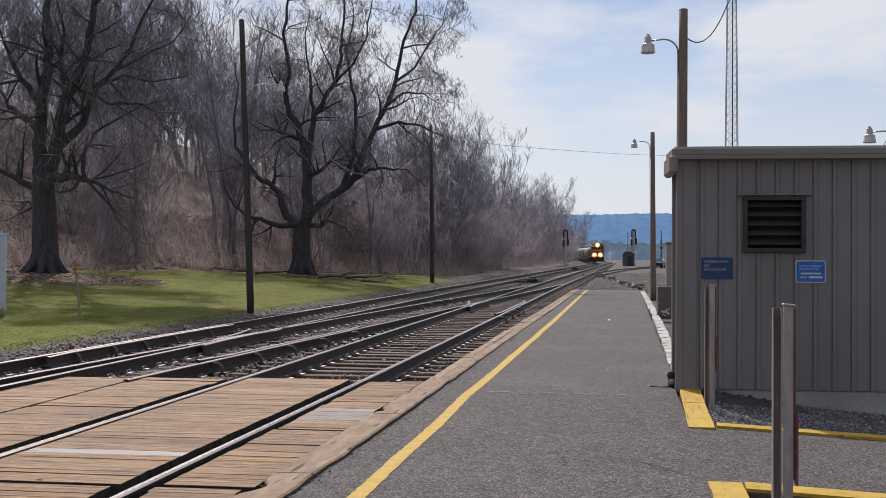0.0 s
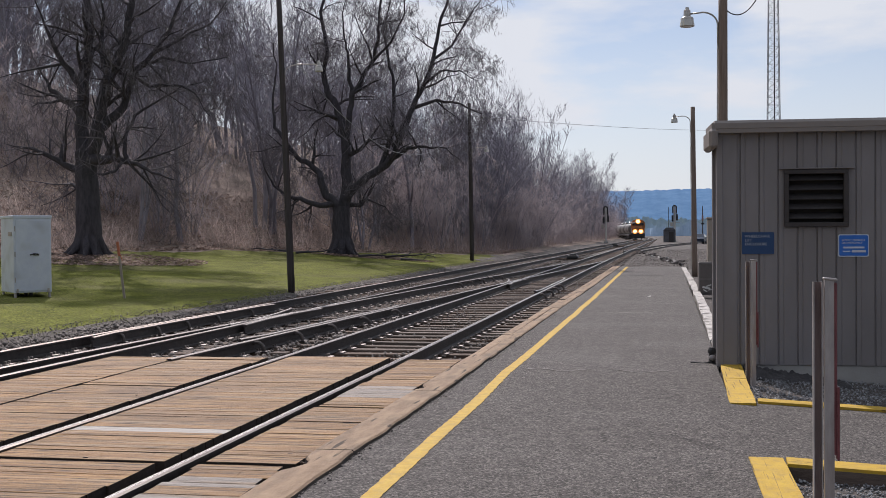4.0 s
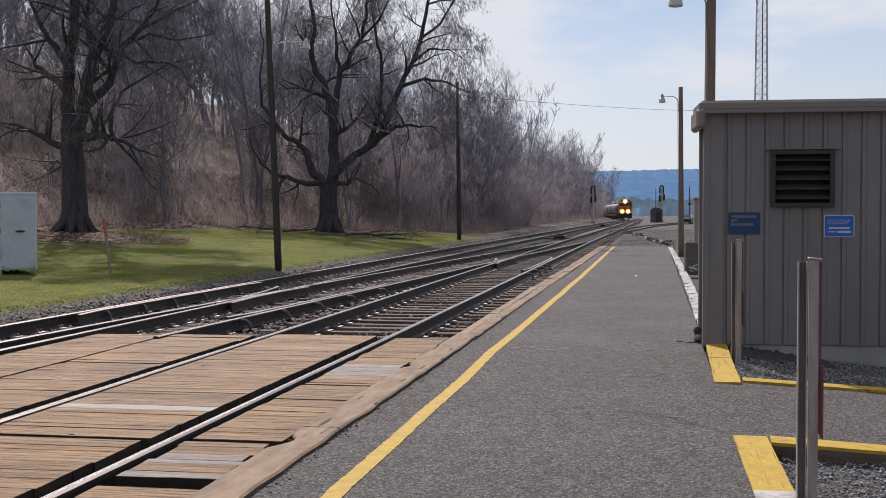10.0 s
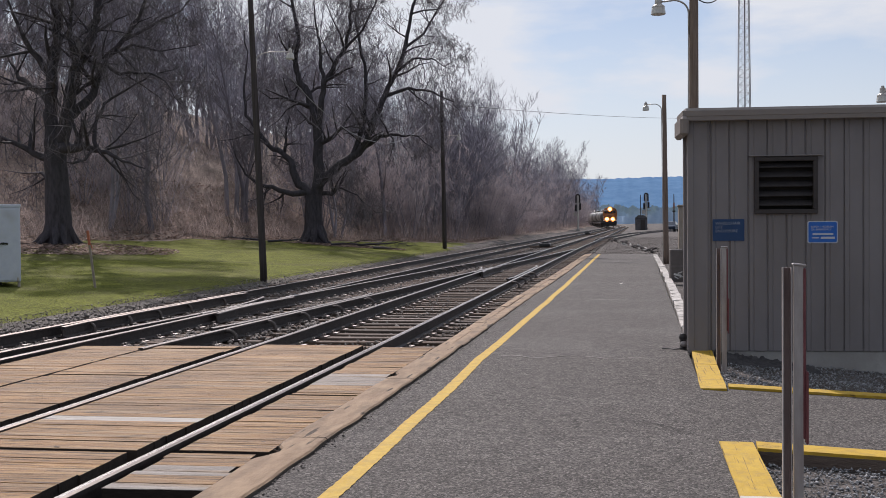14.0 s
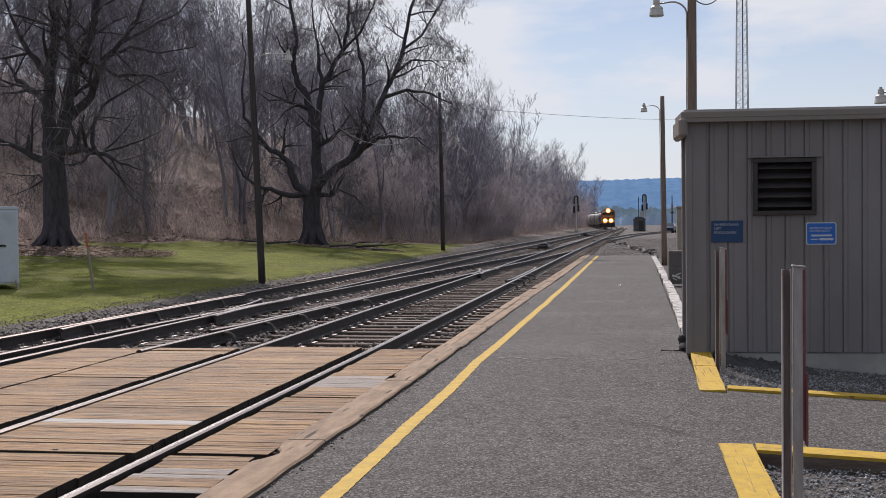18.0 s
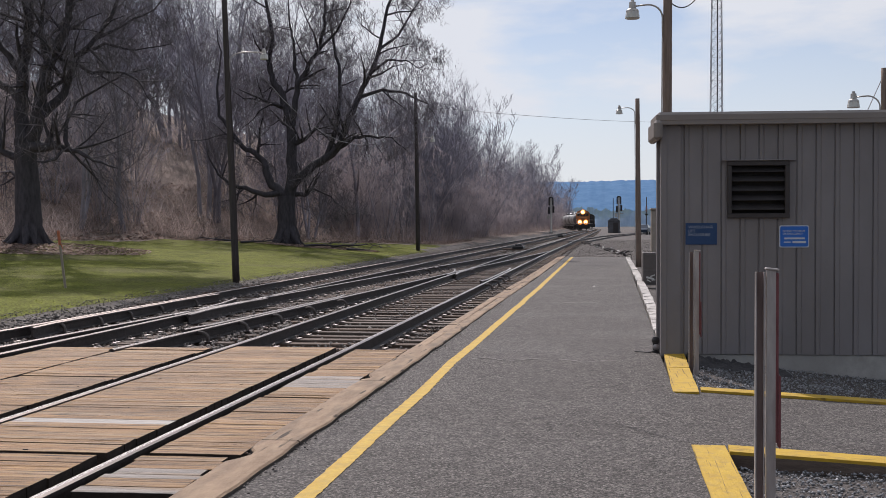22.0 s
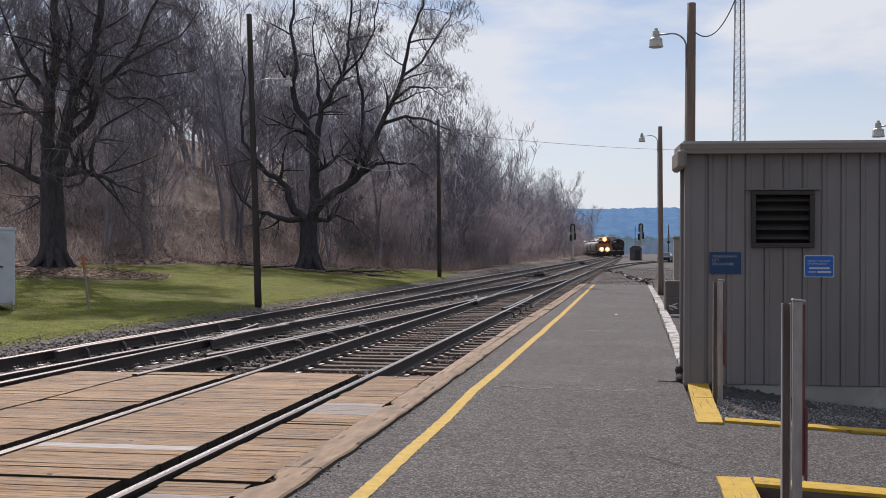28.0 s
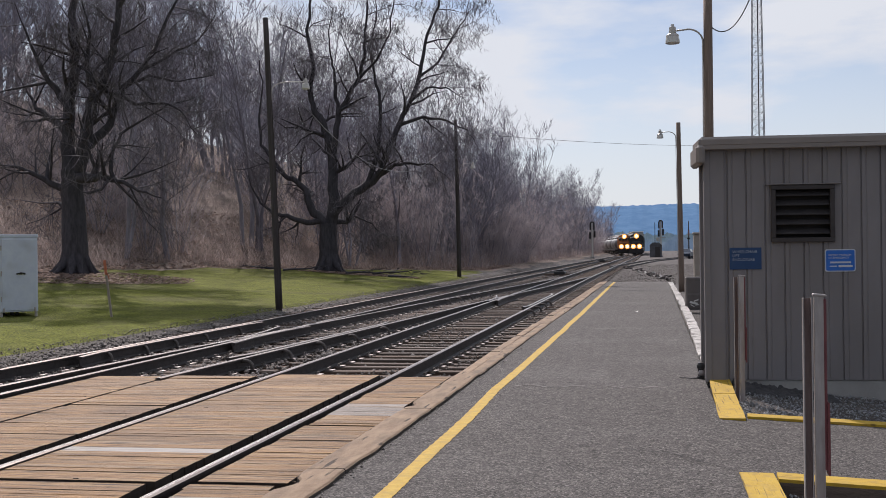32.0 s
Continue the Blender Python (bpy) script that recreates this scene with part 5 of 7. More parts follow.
tube(g, [(0.02 + 0.68 * i / 24, 0, -0.62 * (i / 24) + 1.17 * (i / 24) ** 2) for i in range(25)] + [(1.1, 0.5, 1.45), (2.6, 2.0, 4.5)], 0.010, 6)
part("cable_run", g, WIRE, t)
t = thing("cable", -10.9, 64.0, 8.25, "thin overhead cable sagging across the tracks", "cable")
g = Geo()
a, b = Vector((0, 0, 0)), Vector((24.6, 86.0, 6.4))
tube(g, [a.lerp(b, i / 14) + Vector((0, 0, -0.45 * 4 * (i / 14) * (1 - i / 14))) for i in range(15)], 0.013, 5)
part("cable_run", g, WIRE, t)
t = thing("cable", -10.9, 64.0, 8.5, "thin overhead cable sagging along the verge", "cable")
g = Geo()
a, b = Vector((0, 0, 0)), Vector((0.3, -33.2, -1.6))
tube(g, [a.lerp(b, i / 12) + Vector((0, 0, -2.8 * 4 * (i / 12) * (1 - i / 12))) for i in range(13)], 0.012, 5)
part("cable_run", g, GALV, t)

t = thing("guy_cable", 5.5, 24.0, 4.5, "thin steel guy cable down from the lamp pole", "cable")
g = Geo()
tube(g, [(0, 0, 0), (-0.9, 0.3, -2.2), (-1.7, 0.6, -4.6)], 0.008, 5)
part("cable_run", g, STEEL, t)
t = thing("paper_scrap", -0.36, 26.9, 0.0, "small white paper scrap on the asphalt", "litter")
g = Geo()
g.add([(-0.03, -0.02, 0.008), (0.03, -0.03, 0.012), (0.035, 0.03, 0.03), (-0.02, 0.03, 0.01), (-0.03, -0.02, 0.004), (0.03, -0.03, 0.004), (0.035, 0.03, 0.004), (-0.02, 0.03, 0.004)], [(0, 1, 2, 3), (7, 6, 5, 4), (0, 4, 5, 1), (1, 5, 6, 2), (2, 6, 7, 3), (3, 7, 4, 0)])
part("scrap", g, STRIPE, t)

# ---- pale relay cabinet on legs ----
t = thing("relay_cabinet", -15.30, 25.13, 0.02, "pale blue-grey metal relay cabinet on short legs", "cabinet", rz=46)
g = Geo()
box(g, 0, 0, 1.06, 0.88, 1.2, 1.84, 0.012)
body = part("body", g, CABINET, t)
g = Geo()
box(g, 0, 0.0, 1.955, 0.91, 1.23, 0.075, 0.012)
part("top", g, CABINET, t)
g = Geo()
box(g, 0, -0.608, 1.03, 0.80, 0.022, 1.70, 0.006)
d = part("door", g, CABINET, t)
for z in (0.45, 1.06, 1.67):
    g = Geo()
    tube(g, [(-0.415, -0.622, z - 0.06), (-0.415, -0.622, z + 0.06)], 0.012, 6)
    part("hinge", g, STEEL, d)
g = Geo()
box(g, 0.03, -0.63, 1.06, 0.06, 0.03, 0.05, 0.008)
tube(g, [(-0.07, -0.645, 1.045), (0.03, -0.65, 1.075), (0.13, -0.645, 1.05)], [0.020, 0.012, 0.026], 6)
part("handle", g, BLACKP, d, "dark latch handle")
for x in (-0.36, 0.36):
    g = Geo()
    box(g, x, -0.61, 0.19, 0.05, 0.03, 0.10, 0.006)
    part("latch", g, STEEL, d)
g = Geo()
box(g, -0.448, -0.30, 1.55, 0.02, 0.30, 0.10, 0.006)
part("side_plate", g, STEEL, t)
for x in (-0.40, 0.40):
    for y in (-0.55, 0.55):
        g = Geo()
        box(g, x, y, 0.07, 0.055, 0.055, 0.20, 0.006)
        part("leg", g, STEEL, t)
for x in (-0.2, 0.0, 0.12):
    g = Geo()
    tube(g, [(x, 0.05, 0), (x, 0.05, 0.16)], 0.045, 8)
    part("conduit", g, BLACKP, t)

# marker stake with an orange top
t = thing("marker_stake", -12.85, 25.4, land(-12.85, 25.4) - 0.03, "leaning grey marker stake with faded orange tip", "stake")
g = Geo()
box(g, 0, 0, 0.53, 0.055, 0.04, 1.10, 0.006)
shaft = part("shaft", g, WOODST, t)
g = Geo()
box(g, 0, 0, 1.24, 0.06, 0.045, 0.36, 0.008)
part("tip", g, STAKETIP, t, "faded orange-red painted tip")
g = Geo()
g.add([(0.03, -0.02, 1.12), (0.08, -0.06, 1.06), (0.09, -0.04, 0.94), (0.04, -0.02, 1.02), (0.03, -0.01, 1.12), (0.08, -0.05, 1.06), (0.09, -0.03, 0.94), (0.04, -0.01, 1.02)], [(0, 1, 2, 3), (7, 6, 5, 4), (0, 4, 5, 1), (1, 5, 6, 2), (2, 6, 7, 3)])
part("tape", g, STAKETIP, t)
t.matrix_world = t.matrix_world @ pose(0, 0, 0, 0, -7, 0)

# ---- things past the hut ----
t = thing("notice_box", 1.05, 29.4, -0.17, "dark grey framed metal box with pale scrawled panel", "box", rz=5)
g = Geo()
box(g, 0, 0, 0.50, 0.42, 0.3, 0.84, 0.015)
part("body", g, NOTICE, t)
for z, h in ((0.30, 0.34), (0.70, 0.36)):
    g = Geo()
    box(g, 0, -0.155, z, 0.35, 0.012, h, 0.004)
    part("panel", g, BEIGEDARK, t)
for k, (x, z, w, h, a) in enumerate(((-0.03, 0.27, 0.2, 0.05, 14), (0.03, 0.33, 0.13, 0.03, -20), (-0.06, 0.20, 0.11, 0.025, 30), (0.06, 0.22, 0.09, 0.02, -8))):
    g = Geo()
    box(g, x, -0.165 - 0.001 * k, z, w, 0.004, h, 0.001, turn=Matrix.Rotation(radians(a), 3, "Y"))
    part("scrawl", g, LENSM, t, "pale peeling paint")
t = thing("beige_cabinet", 1.95, 38.0, -0.17, "tall beige metal equipment cabinet", "cabinet")
g = Geo()
box(g, 0, 0, 1.05, 1.15, 0.8, 2.1, 0.02)
part("body", g, BEIGE, t)
g = Geo()
box(g, 0, -0.01, 2.13, 1.22, 0.88, 0.06, 0.015)
part("top", g, BEIGE, t)
for s in (-1, 1):
    g = Geo()
    box(g, s * 0.28, -0.41, 1.05, 0.54, 0.025, 1.96, 0.006)
    part("door", g, BEIGE, t)

# lattice radio tower
t = thing("radio_tower", 13.75, 150.0, -0.16, "tall slender grey steel lattice radio tower", "tower")
legs = []
TOWER_H = 47.0


def tower_w(z):
    return 1.62 - 0.020 * max(0, z - 10)


for sx in (-1, 1):
    for sy in (-1, 1):
        g = Geo()
        tube(g, [(sx * tower_w(z) / 2, sy * tower_w(z) / 2, z) for z in (0, 10, 30, TOWER_H)], 0.045, 6)
        part("leg", g, GALV, t)
lat = Geo()
z = 0.0
while z < TOWER_H - 1:
    a, b = tower_w(z) / 2, tower_w(z + 1.05) / 2
    for sx, sy, ex, ey in ((-1, -1, 1, -1), (1, -1, 1, 1), (1, 1, -1, 1), (-1, 1, -1, -1)):
        tube(lat, [(sx * a, sy * a, z), (ex * b, ey * b, z + 1.05)], 0.019, 4, cap=False)
        tube(lat, [(ex * a, ey * a, z), (sx * b, sy * b, z + 1.05)], 0.019, 4, cap=False)
        tube(lat, [(sx * a, sy * a, z), (ex * a, ey * a, z)], 0.019, 4, cap=False)
    z += 1.05
part("lattice", lat, GALV, t)["kind"] = "stuff"
g = Geo()
tube(g, [(0.12, 0, 0), (0.1, 0, TOWER_H)], 0.07, 6)
part("cable_run", g, BLACKP, t)


def signal(x, y, h, label, box_too):
    t = thing("rail_signal", x, y, -0.2, label, "rail signal", "rail signals")
    g = Geo()
    tube(g, [(0, 0, 0), (0, 0, h)], 0.13, 8)
    part("mast", g, LENSM, t)
    g = Geo()
    box(g, 0, 0, 0.15, 0.7, 0.7, 0.3, 0.03)
    part("base", g, CONCRETE, t)
    n = 16
    z = h - 0.75
    outer = [(0.42 * math.cos(math.pi * i / n), 0.30 + 0.42 * math.sin(math.pi * i / n)) for i in range(n + 1)]
    outer = [(0.42, -0.75)] + outer + [(-0.42, -0.75)]
    inner = [(px * 0.45, 0.30 + (pz - 0.30) * (0.5 if pz > 0.3 else 1.0)) for px, pz in outer]
    m = len(outer)
    g = Geo()
    g.add([(px, py, pz + z) for py in (-0.45, -0.12) for ring in (outer, inner) for px, pz in ring],
          [(i, i + 1, m + i + 1, m + i) for i in range(m - 1)] + [(2 * m + i, 3 * m + i, 3 * m + i + 1, 2 * m + i + 1) for i in range(m - 1)]
          + [(i, 2 * m + i, 2 * m + i + 1, i + 1) for i in range(m - 1)] + [(m + i, m + i + 1, 3 * m + i + 1, 3 * m + i) for i in range(m - 1)])
    hd = part("signal_hood", g, BLACKP, t, "black arched signal hood")
    for q in (-0.35, 0.05, 0.45):
        g = Geo()
        lathe(g, [(0.0, 0.0), (0.15, 0.0), (0.15, 0.10), (0.11, 0.11), (0.0, 0.11)], 0, -0.13, z + q, 12, axis="y")
        part("lens", g, LENSM, hd, "pale unlit lens")
    for dx, dz in ((-0.34, -2.35), (0.40, -2.15)):
        g = Geo()
        box(g, dx, -0.2, h + dz, 0.34, 0.4, 1.15, 0.06)
        low_head = part("signal_head", g, SIGNALM, t, "black signal head beside the mast")
        for q in (-0.32, 0.0, 0.32):
            g = Geo()
            lathe(g, [(0.12, 0.0), (0.12, 0.2), (0.10, 0.2), (0.10, 0.02)], dx, -0.4, h + dz + q, 10, axis="y")
            part("lens_hood", g, BLACKP, low_head)
    g = Geo()
    box(g, 0.15, 0.35, h - 3.1, 1.5, 0.8, 0.06)
    box(g, 0.15, 0.75, h - 2.6, 1.5, 0.04, 0.05)
    box(g, 0.15, 0.75, h - 2.1, 1.5, 0.04, 0.05)
    part("service_platform", g, STEEL, t)
    for s in (-0.18, 0.18):
        g = Geo()
        tube(g, [(s, 0.2, 0.2), (s, 0.2, h - 0.8)], 0.03, 5)
        part("ladder_rail", g, STEEL, t)
    g = Geo()
    box(g, -0.5, 0.25, h - 3.4, 0.5, 0.4, 0.7, 0.03)
    part("relay_box", g, LAMPM, t)
    return t


signal(-9.55, 190, 6.2, "tall steel signal mast with two black oval heads", False)
signal(1.75, 200, 6.5, "tall steel signal mast beside the dark relay house", True)
t = thing("relay_house", 0.85, 196, -0.2, "dark metal signal relay house beside the tracks", "relay house")
g = Geo()
box(g, 0, 0, 1.05, 2.0, 2.6, 2.0, 0.05)
part("body", g, HOUSEM, t)
g = Geo()
g.add([(-1.1, -1.4, 2.05), (1.1, -1.4, 2.05), (1.1, 1.4, 2.05), (-1.1, 1.4, 2.05), (-0.5, -1.4, 2.55), (0.5, -1.4, 2.55), (0.5, 1.4, 2.55), (-0.5, 1.4, 2.55)], [(0, 3, 2, 1), (0, 1, 5, 4), (1, 2, 6, 5), (2, 3, 7, 6), (3, 0, 4, 7), (4, 5, 6, 7)])
part("roof", g, HOUSEM, t)
g = Geo()
box(g, 0.3, -1.32, 0.95, 0.8, 0.04, 1.7, 0.01)
part("door", g, LOUVER, t)
g = Geo()
tube(g, [(-0.1, 0.6, 2.3), (-0.1, 0.6, 6.0)], 0.06, 6)
part("vent_pipe", g, BLACKP, t)

# switch machines between the rails and old timbers and scrap beyond the platform
for x, y, s in ((-5.7, 72.0, 1.0), (-5.9, 138.0, 1.3)):
    t = thing("switch_machine", x, y, -0.2, "dark cast switch machine on long ties", "switch machine", "switch machines")
    g = Geo()
    box(g, 0, 0, 0.17, 0.7 * s, 1.3, 0.22, 0.05)
    part("case", g, BLACKP, t)
    g = Geo()
    box(g, 0.0, 0.1, 0.32, 0.45 * s, 0.5, 0.12, 0.04)
    part("motor_cover", g, BLACKP, t)
    for q in (-0.5, 0.5):
        g = Geo()
        box(g, 0.1, q, 0.05, 2.2 * s, 0.24, 0.14, 0.01)
        part("timber", g, TIE, t)
rnd = random.Random(77)
for k in range(64):
    u = rnd.random()
    x = -2.2 + 3.2 * u + rnd.uniform(-0.35, 0.35)
    y = 100 - 42 * u + rnd.uniform(-3, 3)
    t = thing("scrap_tie", x, y, -0.16, "discarded broken dark timber tie on the gravel", "timber", "scrap ties", rnd.uniform(0, 180))
    g = Geo()
    box(g, 0, 0, 0.03, rnd.uniform(0.12, 0.55), rnd.uniform(0.08, 0.22), rnd.uniform(0.05, 0.16), 0.03, turn=Matrix.Rotation(rnd.uniform(-0.4, 0.4), 3, "Y"))
    g.v = [(a + 0.06 * noise.noise((a * 4, b * 4 + k, c * 4)), b + 0.05 * noise.noise((k, a * 4, b * 4)), c) for a, b, c in g.v]
    part("timber", g, POLED if k % 5 else CONCRETE, t)

# far parked car, gate arm and low station building past the hut
def parked_car(x, y, rz, paint, label):
    t = thing("parked_car", x, y, -0.16, label, "car", "parked cars", rz)
    g = Geo()
    prof = [(-2.2, 0.35), (-2.25, 0.75), (-1.6, 0.95), (-0.9, 1.42), (0.7, 1.45), (1.5, 0.98), (2.2, 0.85), (2.25, 0.4)]
    n = len(prof)
    g.add([(px, s * (0.86 if pz < 1.1 else 0.68), pz) for s in (-1, 1) for px, pz in prof], [tuple(range(n)), tuple(range(2 * n - 1, n - 1, -1))] + [(i, n + i, n + (i + 1) % n, (i + 1) % n) for i in range(n)])
    part("body", g, paint, t)
    for s in (-1, 1):
        g = Geo()
        g.add([(-1.35, s * 0.875, 0.98), (0.0, s * 0.875, 0.98), (1.25, s * 0.875, 0.98), (0.6, s * 0.72, 1.36), (-0.8, s * 0.72, 1.36)], [(0, 1, 2, 3, 4)])
        part("window", g, GLASS, t)
    for px in (-1.4, 1.4):
        for s in (-1, 1):
            g = Geo()
            lathe(g, [(0.0, -0.1), (0.3, -0.1), (0.33, -0.06), (0.33, 0.06), (0.3, 0.1), (0.0, 0.1)], px, s * 0.78, 0.33, 14, axis="y")
            w = part("wheel", g, BLACKP, t)
            g = Geo()
            lathe(g, [(0.0, -0.11), (0.19, -0.11), (0.19, 0.11), (0.0, 0.11)], px, s * 0.78, 0.33, 12, axis="y")
            part("rim", g, LAMPM, w)
    return t


parked_car(4.9, 165, 82, CARP, "dark blue parked car far beyond the platform")
for k in range(6):
    parked_car(9.0 + 3.4 * k + 0.6 * (k % 2), 640 + 2 * k, 85, (TANK, CARP, LAMPM)[k % 3], "far parked car on the flat ground")
t = thing("crossing_gate", 5.35, 165, -0.16, "raised road crossing gate arm with orange band", "crossing gate")
g = Geo()
tube(g, [(0, 0, 0), (0, 0, 5.4)], [0.12, 0.06], 8)
part("post", g, HOUSEM, t)
g = Geo()
tube(g, [(0, -0.02, 3.3), (0, -0.02, 4.1)], 0.125, 8)
part("band", g, HAZERED, t, "faded red-brown band")
g = Geo()
box(g, 0, -0.1, 2.9, 0.42, 0.12, 0.22, 0.04)
part("flasher", g, BLACKP, t)

st = thing("station_building", 11.4, 36.0, -0.16, "low pale station building with dark canopy roof", "building")
g = Geo()
box(g, 3.0, 2.5, 1.7, 9.0, 5.0, 3.4, 0.03)
part("wall", g, BEIGE, st)
g = Geo()
g.add([(-2.4, -1.2, 3.4), (8.4, -1.2, 3.4), (8.4, 6.2, 3.4), (-2.4, 6.2, 3.4), (-2.4, 2.5, 5.2), (8.4, 2.5, 5.2)], [(0, 3, 2, 1), (0, 1, 5, 4), (2, 3, 4, 5), (1, 2, 5), (3, 0, 4)])
part("roof", g, ROOFG, st)
for k in range(3):
    g = Geo()
    box(g, 0.2 + 2.4 * k, -0.03, 1.9, 1.2, 0.06, 1.4, 0.02)
    w = part("window", g, GLASS, st)
    g = Geo()
    for x, z, sx, sz in ((0, 0.75, 1.4, 0.1), (0, -0.75, 1.4, 0.1), (-0.65, 0, 0.1, 1.4), (0.65, 0, 0.1, 1.4)):
        box(g, 0.2 + 2.4 * k + x, -0.05, 1.9 + z, sx, 0.1, sz, 0.01)
    part("window_frame", g, LOUVER, w)
for x in (-2.0, 1.5, 5.0):
    g = Geo()
    tube(g, [(x, -1.0, 0), (x, -1.0, 3.4)], 0.08, 8)
    part("canopy_post", g, LOUVER, st)
# ---- trees ----


class Wood:
    """Gathers tapering limbs as arrays, three to eight sides each."""

    def __init__(self, seed, least=0.006):
        self.least, self.fat = least, 1.0
        self.r = random.Random(seed)
        self.limbs = {}
        self.placed = []    # points and radii of the great limbs, for others to start from

    def limb(self, pts, radii, n):
        self.limbs.setdefault((len(pts), n), []).append((pts, radii))

    def grow(self, p, d, length, r, level, spread=0.55, lift=0.12, kids=(5, 5, 4), sides=(6, 4, 3, 3), bend=0.16, start=0.3):
        """A limb with smaller limbs on it."""
        q = self.r
        seg = 5 if level == 0 else (4 if level == 1 else 3)
        pts, rad = [tuple(p)], [r]
        pos, dr = Vector(p), Vector(d).normalized()
        for i in range(1, seg):
            dr = (dr + Vector((q.gauss(0, bend), q.gauss(0, bend), q.gauss(0, bend) + lift))).normalized()
            pos = pos + dr * (length / (seg - 1))
            pts.append(tuple(pos))
            rad.append(max(self.least, r * (1 - 0.80 * i / (seg - 1))))
        self.limb(pts, rad, sides[min(level, 3)])
        if level >= len(kids):
            return
        self.sprout(pts, rad, length, level, spread, lift, kids, sides, bend, start)

    def sprout(self, pts, rad, length, level, spread, lift, kids, sides, bend, start):
        q = self.r
        n = kids[level]
        for i in range(n):
            s = start + (1 - start) * (i + q.random()) / n
            f = s * (len(pts) - 1)
            a = min(int(f), len(pts) - 2)
            base = Vector(pts[a]).lerp(Vector(pts[a + 1]), f - a)
            ax = (Vector(pts[a + 1]) - Vector(pts[a])).normalized()
            out = Vector((q.gauss(0, 1), q.gauss(0, 1), q.gauss(0, 1)))
            out = (out - ax * out.dot(ax)).normalized()
            dr = (ax * (1 - spread * q.uniform(0.7, 1.2)) + out * spread * q.uniform(0.9, 1.5) + Vector((0, 0, lift))).normalized()
            rr = (rad[a] + (rad[a + 1] - rad[a]) * (f - a)) * q.uniform(0.42, 0.68)
            rr *= self.fat if level == 0 else 1.0
            self.grow(base, dr, length * q.uniform(0.42, 0.72) * (1.15 - 0.45 * s), max(rr, self.least * 1.3), level + 1, spread, lift, kids, sides, bend, 0.15)

    def arrays(self):
        """Vertices, quads, and whether each quad is thick."""
        V, F, T = [], [], []
        o = 0
        for (k, n), items in self.limbs.items():
            P = np.array([i[0] for i in items], float)
            R = np.array([i[1] for i in items], float)
            D = np.gradient(P, axis=1)
            D /= np.linalg.norm(D, axis=2, keepdims=True) + 1e-9
            ref = np.where(np.abs(D[..., :1]) < 0.8, np.array([1.0, 0, 0]), np.array([0, 1.0, 0]))
            ref = ref[:, :1] * 0 + np.where(np.abs(D[:, :1, :1]) < 0.8, np.array([1.0, 0, 0]), np.array([0, 1.0, 0]))
            S = ref - D * (D * ref).sum(2, keepdims=True)
            S /= np.linalg.norm(S, axis=2, keepdims=True) + 1e-9
            U = np.cross(D, S)
            ang = 2 * np.pi * np.arange(n) / n
            W = P[:, :, None, :] + R[:, :, None, None] * (S[:, :, None, :] * np.cos(ang)[None, None, :, None] + U[:, :, None, :] * np.sin(ang)[None, None, :, None])
            m = len(items)
            V.append(W.reshape(-1, 3))
            i = np.arange(k - 1)[:, None]
            j = np.arange(n if n > 2 else 1)[None, :]
            quad = np.stack([i * n + j, i * n + (j + 1) % n, (i + 1) * n + (j + 1) % n, (i + 1) * n + j], -1).reshape(-1, 4)
            F.append((quad[None] + (np.arange(m) * k * n)[:, None, None] + o).reshape(-1, 4))
            T.append(np.repeat(R[:, 0] > 0.045, len(quad)))
            o += m * k * n
        return np.concatenate(V), np.concatenate(F), np.concatenate(T)


def split_tree(w, name, x, y, z, label, bark, twig, group=""):
    """A tree as a thing: trunk with its great limbs, and the crown of branches."""
    v, f, thick = w.arrays()
    t = thing(name, x, y, z, label, "tree", group)
    for part_name, sel, material in (("trunk", thick, bark), ("crown", ~thick, twig)):
        fs = f[sel]
        if len(fs):
            ids, inv = np.unique(fs, return_inverse=True)
            part(part_name, raw_mesh(part_name, v[ids], inv.reshape(-1, 4), [material], smooth=True), None, t)
    return t


def limbs_of(w, rows, unit, base, kids, length=4.0, lift=0.05, sides=8, spread=0.5, girth=0.66):
    """Great limbs given as (depth lean, radii, points across and up)."""
    for lean, r0, r1, pts in rows:
        P = []
        n = len(pts)
        for i, (a, b) in enumerate(pts):
            P.append(((a - base[0]) / unit, lean * i / max(1, n - 1), (base[1] - b) / unit))
        if w.placed:
            host = min(w.placed, key=lambda h: (h[0][0] - P[0][0]) ** 2 + (h[0][2] - P[0][2]) ** 2)
            P = [(x, y + host[0][1], z) for x, y, z in P]
            P[0] = host[0]
            if kids:
                r0 = min(r0, 0.8 * host[1] / girth)
        fine = []
        for a, b in zip(P[:-1], P[1:]):
            for s in (0, 0.34, 0.67):
                fine.append(tuple(a[k] + (b[k] - a[k]) * s + w.r.gauss(0, 0.035 if kids else 0.02) for k in range(3)))
        fine.append(P[-1])
        q = girth if kids else 1.0
        rad = [q * (r0 + (0.3 * r1 - r0 if kids else r1 - r0) * (i / (len(fine) - 1)) ** (0.8 if kids else 0.35)) for i in range(len(fine))]
        w.limb(fine, rad, sides)
        w.placed += list(zip(fine, rad))
        if kids:
            w.sprout(fine, [max(0.034, q * 0.85) for q in rad], length, 0, spread, lift, kids, (6, 4, 3, 2), 0.17, 0.2)


def roots(w):
    """Spreading roots at the foot of an old trunk."""
    for k in range(9):
        a = 0.7 * k + w.r.uniform(-0.2, 0.2)
        c, s, q = math.cos(a), math.sin(a), w.r.uniform(0.8, 1.3)
        w.limb([(0.3 * c, 0.3 * s, 0.95), (0.52 * c, 0.52 * s, 0.45), (0.72 * c * q, 0.72 * s * q, 0.12), (1.1 * c * q, 1.1 * s * q, -0.12)], [0.22, 0.20, 0.11, 0.03], 6)


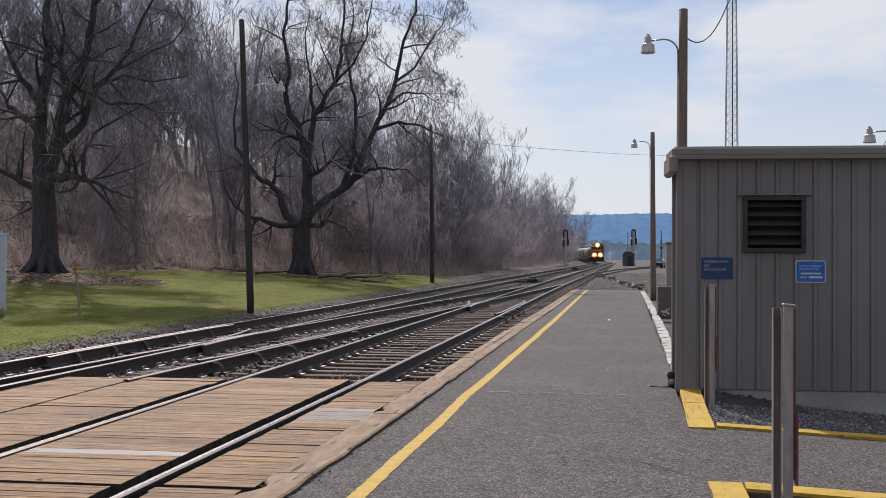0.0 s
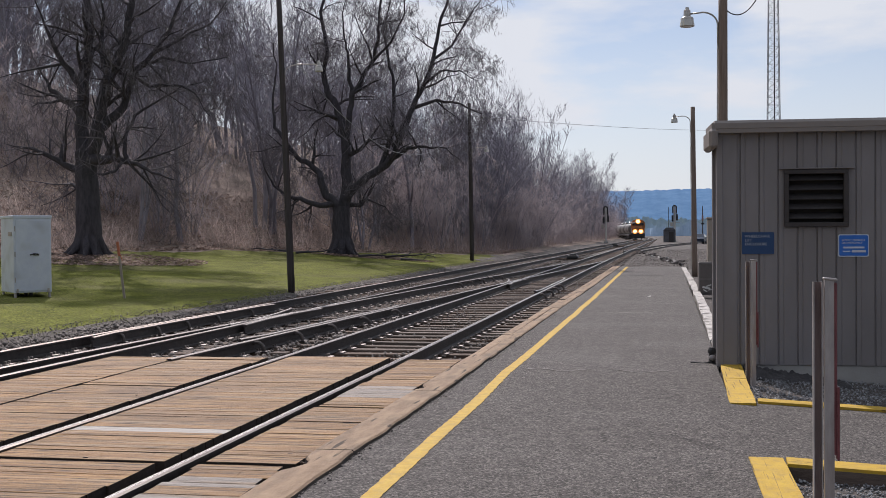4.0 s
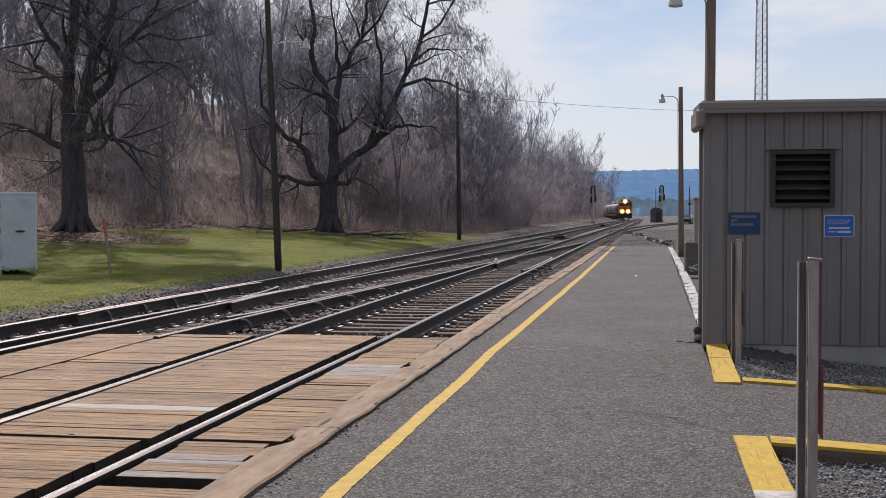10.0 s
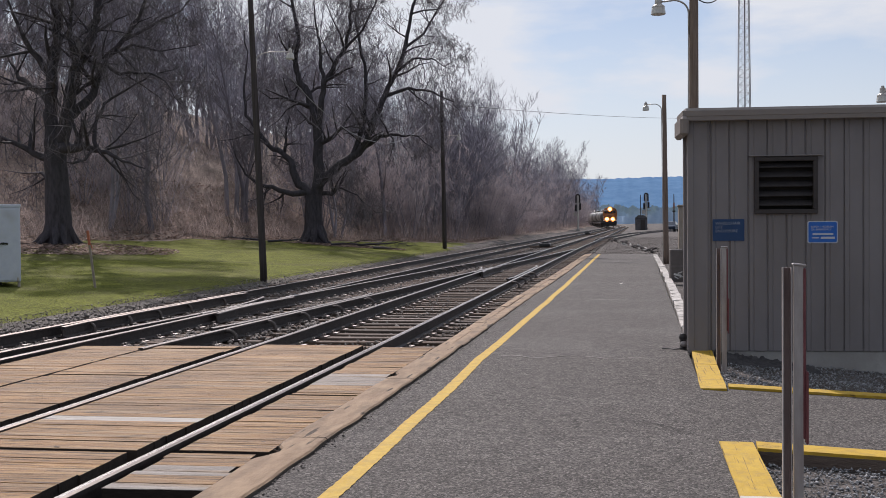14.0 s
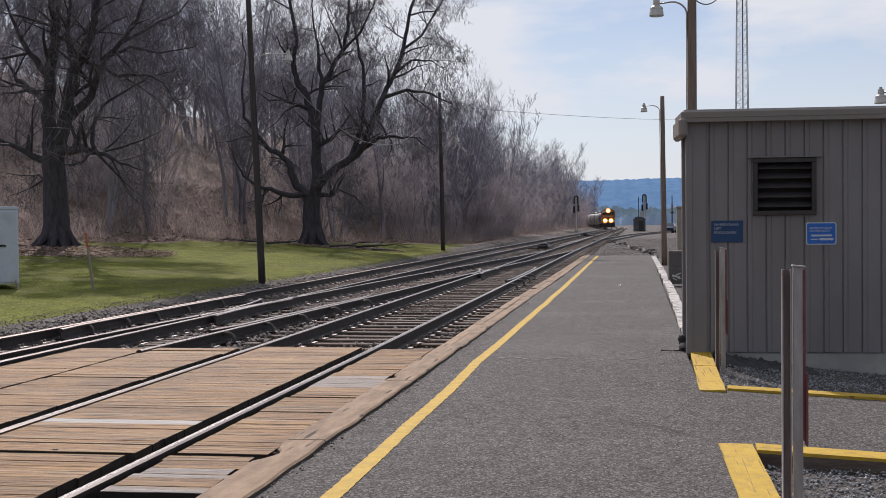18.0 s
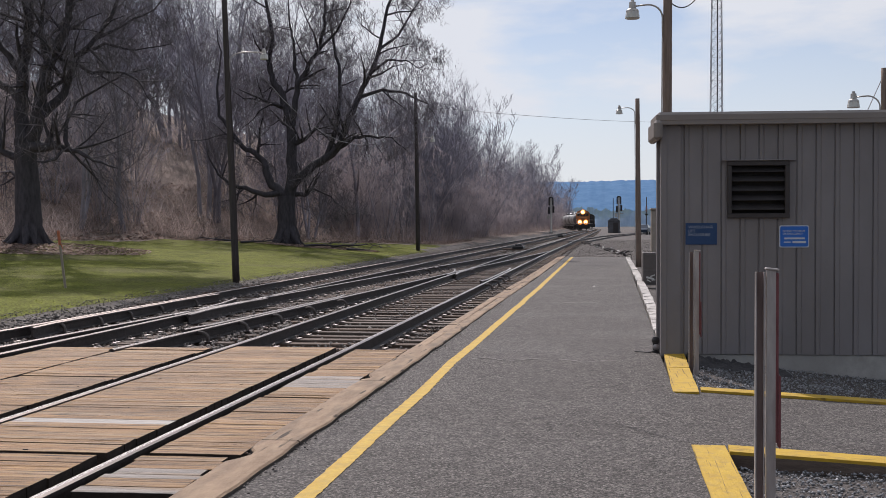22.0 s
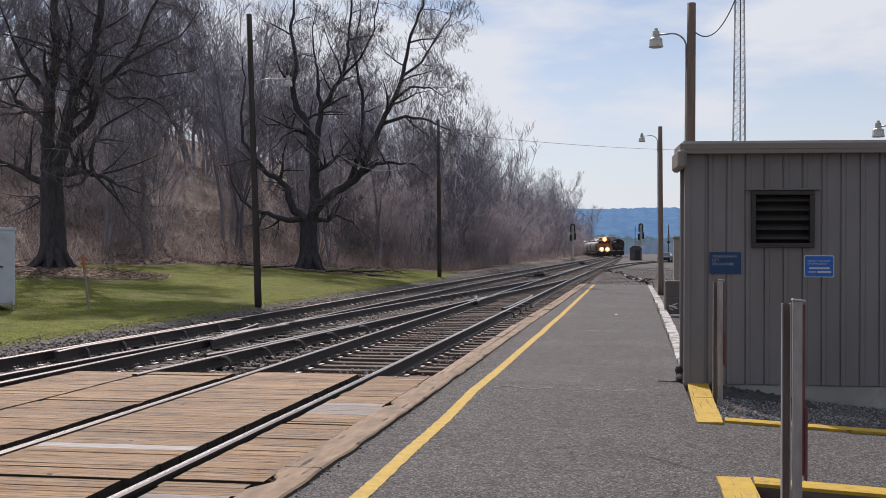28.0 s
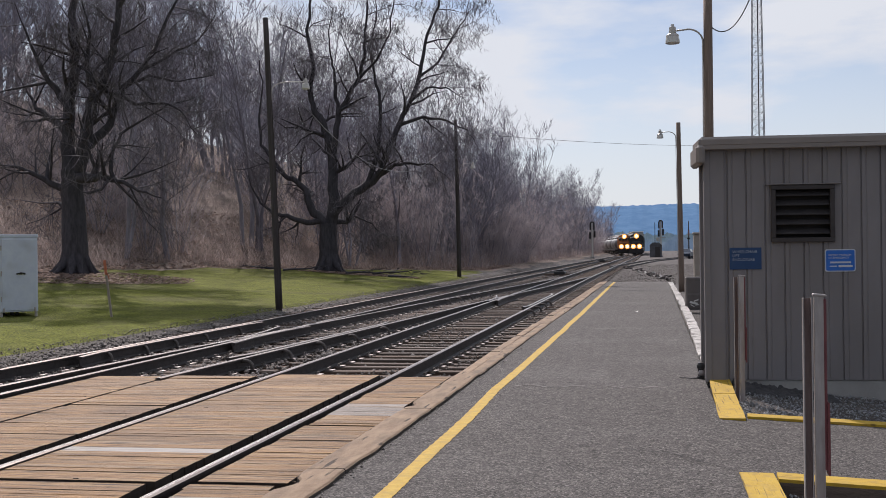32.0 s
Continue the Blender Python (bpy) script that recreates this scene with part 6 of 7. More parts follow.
# the broad tree with the great right-hand limb (plan across and up, 33 to the metre)
w2 = Wood(12)
w2.fat = 1.25
limbs_of(w2, [(0.0, 0.80, 0.46, [(580, 500), (578, 478), (577, 440), (578, 400)])], 33.3, (580, 490), None, sides=12)
limbs_of(w2, [
    (0.6, 0.56, 0.20, [(577, 408), (589, 370), (587, 320), (585, 275), (576, 240), (565, 210), (550, 188), (542, 160), (550, 110), (538, 40), (545, -30), (530, -120)]),
    (-0.8, 0.46, 0.16, [(586, 278), (592, 240), (600, 200), (610, 182), (630, 155), (645, 132), (653, 100), (655, 70), (662, 20), (655, -50), (680, -140)]),
    (-1.4, 0.54, 0.16, [(582, 392), (602, 366), (645, 338), (675, 320), (688, 295), (700, 260), (720, 225), (740, 185), (757, 145), (765, 110), (775, 70), (795, 20), (800, -40), (830, -110)]),
    (0.9, 0.42, 0.14, [(568, 402), (550, 380), (540, 355), (535, 340), (515, 322), (490, 310), (465, 275), (445, 250), (440, 200), (445, 150), (440, 90)]),
], 33.3, (580, 490), (13, 9, 6, 4), 3.9, spread=0.62, lift=0.04)
limbs_of(w2, [
    (0.5, 0.26, 0.08, [(598, 200), (595, 150), (592, 120), (585, 90), (580, 50), (588, 0)]),
    (1.2, 0.30, 0.08, [(660, 332), (670, 285), (678, 230), (675, 180), (665, 130), (655, 80), (668, 20), (660, -40)]),
    (-0.9, 0.22, 0.06, [(675, 320), (710, 298), (740, 295), (780, 302), (815, 330)]),
    (-1.2, 0.30, 0.07, [(565, 408), (540, 398), (505, 388), (480, 382), (460, 360), (445, 335), (440, 310)]),
    (0.8, 0.22, 0.06, [(565, 245), (545, 232), (520, 220), (490, 218), (460, 200)]),
    (1.0, 0.26, 0.06, [(595, 405), (610, 398), (622, 388), (628, 370), (640, 352)]),
    (1.6, 0.18, 0.05, [(622, 388), (650, 400), (680, 435)]),
    (1.4, 0.24, 0.06, [(722, 225), (760, 212), (800, 218), (835, 235), (850, 262)]),
    (-1.8, 0.24, 0.06, [(740, 185), (775, 165), (812, 170), (845, 190)]),
    (0.9, 0.24, 0.06, [(760, 140), (790, 118), (815, 70), (838, 40), (850, -20)]),
    (-1.6, 0.22, 0.06, [(640, 140), (680, 110), (705, 60), (720, 0), (735, -50)]),
], 33.3, (580, 490), (9, 8, 6, 4), 3.2, spread=0.64, lift=0.03)
roots(w2)
split_tree(w2, "bare_tree", -17.4, 60.0, land(-17.4, 60) - 0.05, "broad old bare tree with dark forked trunk", BARK, BTWIG)

# the heavy tree beside the cabinet (44 to the metre)
w1 = Wood(31)
w1.fat = 1.25
limbs_of(w1, [(0.0, 0.82, 0.43, [(130, 500), (129, 475), (129, 430), (128, 370), (126, 315), (124, 290)])], 44.4, (130, 490), None, sides=12)
limbs_of(w1, [
    (0.6, 0.52, 0.24, [(119, 305), (116, 250), (115, 215), (120, 145), (127, 95), (130, 60), (124, -10), (130, -90), (115, -180), (130, -270), (120, -350)]),
    (-0.6, 0.62, 0.26, [(134, 310), (146, 275), (157, 235), (167, 190), (178, 150), (197, 122), (215, 85), (222, 60), (235, -10), (240, -100), (265, -180), (260, -260), (285, -340)]),
    (1.2, 0.36, 0.12, [(172, 245), (186, 222), (202, 205), (212, 170), (222, 135), (255, 105), (285, 60), (310, 0), (345, -70), (370, -150)]),
    (-1.2, 0.40, 0.10, [(140, 312), (165, 305), (192, 305), (222, 312), (248, 318), (282, 335), (330, 350)]),
], 44.4, (130, 490), (12, 8, 5, 3), 4.6, spread=0.62, lift=0.04, girth=0.74)
limbs_of(w1, [
    (0.9, 0.26, 0.06, [(222, 310), (217, 265), (232, 225), (280, 195), (320, 175), (370, 160)]),
    (-1.5, 0.24, 0.06, [(222, 155), (262, 170), (320, 170), (360, 190), (400, 235)]),
    (0.8, 0.28, 0.06, [(110, 208), (72, 186), (40, 165), (20, 140), (-10, 100)]),
    (-1.0, 0.28, 0.06, [(106, 332), (72, 308), (30, 285), (-20, 275)]),
    (1.0, 0.22, 0.05, [(110, 364), (82, 352), (50, 350)]),
    (1.6, 0.24, 0.06, [(225, 130), (265, 110), (320, 120), (380, 105)]),
    (-1.6, 0.26, 0.06, [(118, 160), (90, 120), (70, 60), (50, -20)]),
    (-1.2, 0.26, 0.06, [(180, 150), (172, 100), (185, 40), (180, -40)]),
    (1.8, 0.24, 0.06, [(245, 100), (300, 75), (350, 40), (380, -20)]),
], 44.4, (130, 490), (9, 7, 5, 3), 3.8, spread=0.64, lift=0.03, girth=0.74)
# unseen upper limbs with thick twigs, added to shade the grass
w1.least = 0.016
limbs_of(w1, [
    (1.0, 0.26, 0.06, [(240, -100), (290, -140), (340, -170), (400, -220)]),
    (-1.5, 0.26, 0.06, [(262, -170), (310, -200), (350, -260), (410, -290)]),
    (-2.5, 0.26, 0.06, [(355, -110), (400, -150), (450, -170), (490, -210)]),
    (2.0, 0.26, 0.06, [(122, -100), (60, -150), (20, -220), (10, -280)]),
    (-2.2, 0.26, 0.06, [(125, -180), (180, -230), (210, -300), (200, -360)]),
    (1.5, 0.26, 0.06, [(262, -180), (310, -190), (370, -220), (430, -230)]),
    (-3.0, 0.26, 0.06, [(230, -20), (280, -60), (300, -140), (340, -200)]),
], 44.4, (130, 490), (11, 8, 6, 3), 3.6, spread=0.6, lift=0.08, girth=0.74)
roots(w1)
split_tree(w1, "bare_tree", -24.4, 45.0, land(-24.4, 45) - 0.05, "massive old bare tree with dark trunk", BARK, BTWIG)


def stems(seed, count, h, r, fan, kids, lift, spread, bend, start=0.15, sides=(5, 2, 2, 2), least=0.010):
    """A tree or bush of several stems that rise from one foot."""
    w = Wood(seed, least)
    q = w.r
    for k in range(count):
        a = 6.2832 * (k + q.random() * 0.6) / count
        d = fan * q.uniform(0.3, 1.1) if count > 1 else 0.12
        hh = h * q.uniform(0.72, 1.0)
        n = 7
        sx, sy, px, py = math.cos(a) * d, math.sin(a) * d, 0.25 * math.cos(a) * (count > 1), 0.25 * math.sin(a) * (count > 1)
        pts = []
        for i in range(n):
            u = i / (n - 1)
            pts.append((px + sx * hh * (0.55 * u + 0.45 * u * u), py + sy * hh * (0.55 * u + 0.45 * u * u), hh * u))
            px += q.gauss(0, 0.016 * hh)
            py += q.gauss(0, 0.016 * hh)
        rad = [max(least, r * q.uniform(0.9, 1.1) * (1 - 0.88 * (i / (n - 1)) ** 0.8)) for i in range(n)]
        w.limb(pts, rad, sides[0])
        w.sprout(pts, rad, hh * 0.42, 0, spread, lift, kids, sides, bend, start)
    return w


# fan-crowned trees, then tangled bushes, then plainer stock for the far edge and the slope behind
variants = [stems(100, 2, 13, 0.13, 0.24, (13, 7, 5), 0.10, 0.56, 0.15, 0.16), stems(101, 1, 15, 0.17, 0.1, (20, 8, 6), 0.10, 0.58, 0.15, 0.2),
            stems(102, 3, 11, 0.09, 0.28, (10, 6, 5), 0.09, 0.56, 0.16, 0.12), stems(103, 2, 14.5, 0.15, 0.22, (14, 7, 5), 0.10, 0.56, 0.15, 0.2),
            stems(104, 3, 12.5, 0.10, 0.28, (10, 7, 5), 0.09, 0.58, 0.16, 0.1), stems(105, 4, 9, 0.07, 0.36, (8, 6, 4), 0.07, 0.60, 0.20, 0.06)]
variants += [stems(200 + k, 8, hh, rr, 0.75, (6, 5, 3), 0.0, 0.80, 0.42, 0.03, (3, 2, 2, 2), 0.011) for k, (hh, rr) in enumerate(((6.5, 0.045), (5.0, 0.035), (7.5, 0.05)))]
variants += [stems(300 + k, 3, hh, 0.10, 0.30, (10, 6, 4), 0.12, 0.52, 0.09, 0.08, (2, 2, 2, 2), 0.013) for k, hh in enumerate((12.0, 10.0, 13.0))]
arrs = [w.arrays() for w in variants]

# trees at the wood's edge, each its own thing
rnd = random.Random(4)
edge = []
for i in range(34):
    y = 56 + 190 * (i / 34.0) ** 1.25 + rnd.uniform(-2, 2)
    x = toe(y) - 0.8 - abs(rnd.gauss(0, 3.0))
    edge.append((x, y))
made = {}
for i, (x, y) in enumerate(edge):
    k = i % 5
    m = pose(x, y, land(x, y) - 0.1, rnd.uniform(-4, 4), rnd.uniform(-4, 4) + 2, rnd.uniform(0, 360))
    if k not in made:
        made[k] = split_tree(variants[k], "bare_tree", x, y, land(x, y) - 0.1, "many-branched bare grey-brown tree at the wood's edge", WBARK, TWIG, "trees at the wood's edge")
        made[k].matrix_world = m
    else:
        copy_thing(made[k], m)

# fallen branches on the grass under the broad tree
for k, (x, y, a) in enumerate(((-15.8, 57.5, 20), (-14.6, 58.5, -8), (-13.4, 57.0, 12), (-20.0, 58.5, 170), (-18.9, 56.5, 40), (-26.0, 43.0, 60))):
    w = Wood(400 + k, 0.012)
    w.grow((0, 0, 0.06), (math.cos(radians(a)), math.sin(radians(a)), 0.02), 2.6, 0.07, 0, 0.5, 0.0, (6, 4), (5, 3, 3, 3), 0.10, 0.2)
    v, f, th = w.arrays()
    v[:, 2] = np.clip(v[:, 2], 0.01, 0.30)
    t = thing("fallen_branch", x, y, land(x, y), "dry fallen branch lying on the grass", "branch", "fallen branches")
    part("branch", raw_mesh("branch", v, f, [BARK]), None, t)

# the wood on the slope, joined
VV, FF, TT = [], [], []
o = 0
rs = np.random.RandomState(9)
spots = []
for i in range(38):
    y = 64 + 70 * rs.rand()
    spots.append((toe(y) - 3 - 24 * rs.rand() ** 1.2, y, rs.randint(0, 6)))
for i in range(62):
    spots.append((-31 - 40 * rs.rand(), 68 + 38 * rs.rand(), 12 + rs.randint(0, 3)))
for i in range(150):
    y = 92 + 285 * rs.rand() ** 1.25
    spots.append((toe(y) - 0.8 - 12 * rs.rand() ** 1.3, y, 9 + rs.randint(0, 3)))
for i in range(76):
    y = 66 + 200 * rs.rand() ** 1.3
    spots.append((toe(y) - 18 - 46 * rs.rand(), y, 12 + rs.randint(0, 3)))
# tangled bushes along the foot and up the slope
for i in range(135):
    y = 76 + 290 * rs.rand() ** 1.35
    spots.append((toe(y) + 0.2 - 7 * rs.rand() ** 1.3, y, 6 + rs.randint(0, 3)))
for i in range(44):
    y = 57 + 28 * rs.rand()
    spots.append((toe(y) - 4 - 30 * rs.rand(), y, 6 + rs.randint(0, 3)))
for x, y, k in spots:
    tall = 1.42 if k > 11 else 1.0
    k = k - 3 if k > 11 else k
    v, f, th = arrs[k]
    a = rs.rand() * 6.28
    s = (0.75 + 0.45 * rs.rand()) * tall
    c, sn = math.cos(a) * s, math.sin(a) * s
    q = np.stack([v[:, 0] * c - v[:, 1] * sn + x, v[:, 0] * sn + v[:, 1] * c + y, v[:, 2] * s + land(x, y) - 0.15], 1)
    VV.append(q)
    FF.append(f + o)
    TT.append(np.where(th, 1, 2 if 6 <= k < 9 else 0))
    o += len(v)
TT = np.concatenate(TT)
ob = new("woods", raw_mesh("woods", np.concatenate(VV), np.concatenate(FF), [TWIG, WBARK, THICKET], TT.astype(np.int32)))
tagged(ob, "dense leafless grey-brown woods on the slope", "woods", kind="stuff")

# undergrowth along the wood's foot: bowed dry stems
def brush(name, label, count, place, hmin, hmax, material, seed, width=0.012):
    r = np.random.RandomState(seed)
    P = place(r, count)
    n = len(P)
    h = hmin + (hmax - hmin) * r.rand(n) ** 1.6
    a = r.rand(n) * 6.28
    lean = 0.4 + 1.5 * r.rand(n)
    d = np.stack([np.cos(a), np.sin(a), 0 * a], 1)
    side = np.stack([-np.sin(a + 1), np.cos(a + 1), 0 * a], 1) * width * (0.5 + r.rand(n, 1))
    p1 = P + d * (lean * h * 0.3)[:, None] + np.stack([0 * h, 0 * h, h * 0.62], 1)
    p2 = P + d * (lean * h * 0.9)[:, None] + np.stack([0 * h, 0 * h, h * (1 - 0.34 * lean)], 1)
    v = np.stack([P - side, P + side, p1 - side * 0.7, p1 + side * 0.7, p2], 1)
    f = np.array([(0, 1, 3), (0, 3, 2), (2, 3, 4)])[None] + (np.arange(n) * 5)[:, None, None]
    return tagged(new(name, raw_mesh(name, v.reshape(-1, 3), f.reshape(-1, 3), [material])), label, name.replace("_", " "), kind="stuff")


def edge_place(r, n):
    y = 46 + 260 * r.rand(n) ** 1.7
    d = 9 * r.rand(n) ** 1.2 + 0.3 - 2.0 * np.clip((y - 66) / 8, 0, 1) * r.rand(n)
    x = np.array([toe(b) for b in y]) - d
    clump = np.array([noise.noise((a * 0.35, b * 0.35, 11)) for a, b in zip(x, y)])
    keep = clump > -0.25
    x, y = x[keep], y[keep]
    return np.array([(a, b, land(a, b)) for a, b in zip(x, y)])


def slope_place(r, n):
    y = 46 + 60 * r.rand(n)
    x = np.array([toe(b) for b in y]) - 30 * r.rand(n)
    return np.array([(a, b, land(a, b)) for a, b in zip(x, y)])


brush("undergrowth", "tangled dry reddish-brown brush at the wood's foot", 32000, edge_place, 0.2, 2.0, BRUSH, 3, 0.007)
brush("undergrowth", "sparse dry brown saplings on the wooded slope", 11000, slope_place, 0.3, 1.9, BRUSH, 4, 0.010)


def flat_bits(name, label, count, place, size, material, seed):
    """Leaves lying on the ground."""
    r = np.random.RandomState(seed)
    P = place(r, count)
    n = len(P)
    a = r.rand(n) * 6.28
    s = size * (0.5 + r.rand(n, 1))
    u = np.stack([np.cos(a), np.sin(a), 0.4 * (r.rand(n) - 0.5)], 1) * s
    v2 = np.stack([-np.sin(a), np.cos(a), 0.8 * (r.rand(n) - 0.3)], 1) * s * 0.6
    c = P + np.array([0, 0, 0.03])
    v = np.stack([c - u, c + v2, c + u, c - v2], 1)
    f = np.array([(0, 1, 2, 3)])[None] + (np.arange(n) * 4)[:, None, None]
    return tagged(new(name, raw_mesh(name, v.reshape(-1, 3), f.reshape(-1, 4), [material])), label, "leaves", kind="stuff")


def leaf_place(r, n):
    y = 42 + 55 * r.rand(n)
    x = np.array([toe(b) for b in y]) + 1.6 - 14 * r.rand(n) ** 1.3
    return np.array([(a, b, land(a, b)) for a, b in zip(x, y)])


flat_bits("dead_leaves", "fallen brown leaves under the trees", 26000, leaf_place, 0.09, LEAF, 6)


def foot_place(r, n):
    a, q = r.rand(n) * 6.28, r.rand(n) ** 0.6
    x, y = -22.6 + 4.6 * q * np.cos(a), 42.0 + 4.2 * q * np.sin(a)
    n2 = n // 3
    x[:n2], y[:n2] = -15.4 + 3.4 * q[:n2] * np.cos(a[:n2]), 58.6 + 1.6 * q[:n2] * np.sin(a[:n2])
    return np.array([(i, j, land(i, j)) for i, j in zip(x, y)])


flat_bits("dead_leaves", "pale fallen leaves gathered round the old trees' feet", 9000, foot_place, 0.07, LEAF, 16)


def lawn_place(r, n):
    y = 14 + 55 * r.rand(n) ** 1.3
    x = -10.3 - (np.array([max(1.0, -10.3 - toe(b) - 3.5) for b in y])) * r.rand(n) ** 1.5
    return np.array([(a, b, land(a, b) - 0.01) for a, b in zip(x, y)])


brush("grass", "short green grass on the bank beside the ballast", 42000, lawn_place, 0.02, 0.045, BLADE, 8, 0.006)
# far tree belts on the plain beyond the signals
for k, (y, h, lo) in enumerate(((560, 5.5, 3.0), (700, 9.0, 5.0), (880, 15.0, 9.0))):
    g = Geo()
    n = 900
    base, top = [], []
    for i in range(n + 1):
        x = -260 + 640 * i / n
        z = lo + (h - lo) * (0.5 + noise.noise((x * 0.02, k, 0))) + 0.35 * h * noise.noise((x * 0.11, k, 4)) + 0.16 * h * noise.noise((x * 0.6, k, 9))
        base.append((x, y - 3, -1.0))
        top.append((x, y + 4 * noise.noise((x * 0.2, 3, k)), max(0.6, z)))
    g.add(base + top, [(i, i + 1, n + 2 + i, n + 1 + i) for i in range(n)])
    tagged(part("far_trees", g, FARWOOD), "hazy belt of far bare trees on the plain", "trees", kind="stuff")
# ---- trains ----


def locomotive(x, y, rz, paint, label, lit=True):
    """A road locomotive seen nose on, its front towards -y."""
    t = thing("locomotive", x, y, 0.0, label, "locomotive", "locomotives", rz)
    g = Geo()
    box(g, 0, 9, 1.15, 2.9, 20.5, 0.5, 0.05)
    part("underframe", g, BLACKP, t)
    g = Geo()
    box(g, 0, 0.2, 2.05, 1.9, 2.6, 1.5, 0.18)
    part("nose", g, paint, t)
    g = Geo()
    prof = [(-1.5, 1.4), (-1.5, 3.6), (-1.15, 4.1), (-0.6, 4.3), (0.6, 4.3), (1.15, 4.1), (1.5, 3.6), (1.5, 1.4)]
    n = len(prof)
    g.add([(px, py, pz) for py in (1.3, 4.0) for px, pz in prof], [tuple(range(n))[::-1], tuple(range(n, 2 * n))] + [(i, (i + 1) % n, n + (i + 1) % n, n + i) for i in range(n)])
    cab = part("cab", g, paint, t)
    for px in (-0.95, -0.32, 0.32, 0.95):
        g = Geo()
        box(g, px, 1.285, 3.35, 0.55, 0.03, 0.6, 0.01)
        part("windshield", g, GLASS, cab)
    g = Geo()
    box(g, -0.75, 1.28, 3.72, 1.2, 0.03, 0.24, 0.01, turn=Matrix.Rotation(radians(-12), 3, "Y"))
    part("number_board", g, STRIPE, cab, "pale slanted number board")
    g = Geo()
    box(g, 0, 11.5, 2.9, 1.9, 15.0, 2.8, 0.2)
    part("hood", g, paint, t)
    g = Geo()
    box(g, 0, -1.2, 0.75, 2.9, 0.25, 0.75, 0.05)
    part("pilot", g, BLACKP, t)
    g = Geo()
    box(g, 0, -1.35, 1.5, 2.9, 0.06, 0.12)
    part("stripe", g, STRIPE, t)
    for s in (-1, 1):
        g = Geo()
        tube(g, [(s * 1.35, -1.3, 1.4), (s * 1.35, -1.3, 2.4), (s * 1.35, 1.2, 2.4)], 0.03, 6)
        part("handrail", g, STRIPE, t)
    for py in (2.5, 15.5):
        g = Geo()
        for q in (-1.7, 0, 1.7):
            for s in (-1, 1):
                lathe(g, [(0, -0.07), (0.5, -0.07), (0.5, 0.07), (0, 0.07)], s * 0.76, py + q, 0.5, 16, axis="x")
        box(g, 0, py, 0.6, 2.3, 4.6, 0.5, 0.05)
        part("truck", g, BLACKP, t)
    lamps, halo_rings = [], []
    for px, pz in ((-0.62, 1.78), (0.62, 1.78), (0.0, 3.95)):
        g = Geo()
        lathe(g, [(0.0, 0.0), (0.40, 0.0), (0.40, 0.3), (0.36, 0.3), (0.36, 0.05), (0.0, 0.05)], 0, 0, 0, 16, axis="y")
        h = part("lamp_housing", g, BLACKP, t)
        h.matrix_local = pose(px, -1.15 if pz < 3 else 1.2, pz)
        g = Geo()
        n = 16
        g.add([(0.33 * math.cos(6.2832 * i / n), -0.02, 0.33 * math.sin(6.2832 * i / n)) for i in range(n)] + [(0.33 * math.cos(6.2832 * i / n), 0.02, 0.33 * math.sin(6.2832 * i / n)) for i in range(n)],
              [tuple(range(n))[::-1], tuple(range(n, 2 * n))] + [(i, (i + 1) % n, n + (i + 1) % n, n + i) for i in range(n)])
        g.m = [0] + [1] * (len(g.f) - 1)
        lens = part("headlight", g, [HEADLAMP if lit else GLASS, BLACKP], h, "glowing warm headlight" if lit else "")
        lens.matrix_local = pose(0, -0.2, 0)
        # added ring round the lens: glows as the lamp's halo, plain when unlit
        g = Geo()
        n = 18
        g.add([(r_ * math.cos(6.2832 * i / n), y_, r_ * math.sin(6.2832 * i / n)) for r_, y_ in ((0.33, 0.012), (0.52, -0.06)) for i in range(n)], [(i, (i + 1) % n, n + (i + 1) % n, n + i) for i in range(n)])
        g.add([(r_ * math.cos(6.2832 * i / n), y_, r_ * math.sin(6.2832 * i / n)) for r_, y_ in ((0.31, 0.03), (0.53, -0.045)) for i in range(n)], [(i, n + i, n + (i + 1) % n, (i + 1) % n) for i in range(n)], 1)
        halo_ring = part("reflector", g, [HALO if lit else LAMPM, BLACKP], h, "warm glowing reflector bowl" if lit else "")
        halo_ring.matrix_local = pose(0, -0.2, 0)
        halo_rings.append(halo_ring)
        lamps.append(lens)
    return t, lamps + halo_rings


def tank_car(label):
    t = thing("tank_car", 0, 0, 0, label, "tank car", "tank cars")
    g = Geo()
    lathe(g, [(0.0, -6.6), (0.9, -6.5), (1.2, -6.1), (1.34, -5.6), (1.34, 5.6), (1.2, 6.1), (0.9, 6.5), (0.0, 6.6)], 0, 0, 2.45, 20, axis="y")
    part("tank", g, TANK, t, smooth=True)
    g = Geo()
    lathe(g, [(0.45, 0), (0.45, 0.4), (0.3, 0.5), (0, 0.5)], 0, 0, 3.72, 12)
    part("dome", g, TANK, t)
    g = Geo()
    box(g, 0, 0, 0.95, 2.4, 14.2, 0.3, 0.03)
    part("frame", g, BLACKP, t)
    for py in (-5.9, -4.1, 4.1, 5.9):
        g = Geo()
        for s in (-1, 1):
            lathe(g, [(0, -0.07), (0.45, -0.07), (0.45, 0.07), (0, 0.07)], s * 0.76, py, 0.45, 14, axis="x")
        tube(g, [(-0.76, py, 0.45), (0.76, py, 0.45)], 0.08, 6)
        part("wheelset", g, BLACKP, t)
    return t


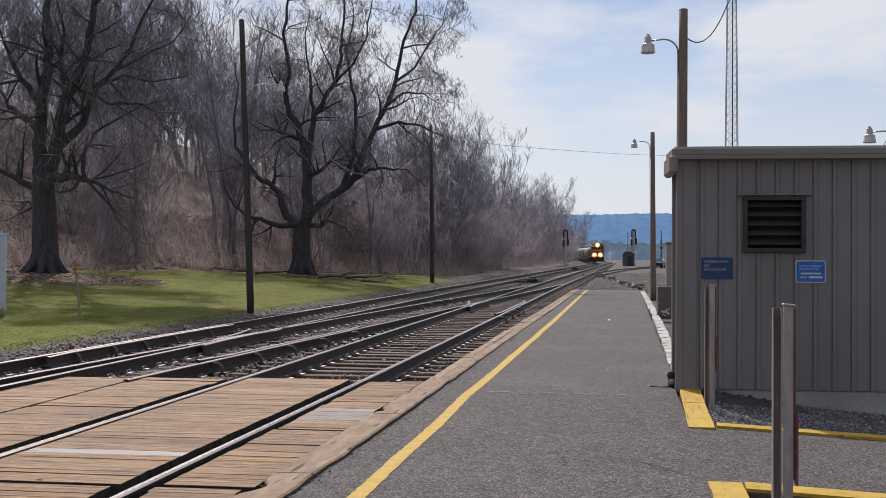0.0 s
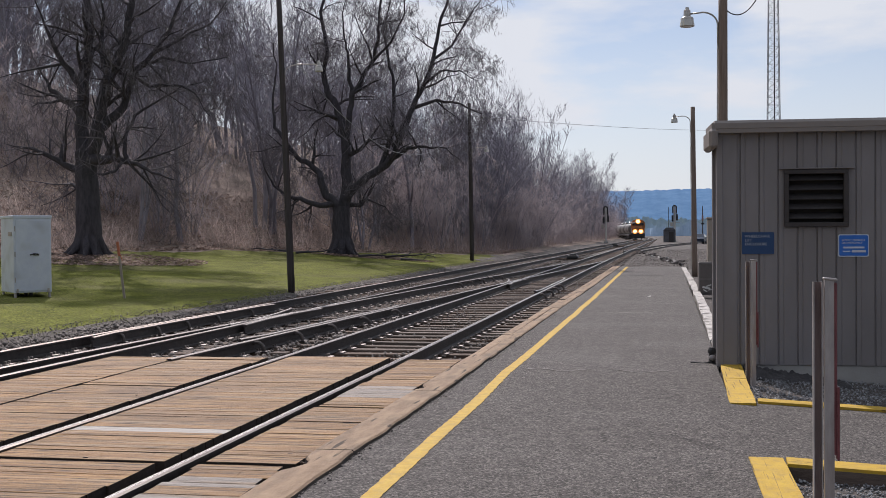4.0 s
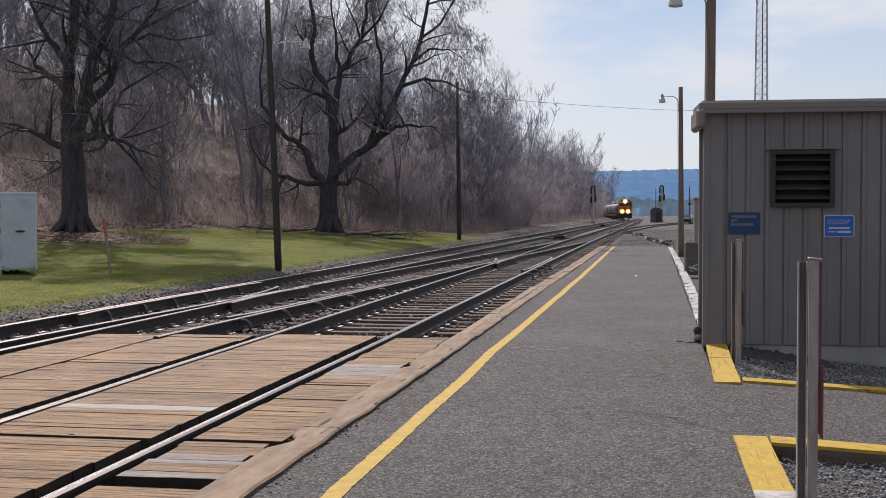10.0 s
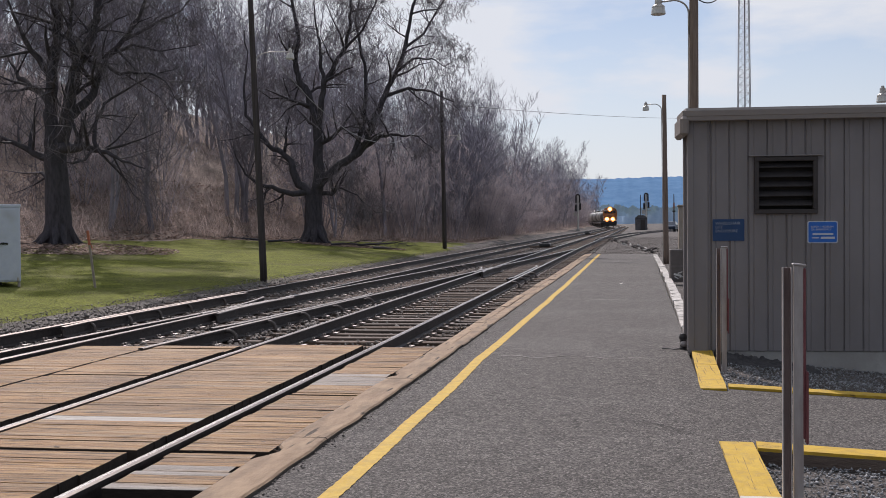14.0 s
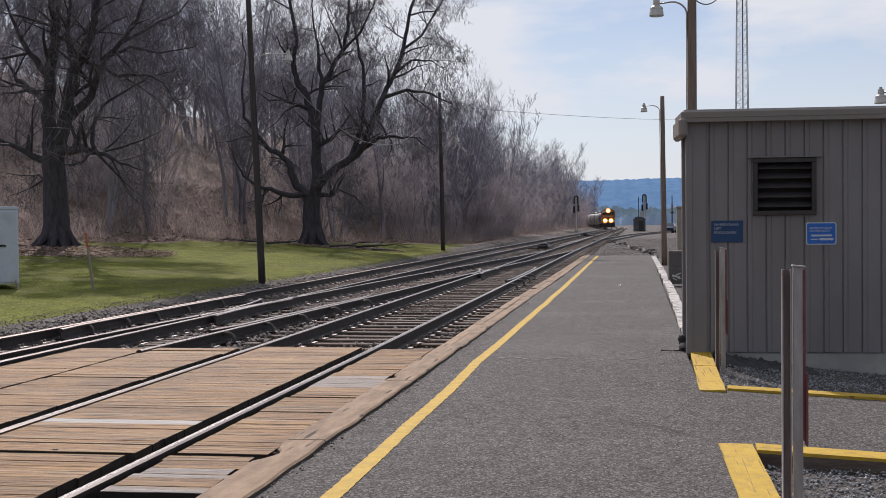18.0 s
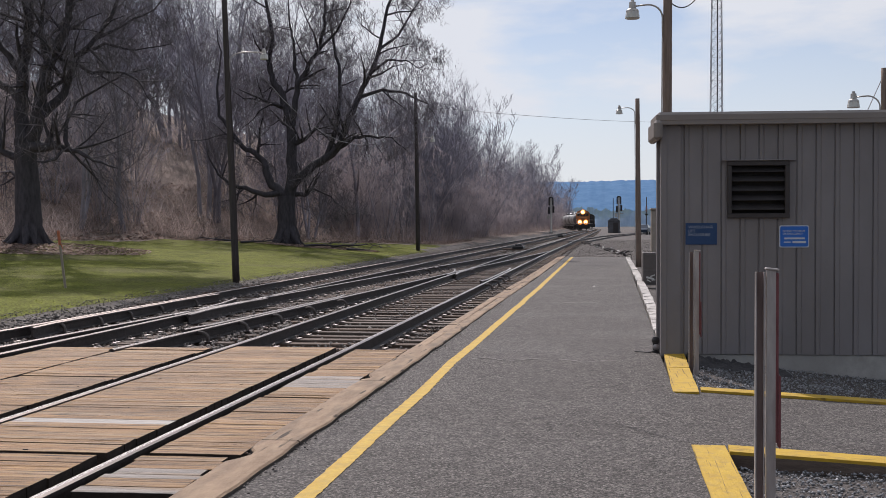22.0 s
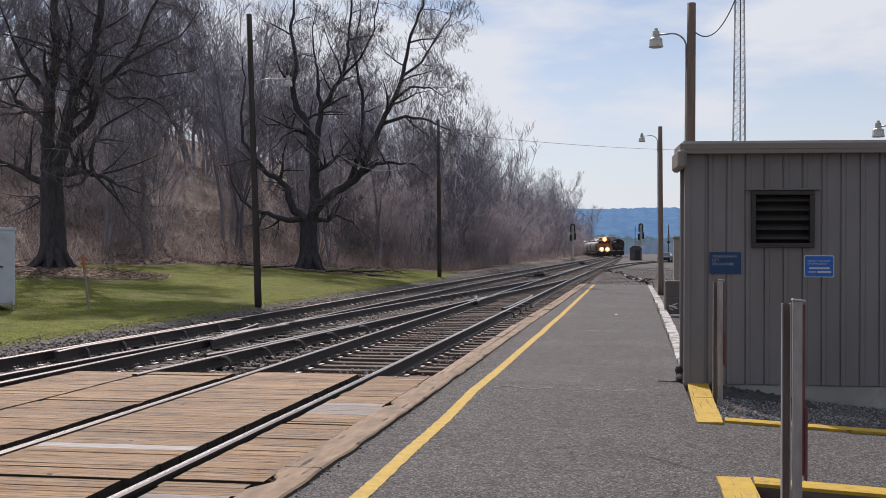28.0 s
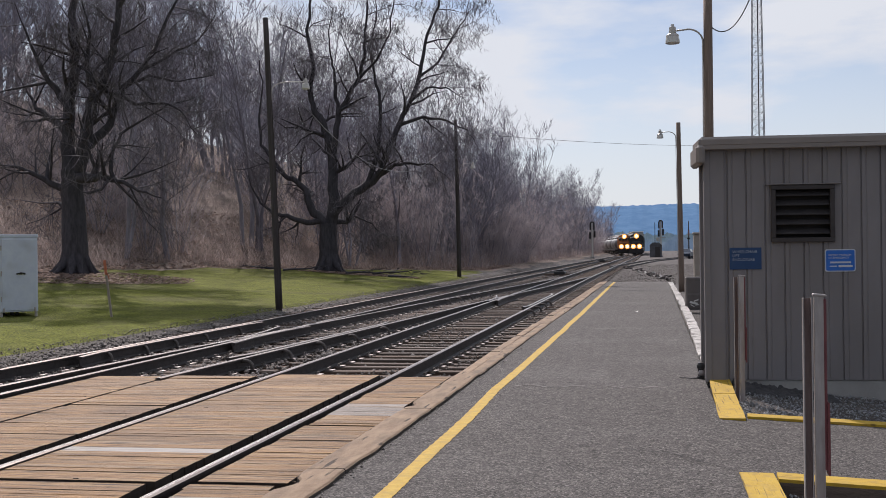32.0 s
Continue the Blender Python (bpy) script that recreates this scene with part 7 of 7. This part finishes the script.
def rack_car(label):
    t = thing("autorack_car", 0, 0, 0, label, "rail car", "autorack cars")
    g = Geo()
    prof = [(-1.5, 1.0), (-1.5, 5.1), (-1.2, 5.6), (1.2, 5.6), (1.5, 5.1), (1.5, 1.0)]
    n = len(prof)
    g.add([(px, py, pz) for py in (-13, 13) for px, pz in prof], [tuple(range(n))[::-1], tuple(range(n, 2 * n))] + [(i, (i + 1) % n, n + (i + 1) % n, n + i) for i in range(n)])
    part("body", g, RACK, t)
    # the sun's glint along the roof is put into its white colour
    g = Geo()
    box(g, 0, 0, 5.72, 2.9, 26.2, 0.25, 0.08)
    part("roof", g, STRIPE, t, "bright white roof")
    g = Geo()
    for q in range(-6, 7):
        for s in (-1, 1):
            box(g, s * 1.52, q * 2.0, 3.0, 0.06, 0.12, 3.9)
    part("side_posts", g, STEEL, t)["kind"] = "stuff"
    g = Geo()
    box(g, 0, 0, 0.85, 2.5, 27.0, 0.4, 0.03)
    part("frame", g, BLACKP, t)
    for py in (-10.9, -9.1, 9.1, 10.9):
        g = Geo()
        for s in (-1, 1):
            lathe(g, [(0, -0.07), (0.42, -0.07), (0.42, 0.07), (0, 0.07)], s * 0.76, py, 0.42, 12, axis="x")
        tube(g, [(-0.76, py, 0.42), (0.76, py, 0.42)], 0.08, 6)
        part("wheelset", g, BLACKP, t)
    return t


def along(left, right, s):
    """A place and heading where the track's centre line is at y = s."""
    a = (interp(left, s) + interp(right, s)) / 2
    b = (interp(left, s + 6) + interp(right, s + 6)) / 2
    c = (interp(left, s - 6) + interp(right, s - 6)) / 2
    return (a * 2 + b + c) / 4, math.degrees(math.atan2(-(b - c), 12.0))


x, rz = along(MAIN_L, MAIN_R, 246)
loco_1, _lamps = locomotive(x + 0.35, 246, 1.0, LOCOGLOW, "grimy orange-brown freight locomotive with three lit headlights")
first = tank_car("grimy dark grey tank car behind the locomotive")
for k in range(8):
    s = 246 + 33 + 15.0 * k
    x, rz = along(MAIN_L, MAIN_R, s)
    m = pose(x, s, 0, 0, 0, rz)
    if k == 0:
        first.matrix_world = m
    else:
        copy_thing(first, m)

loco_2, lamps_2 = locomotive(-3.0, 240, 0, BLACKP, "black freight locomotive coming round the curve")
trailing = [locomotive(-3.0, 262 + 21.5 * k, 0, BLACKP, "black trailing freight locomotive with its lamps dark", False)[0] for k in range(2)]
racks = [rack_car("pale silver autorack car rolling behind the locomotive")]
for k in range(5):
    racks.append(copy_thing(racks[0], pose(0, 0, 0)))


def motions():
    """The second train rolls in round the curve; near the end its glowing discs turn forward, standing for lamps
    switched on.
    """
    SPEED = 11.0
    times = [0, 4, 8, 12, 14, 16, 18, 20, 21, 22, 23, 24, 25, 26, 27, 28, 29, 30, 31, 32]

    def at(s):
        x, rz = along(NEAR_L, NEAR_R, s)
        return pose(x, s, 0, 0, 0, rz)

    walk(loco_2, [(t, at(240 + SPEED * (32 - t))) for t in times])
    for k, car in enumerate(racks):
        walk(car, [(t, at(240 + SPEED * (32 - t) + 79 + 27.5 * k)) for t in times])
    for k, unit in enumerate(trailing):
        walk(unit, [(t, at(240 + SPEED * (32 - t) + 21.5 * (k + 1))) for t in times])
    for lens, on in zip(lamps_2, (31.25, 31.25, 30.7) * 2):
        walk(lens, [(0, pose(0, -0.2, 0, 0, 0, 170)), (on - 0.15, pose(0, -0.2, 0, 0, 0, 170)), (on - 0.1, pose(0, -0.2, 0, 0, 0, 113)), (on - 0.05, pose(0, -0.2, 0, 0, 0, 56)), (on, pose(0, -0.2, 0)), (32, pose(0, -0.2, 0))])


motions()
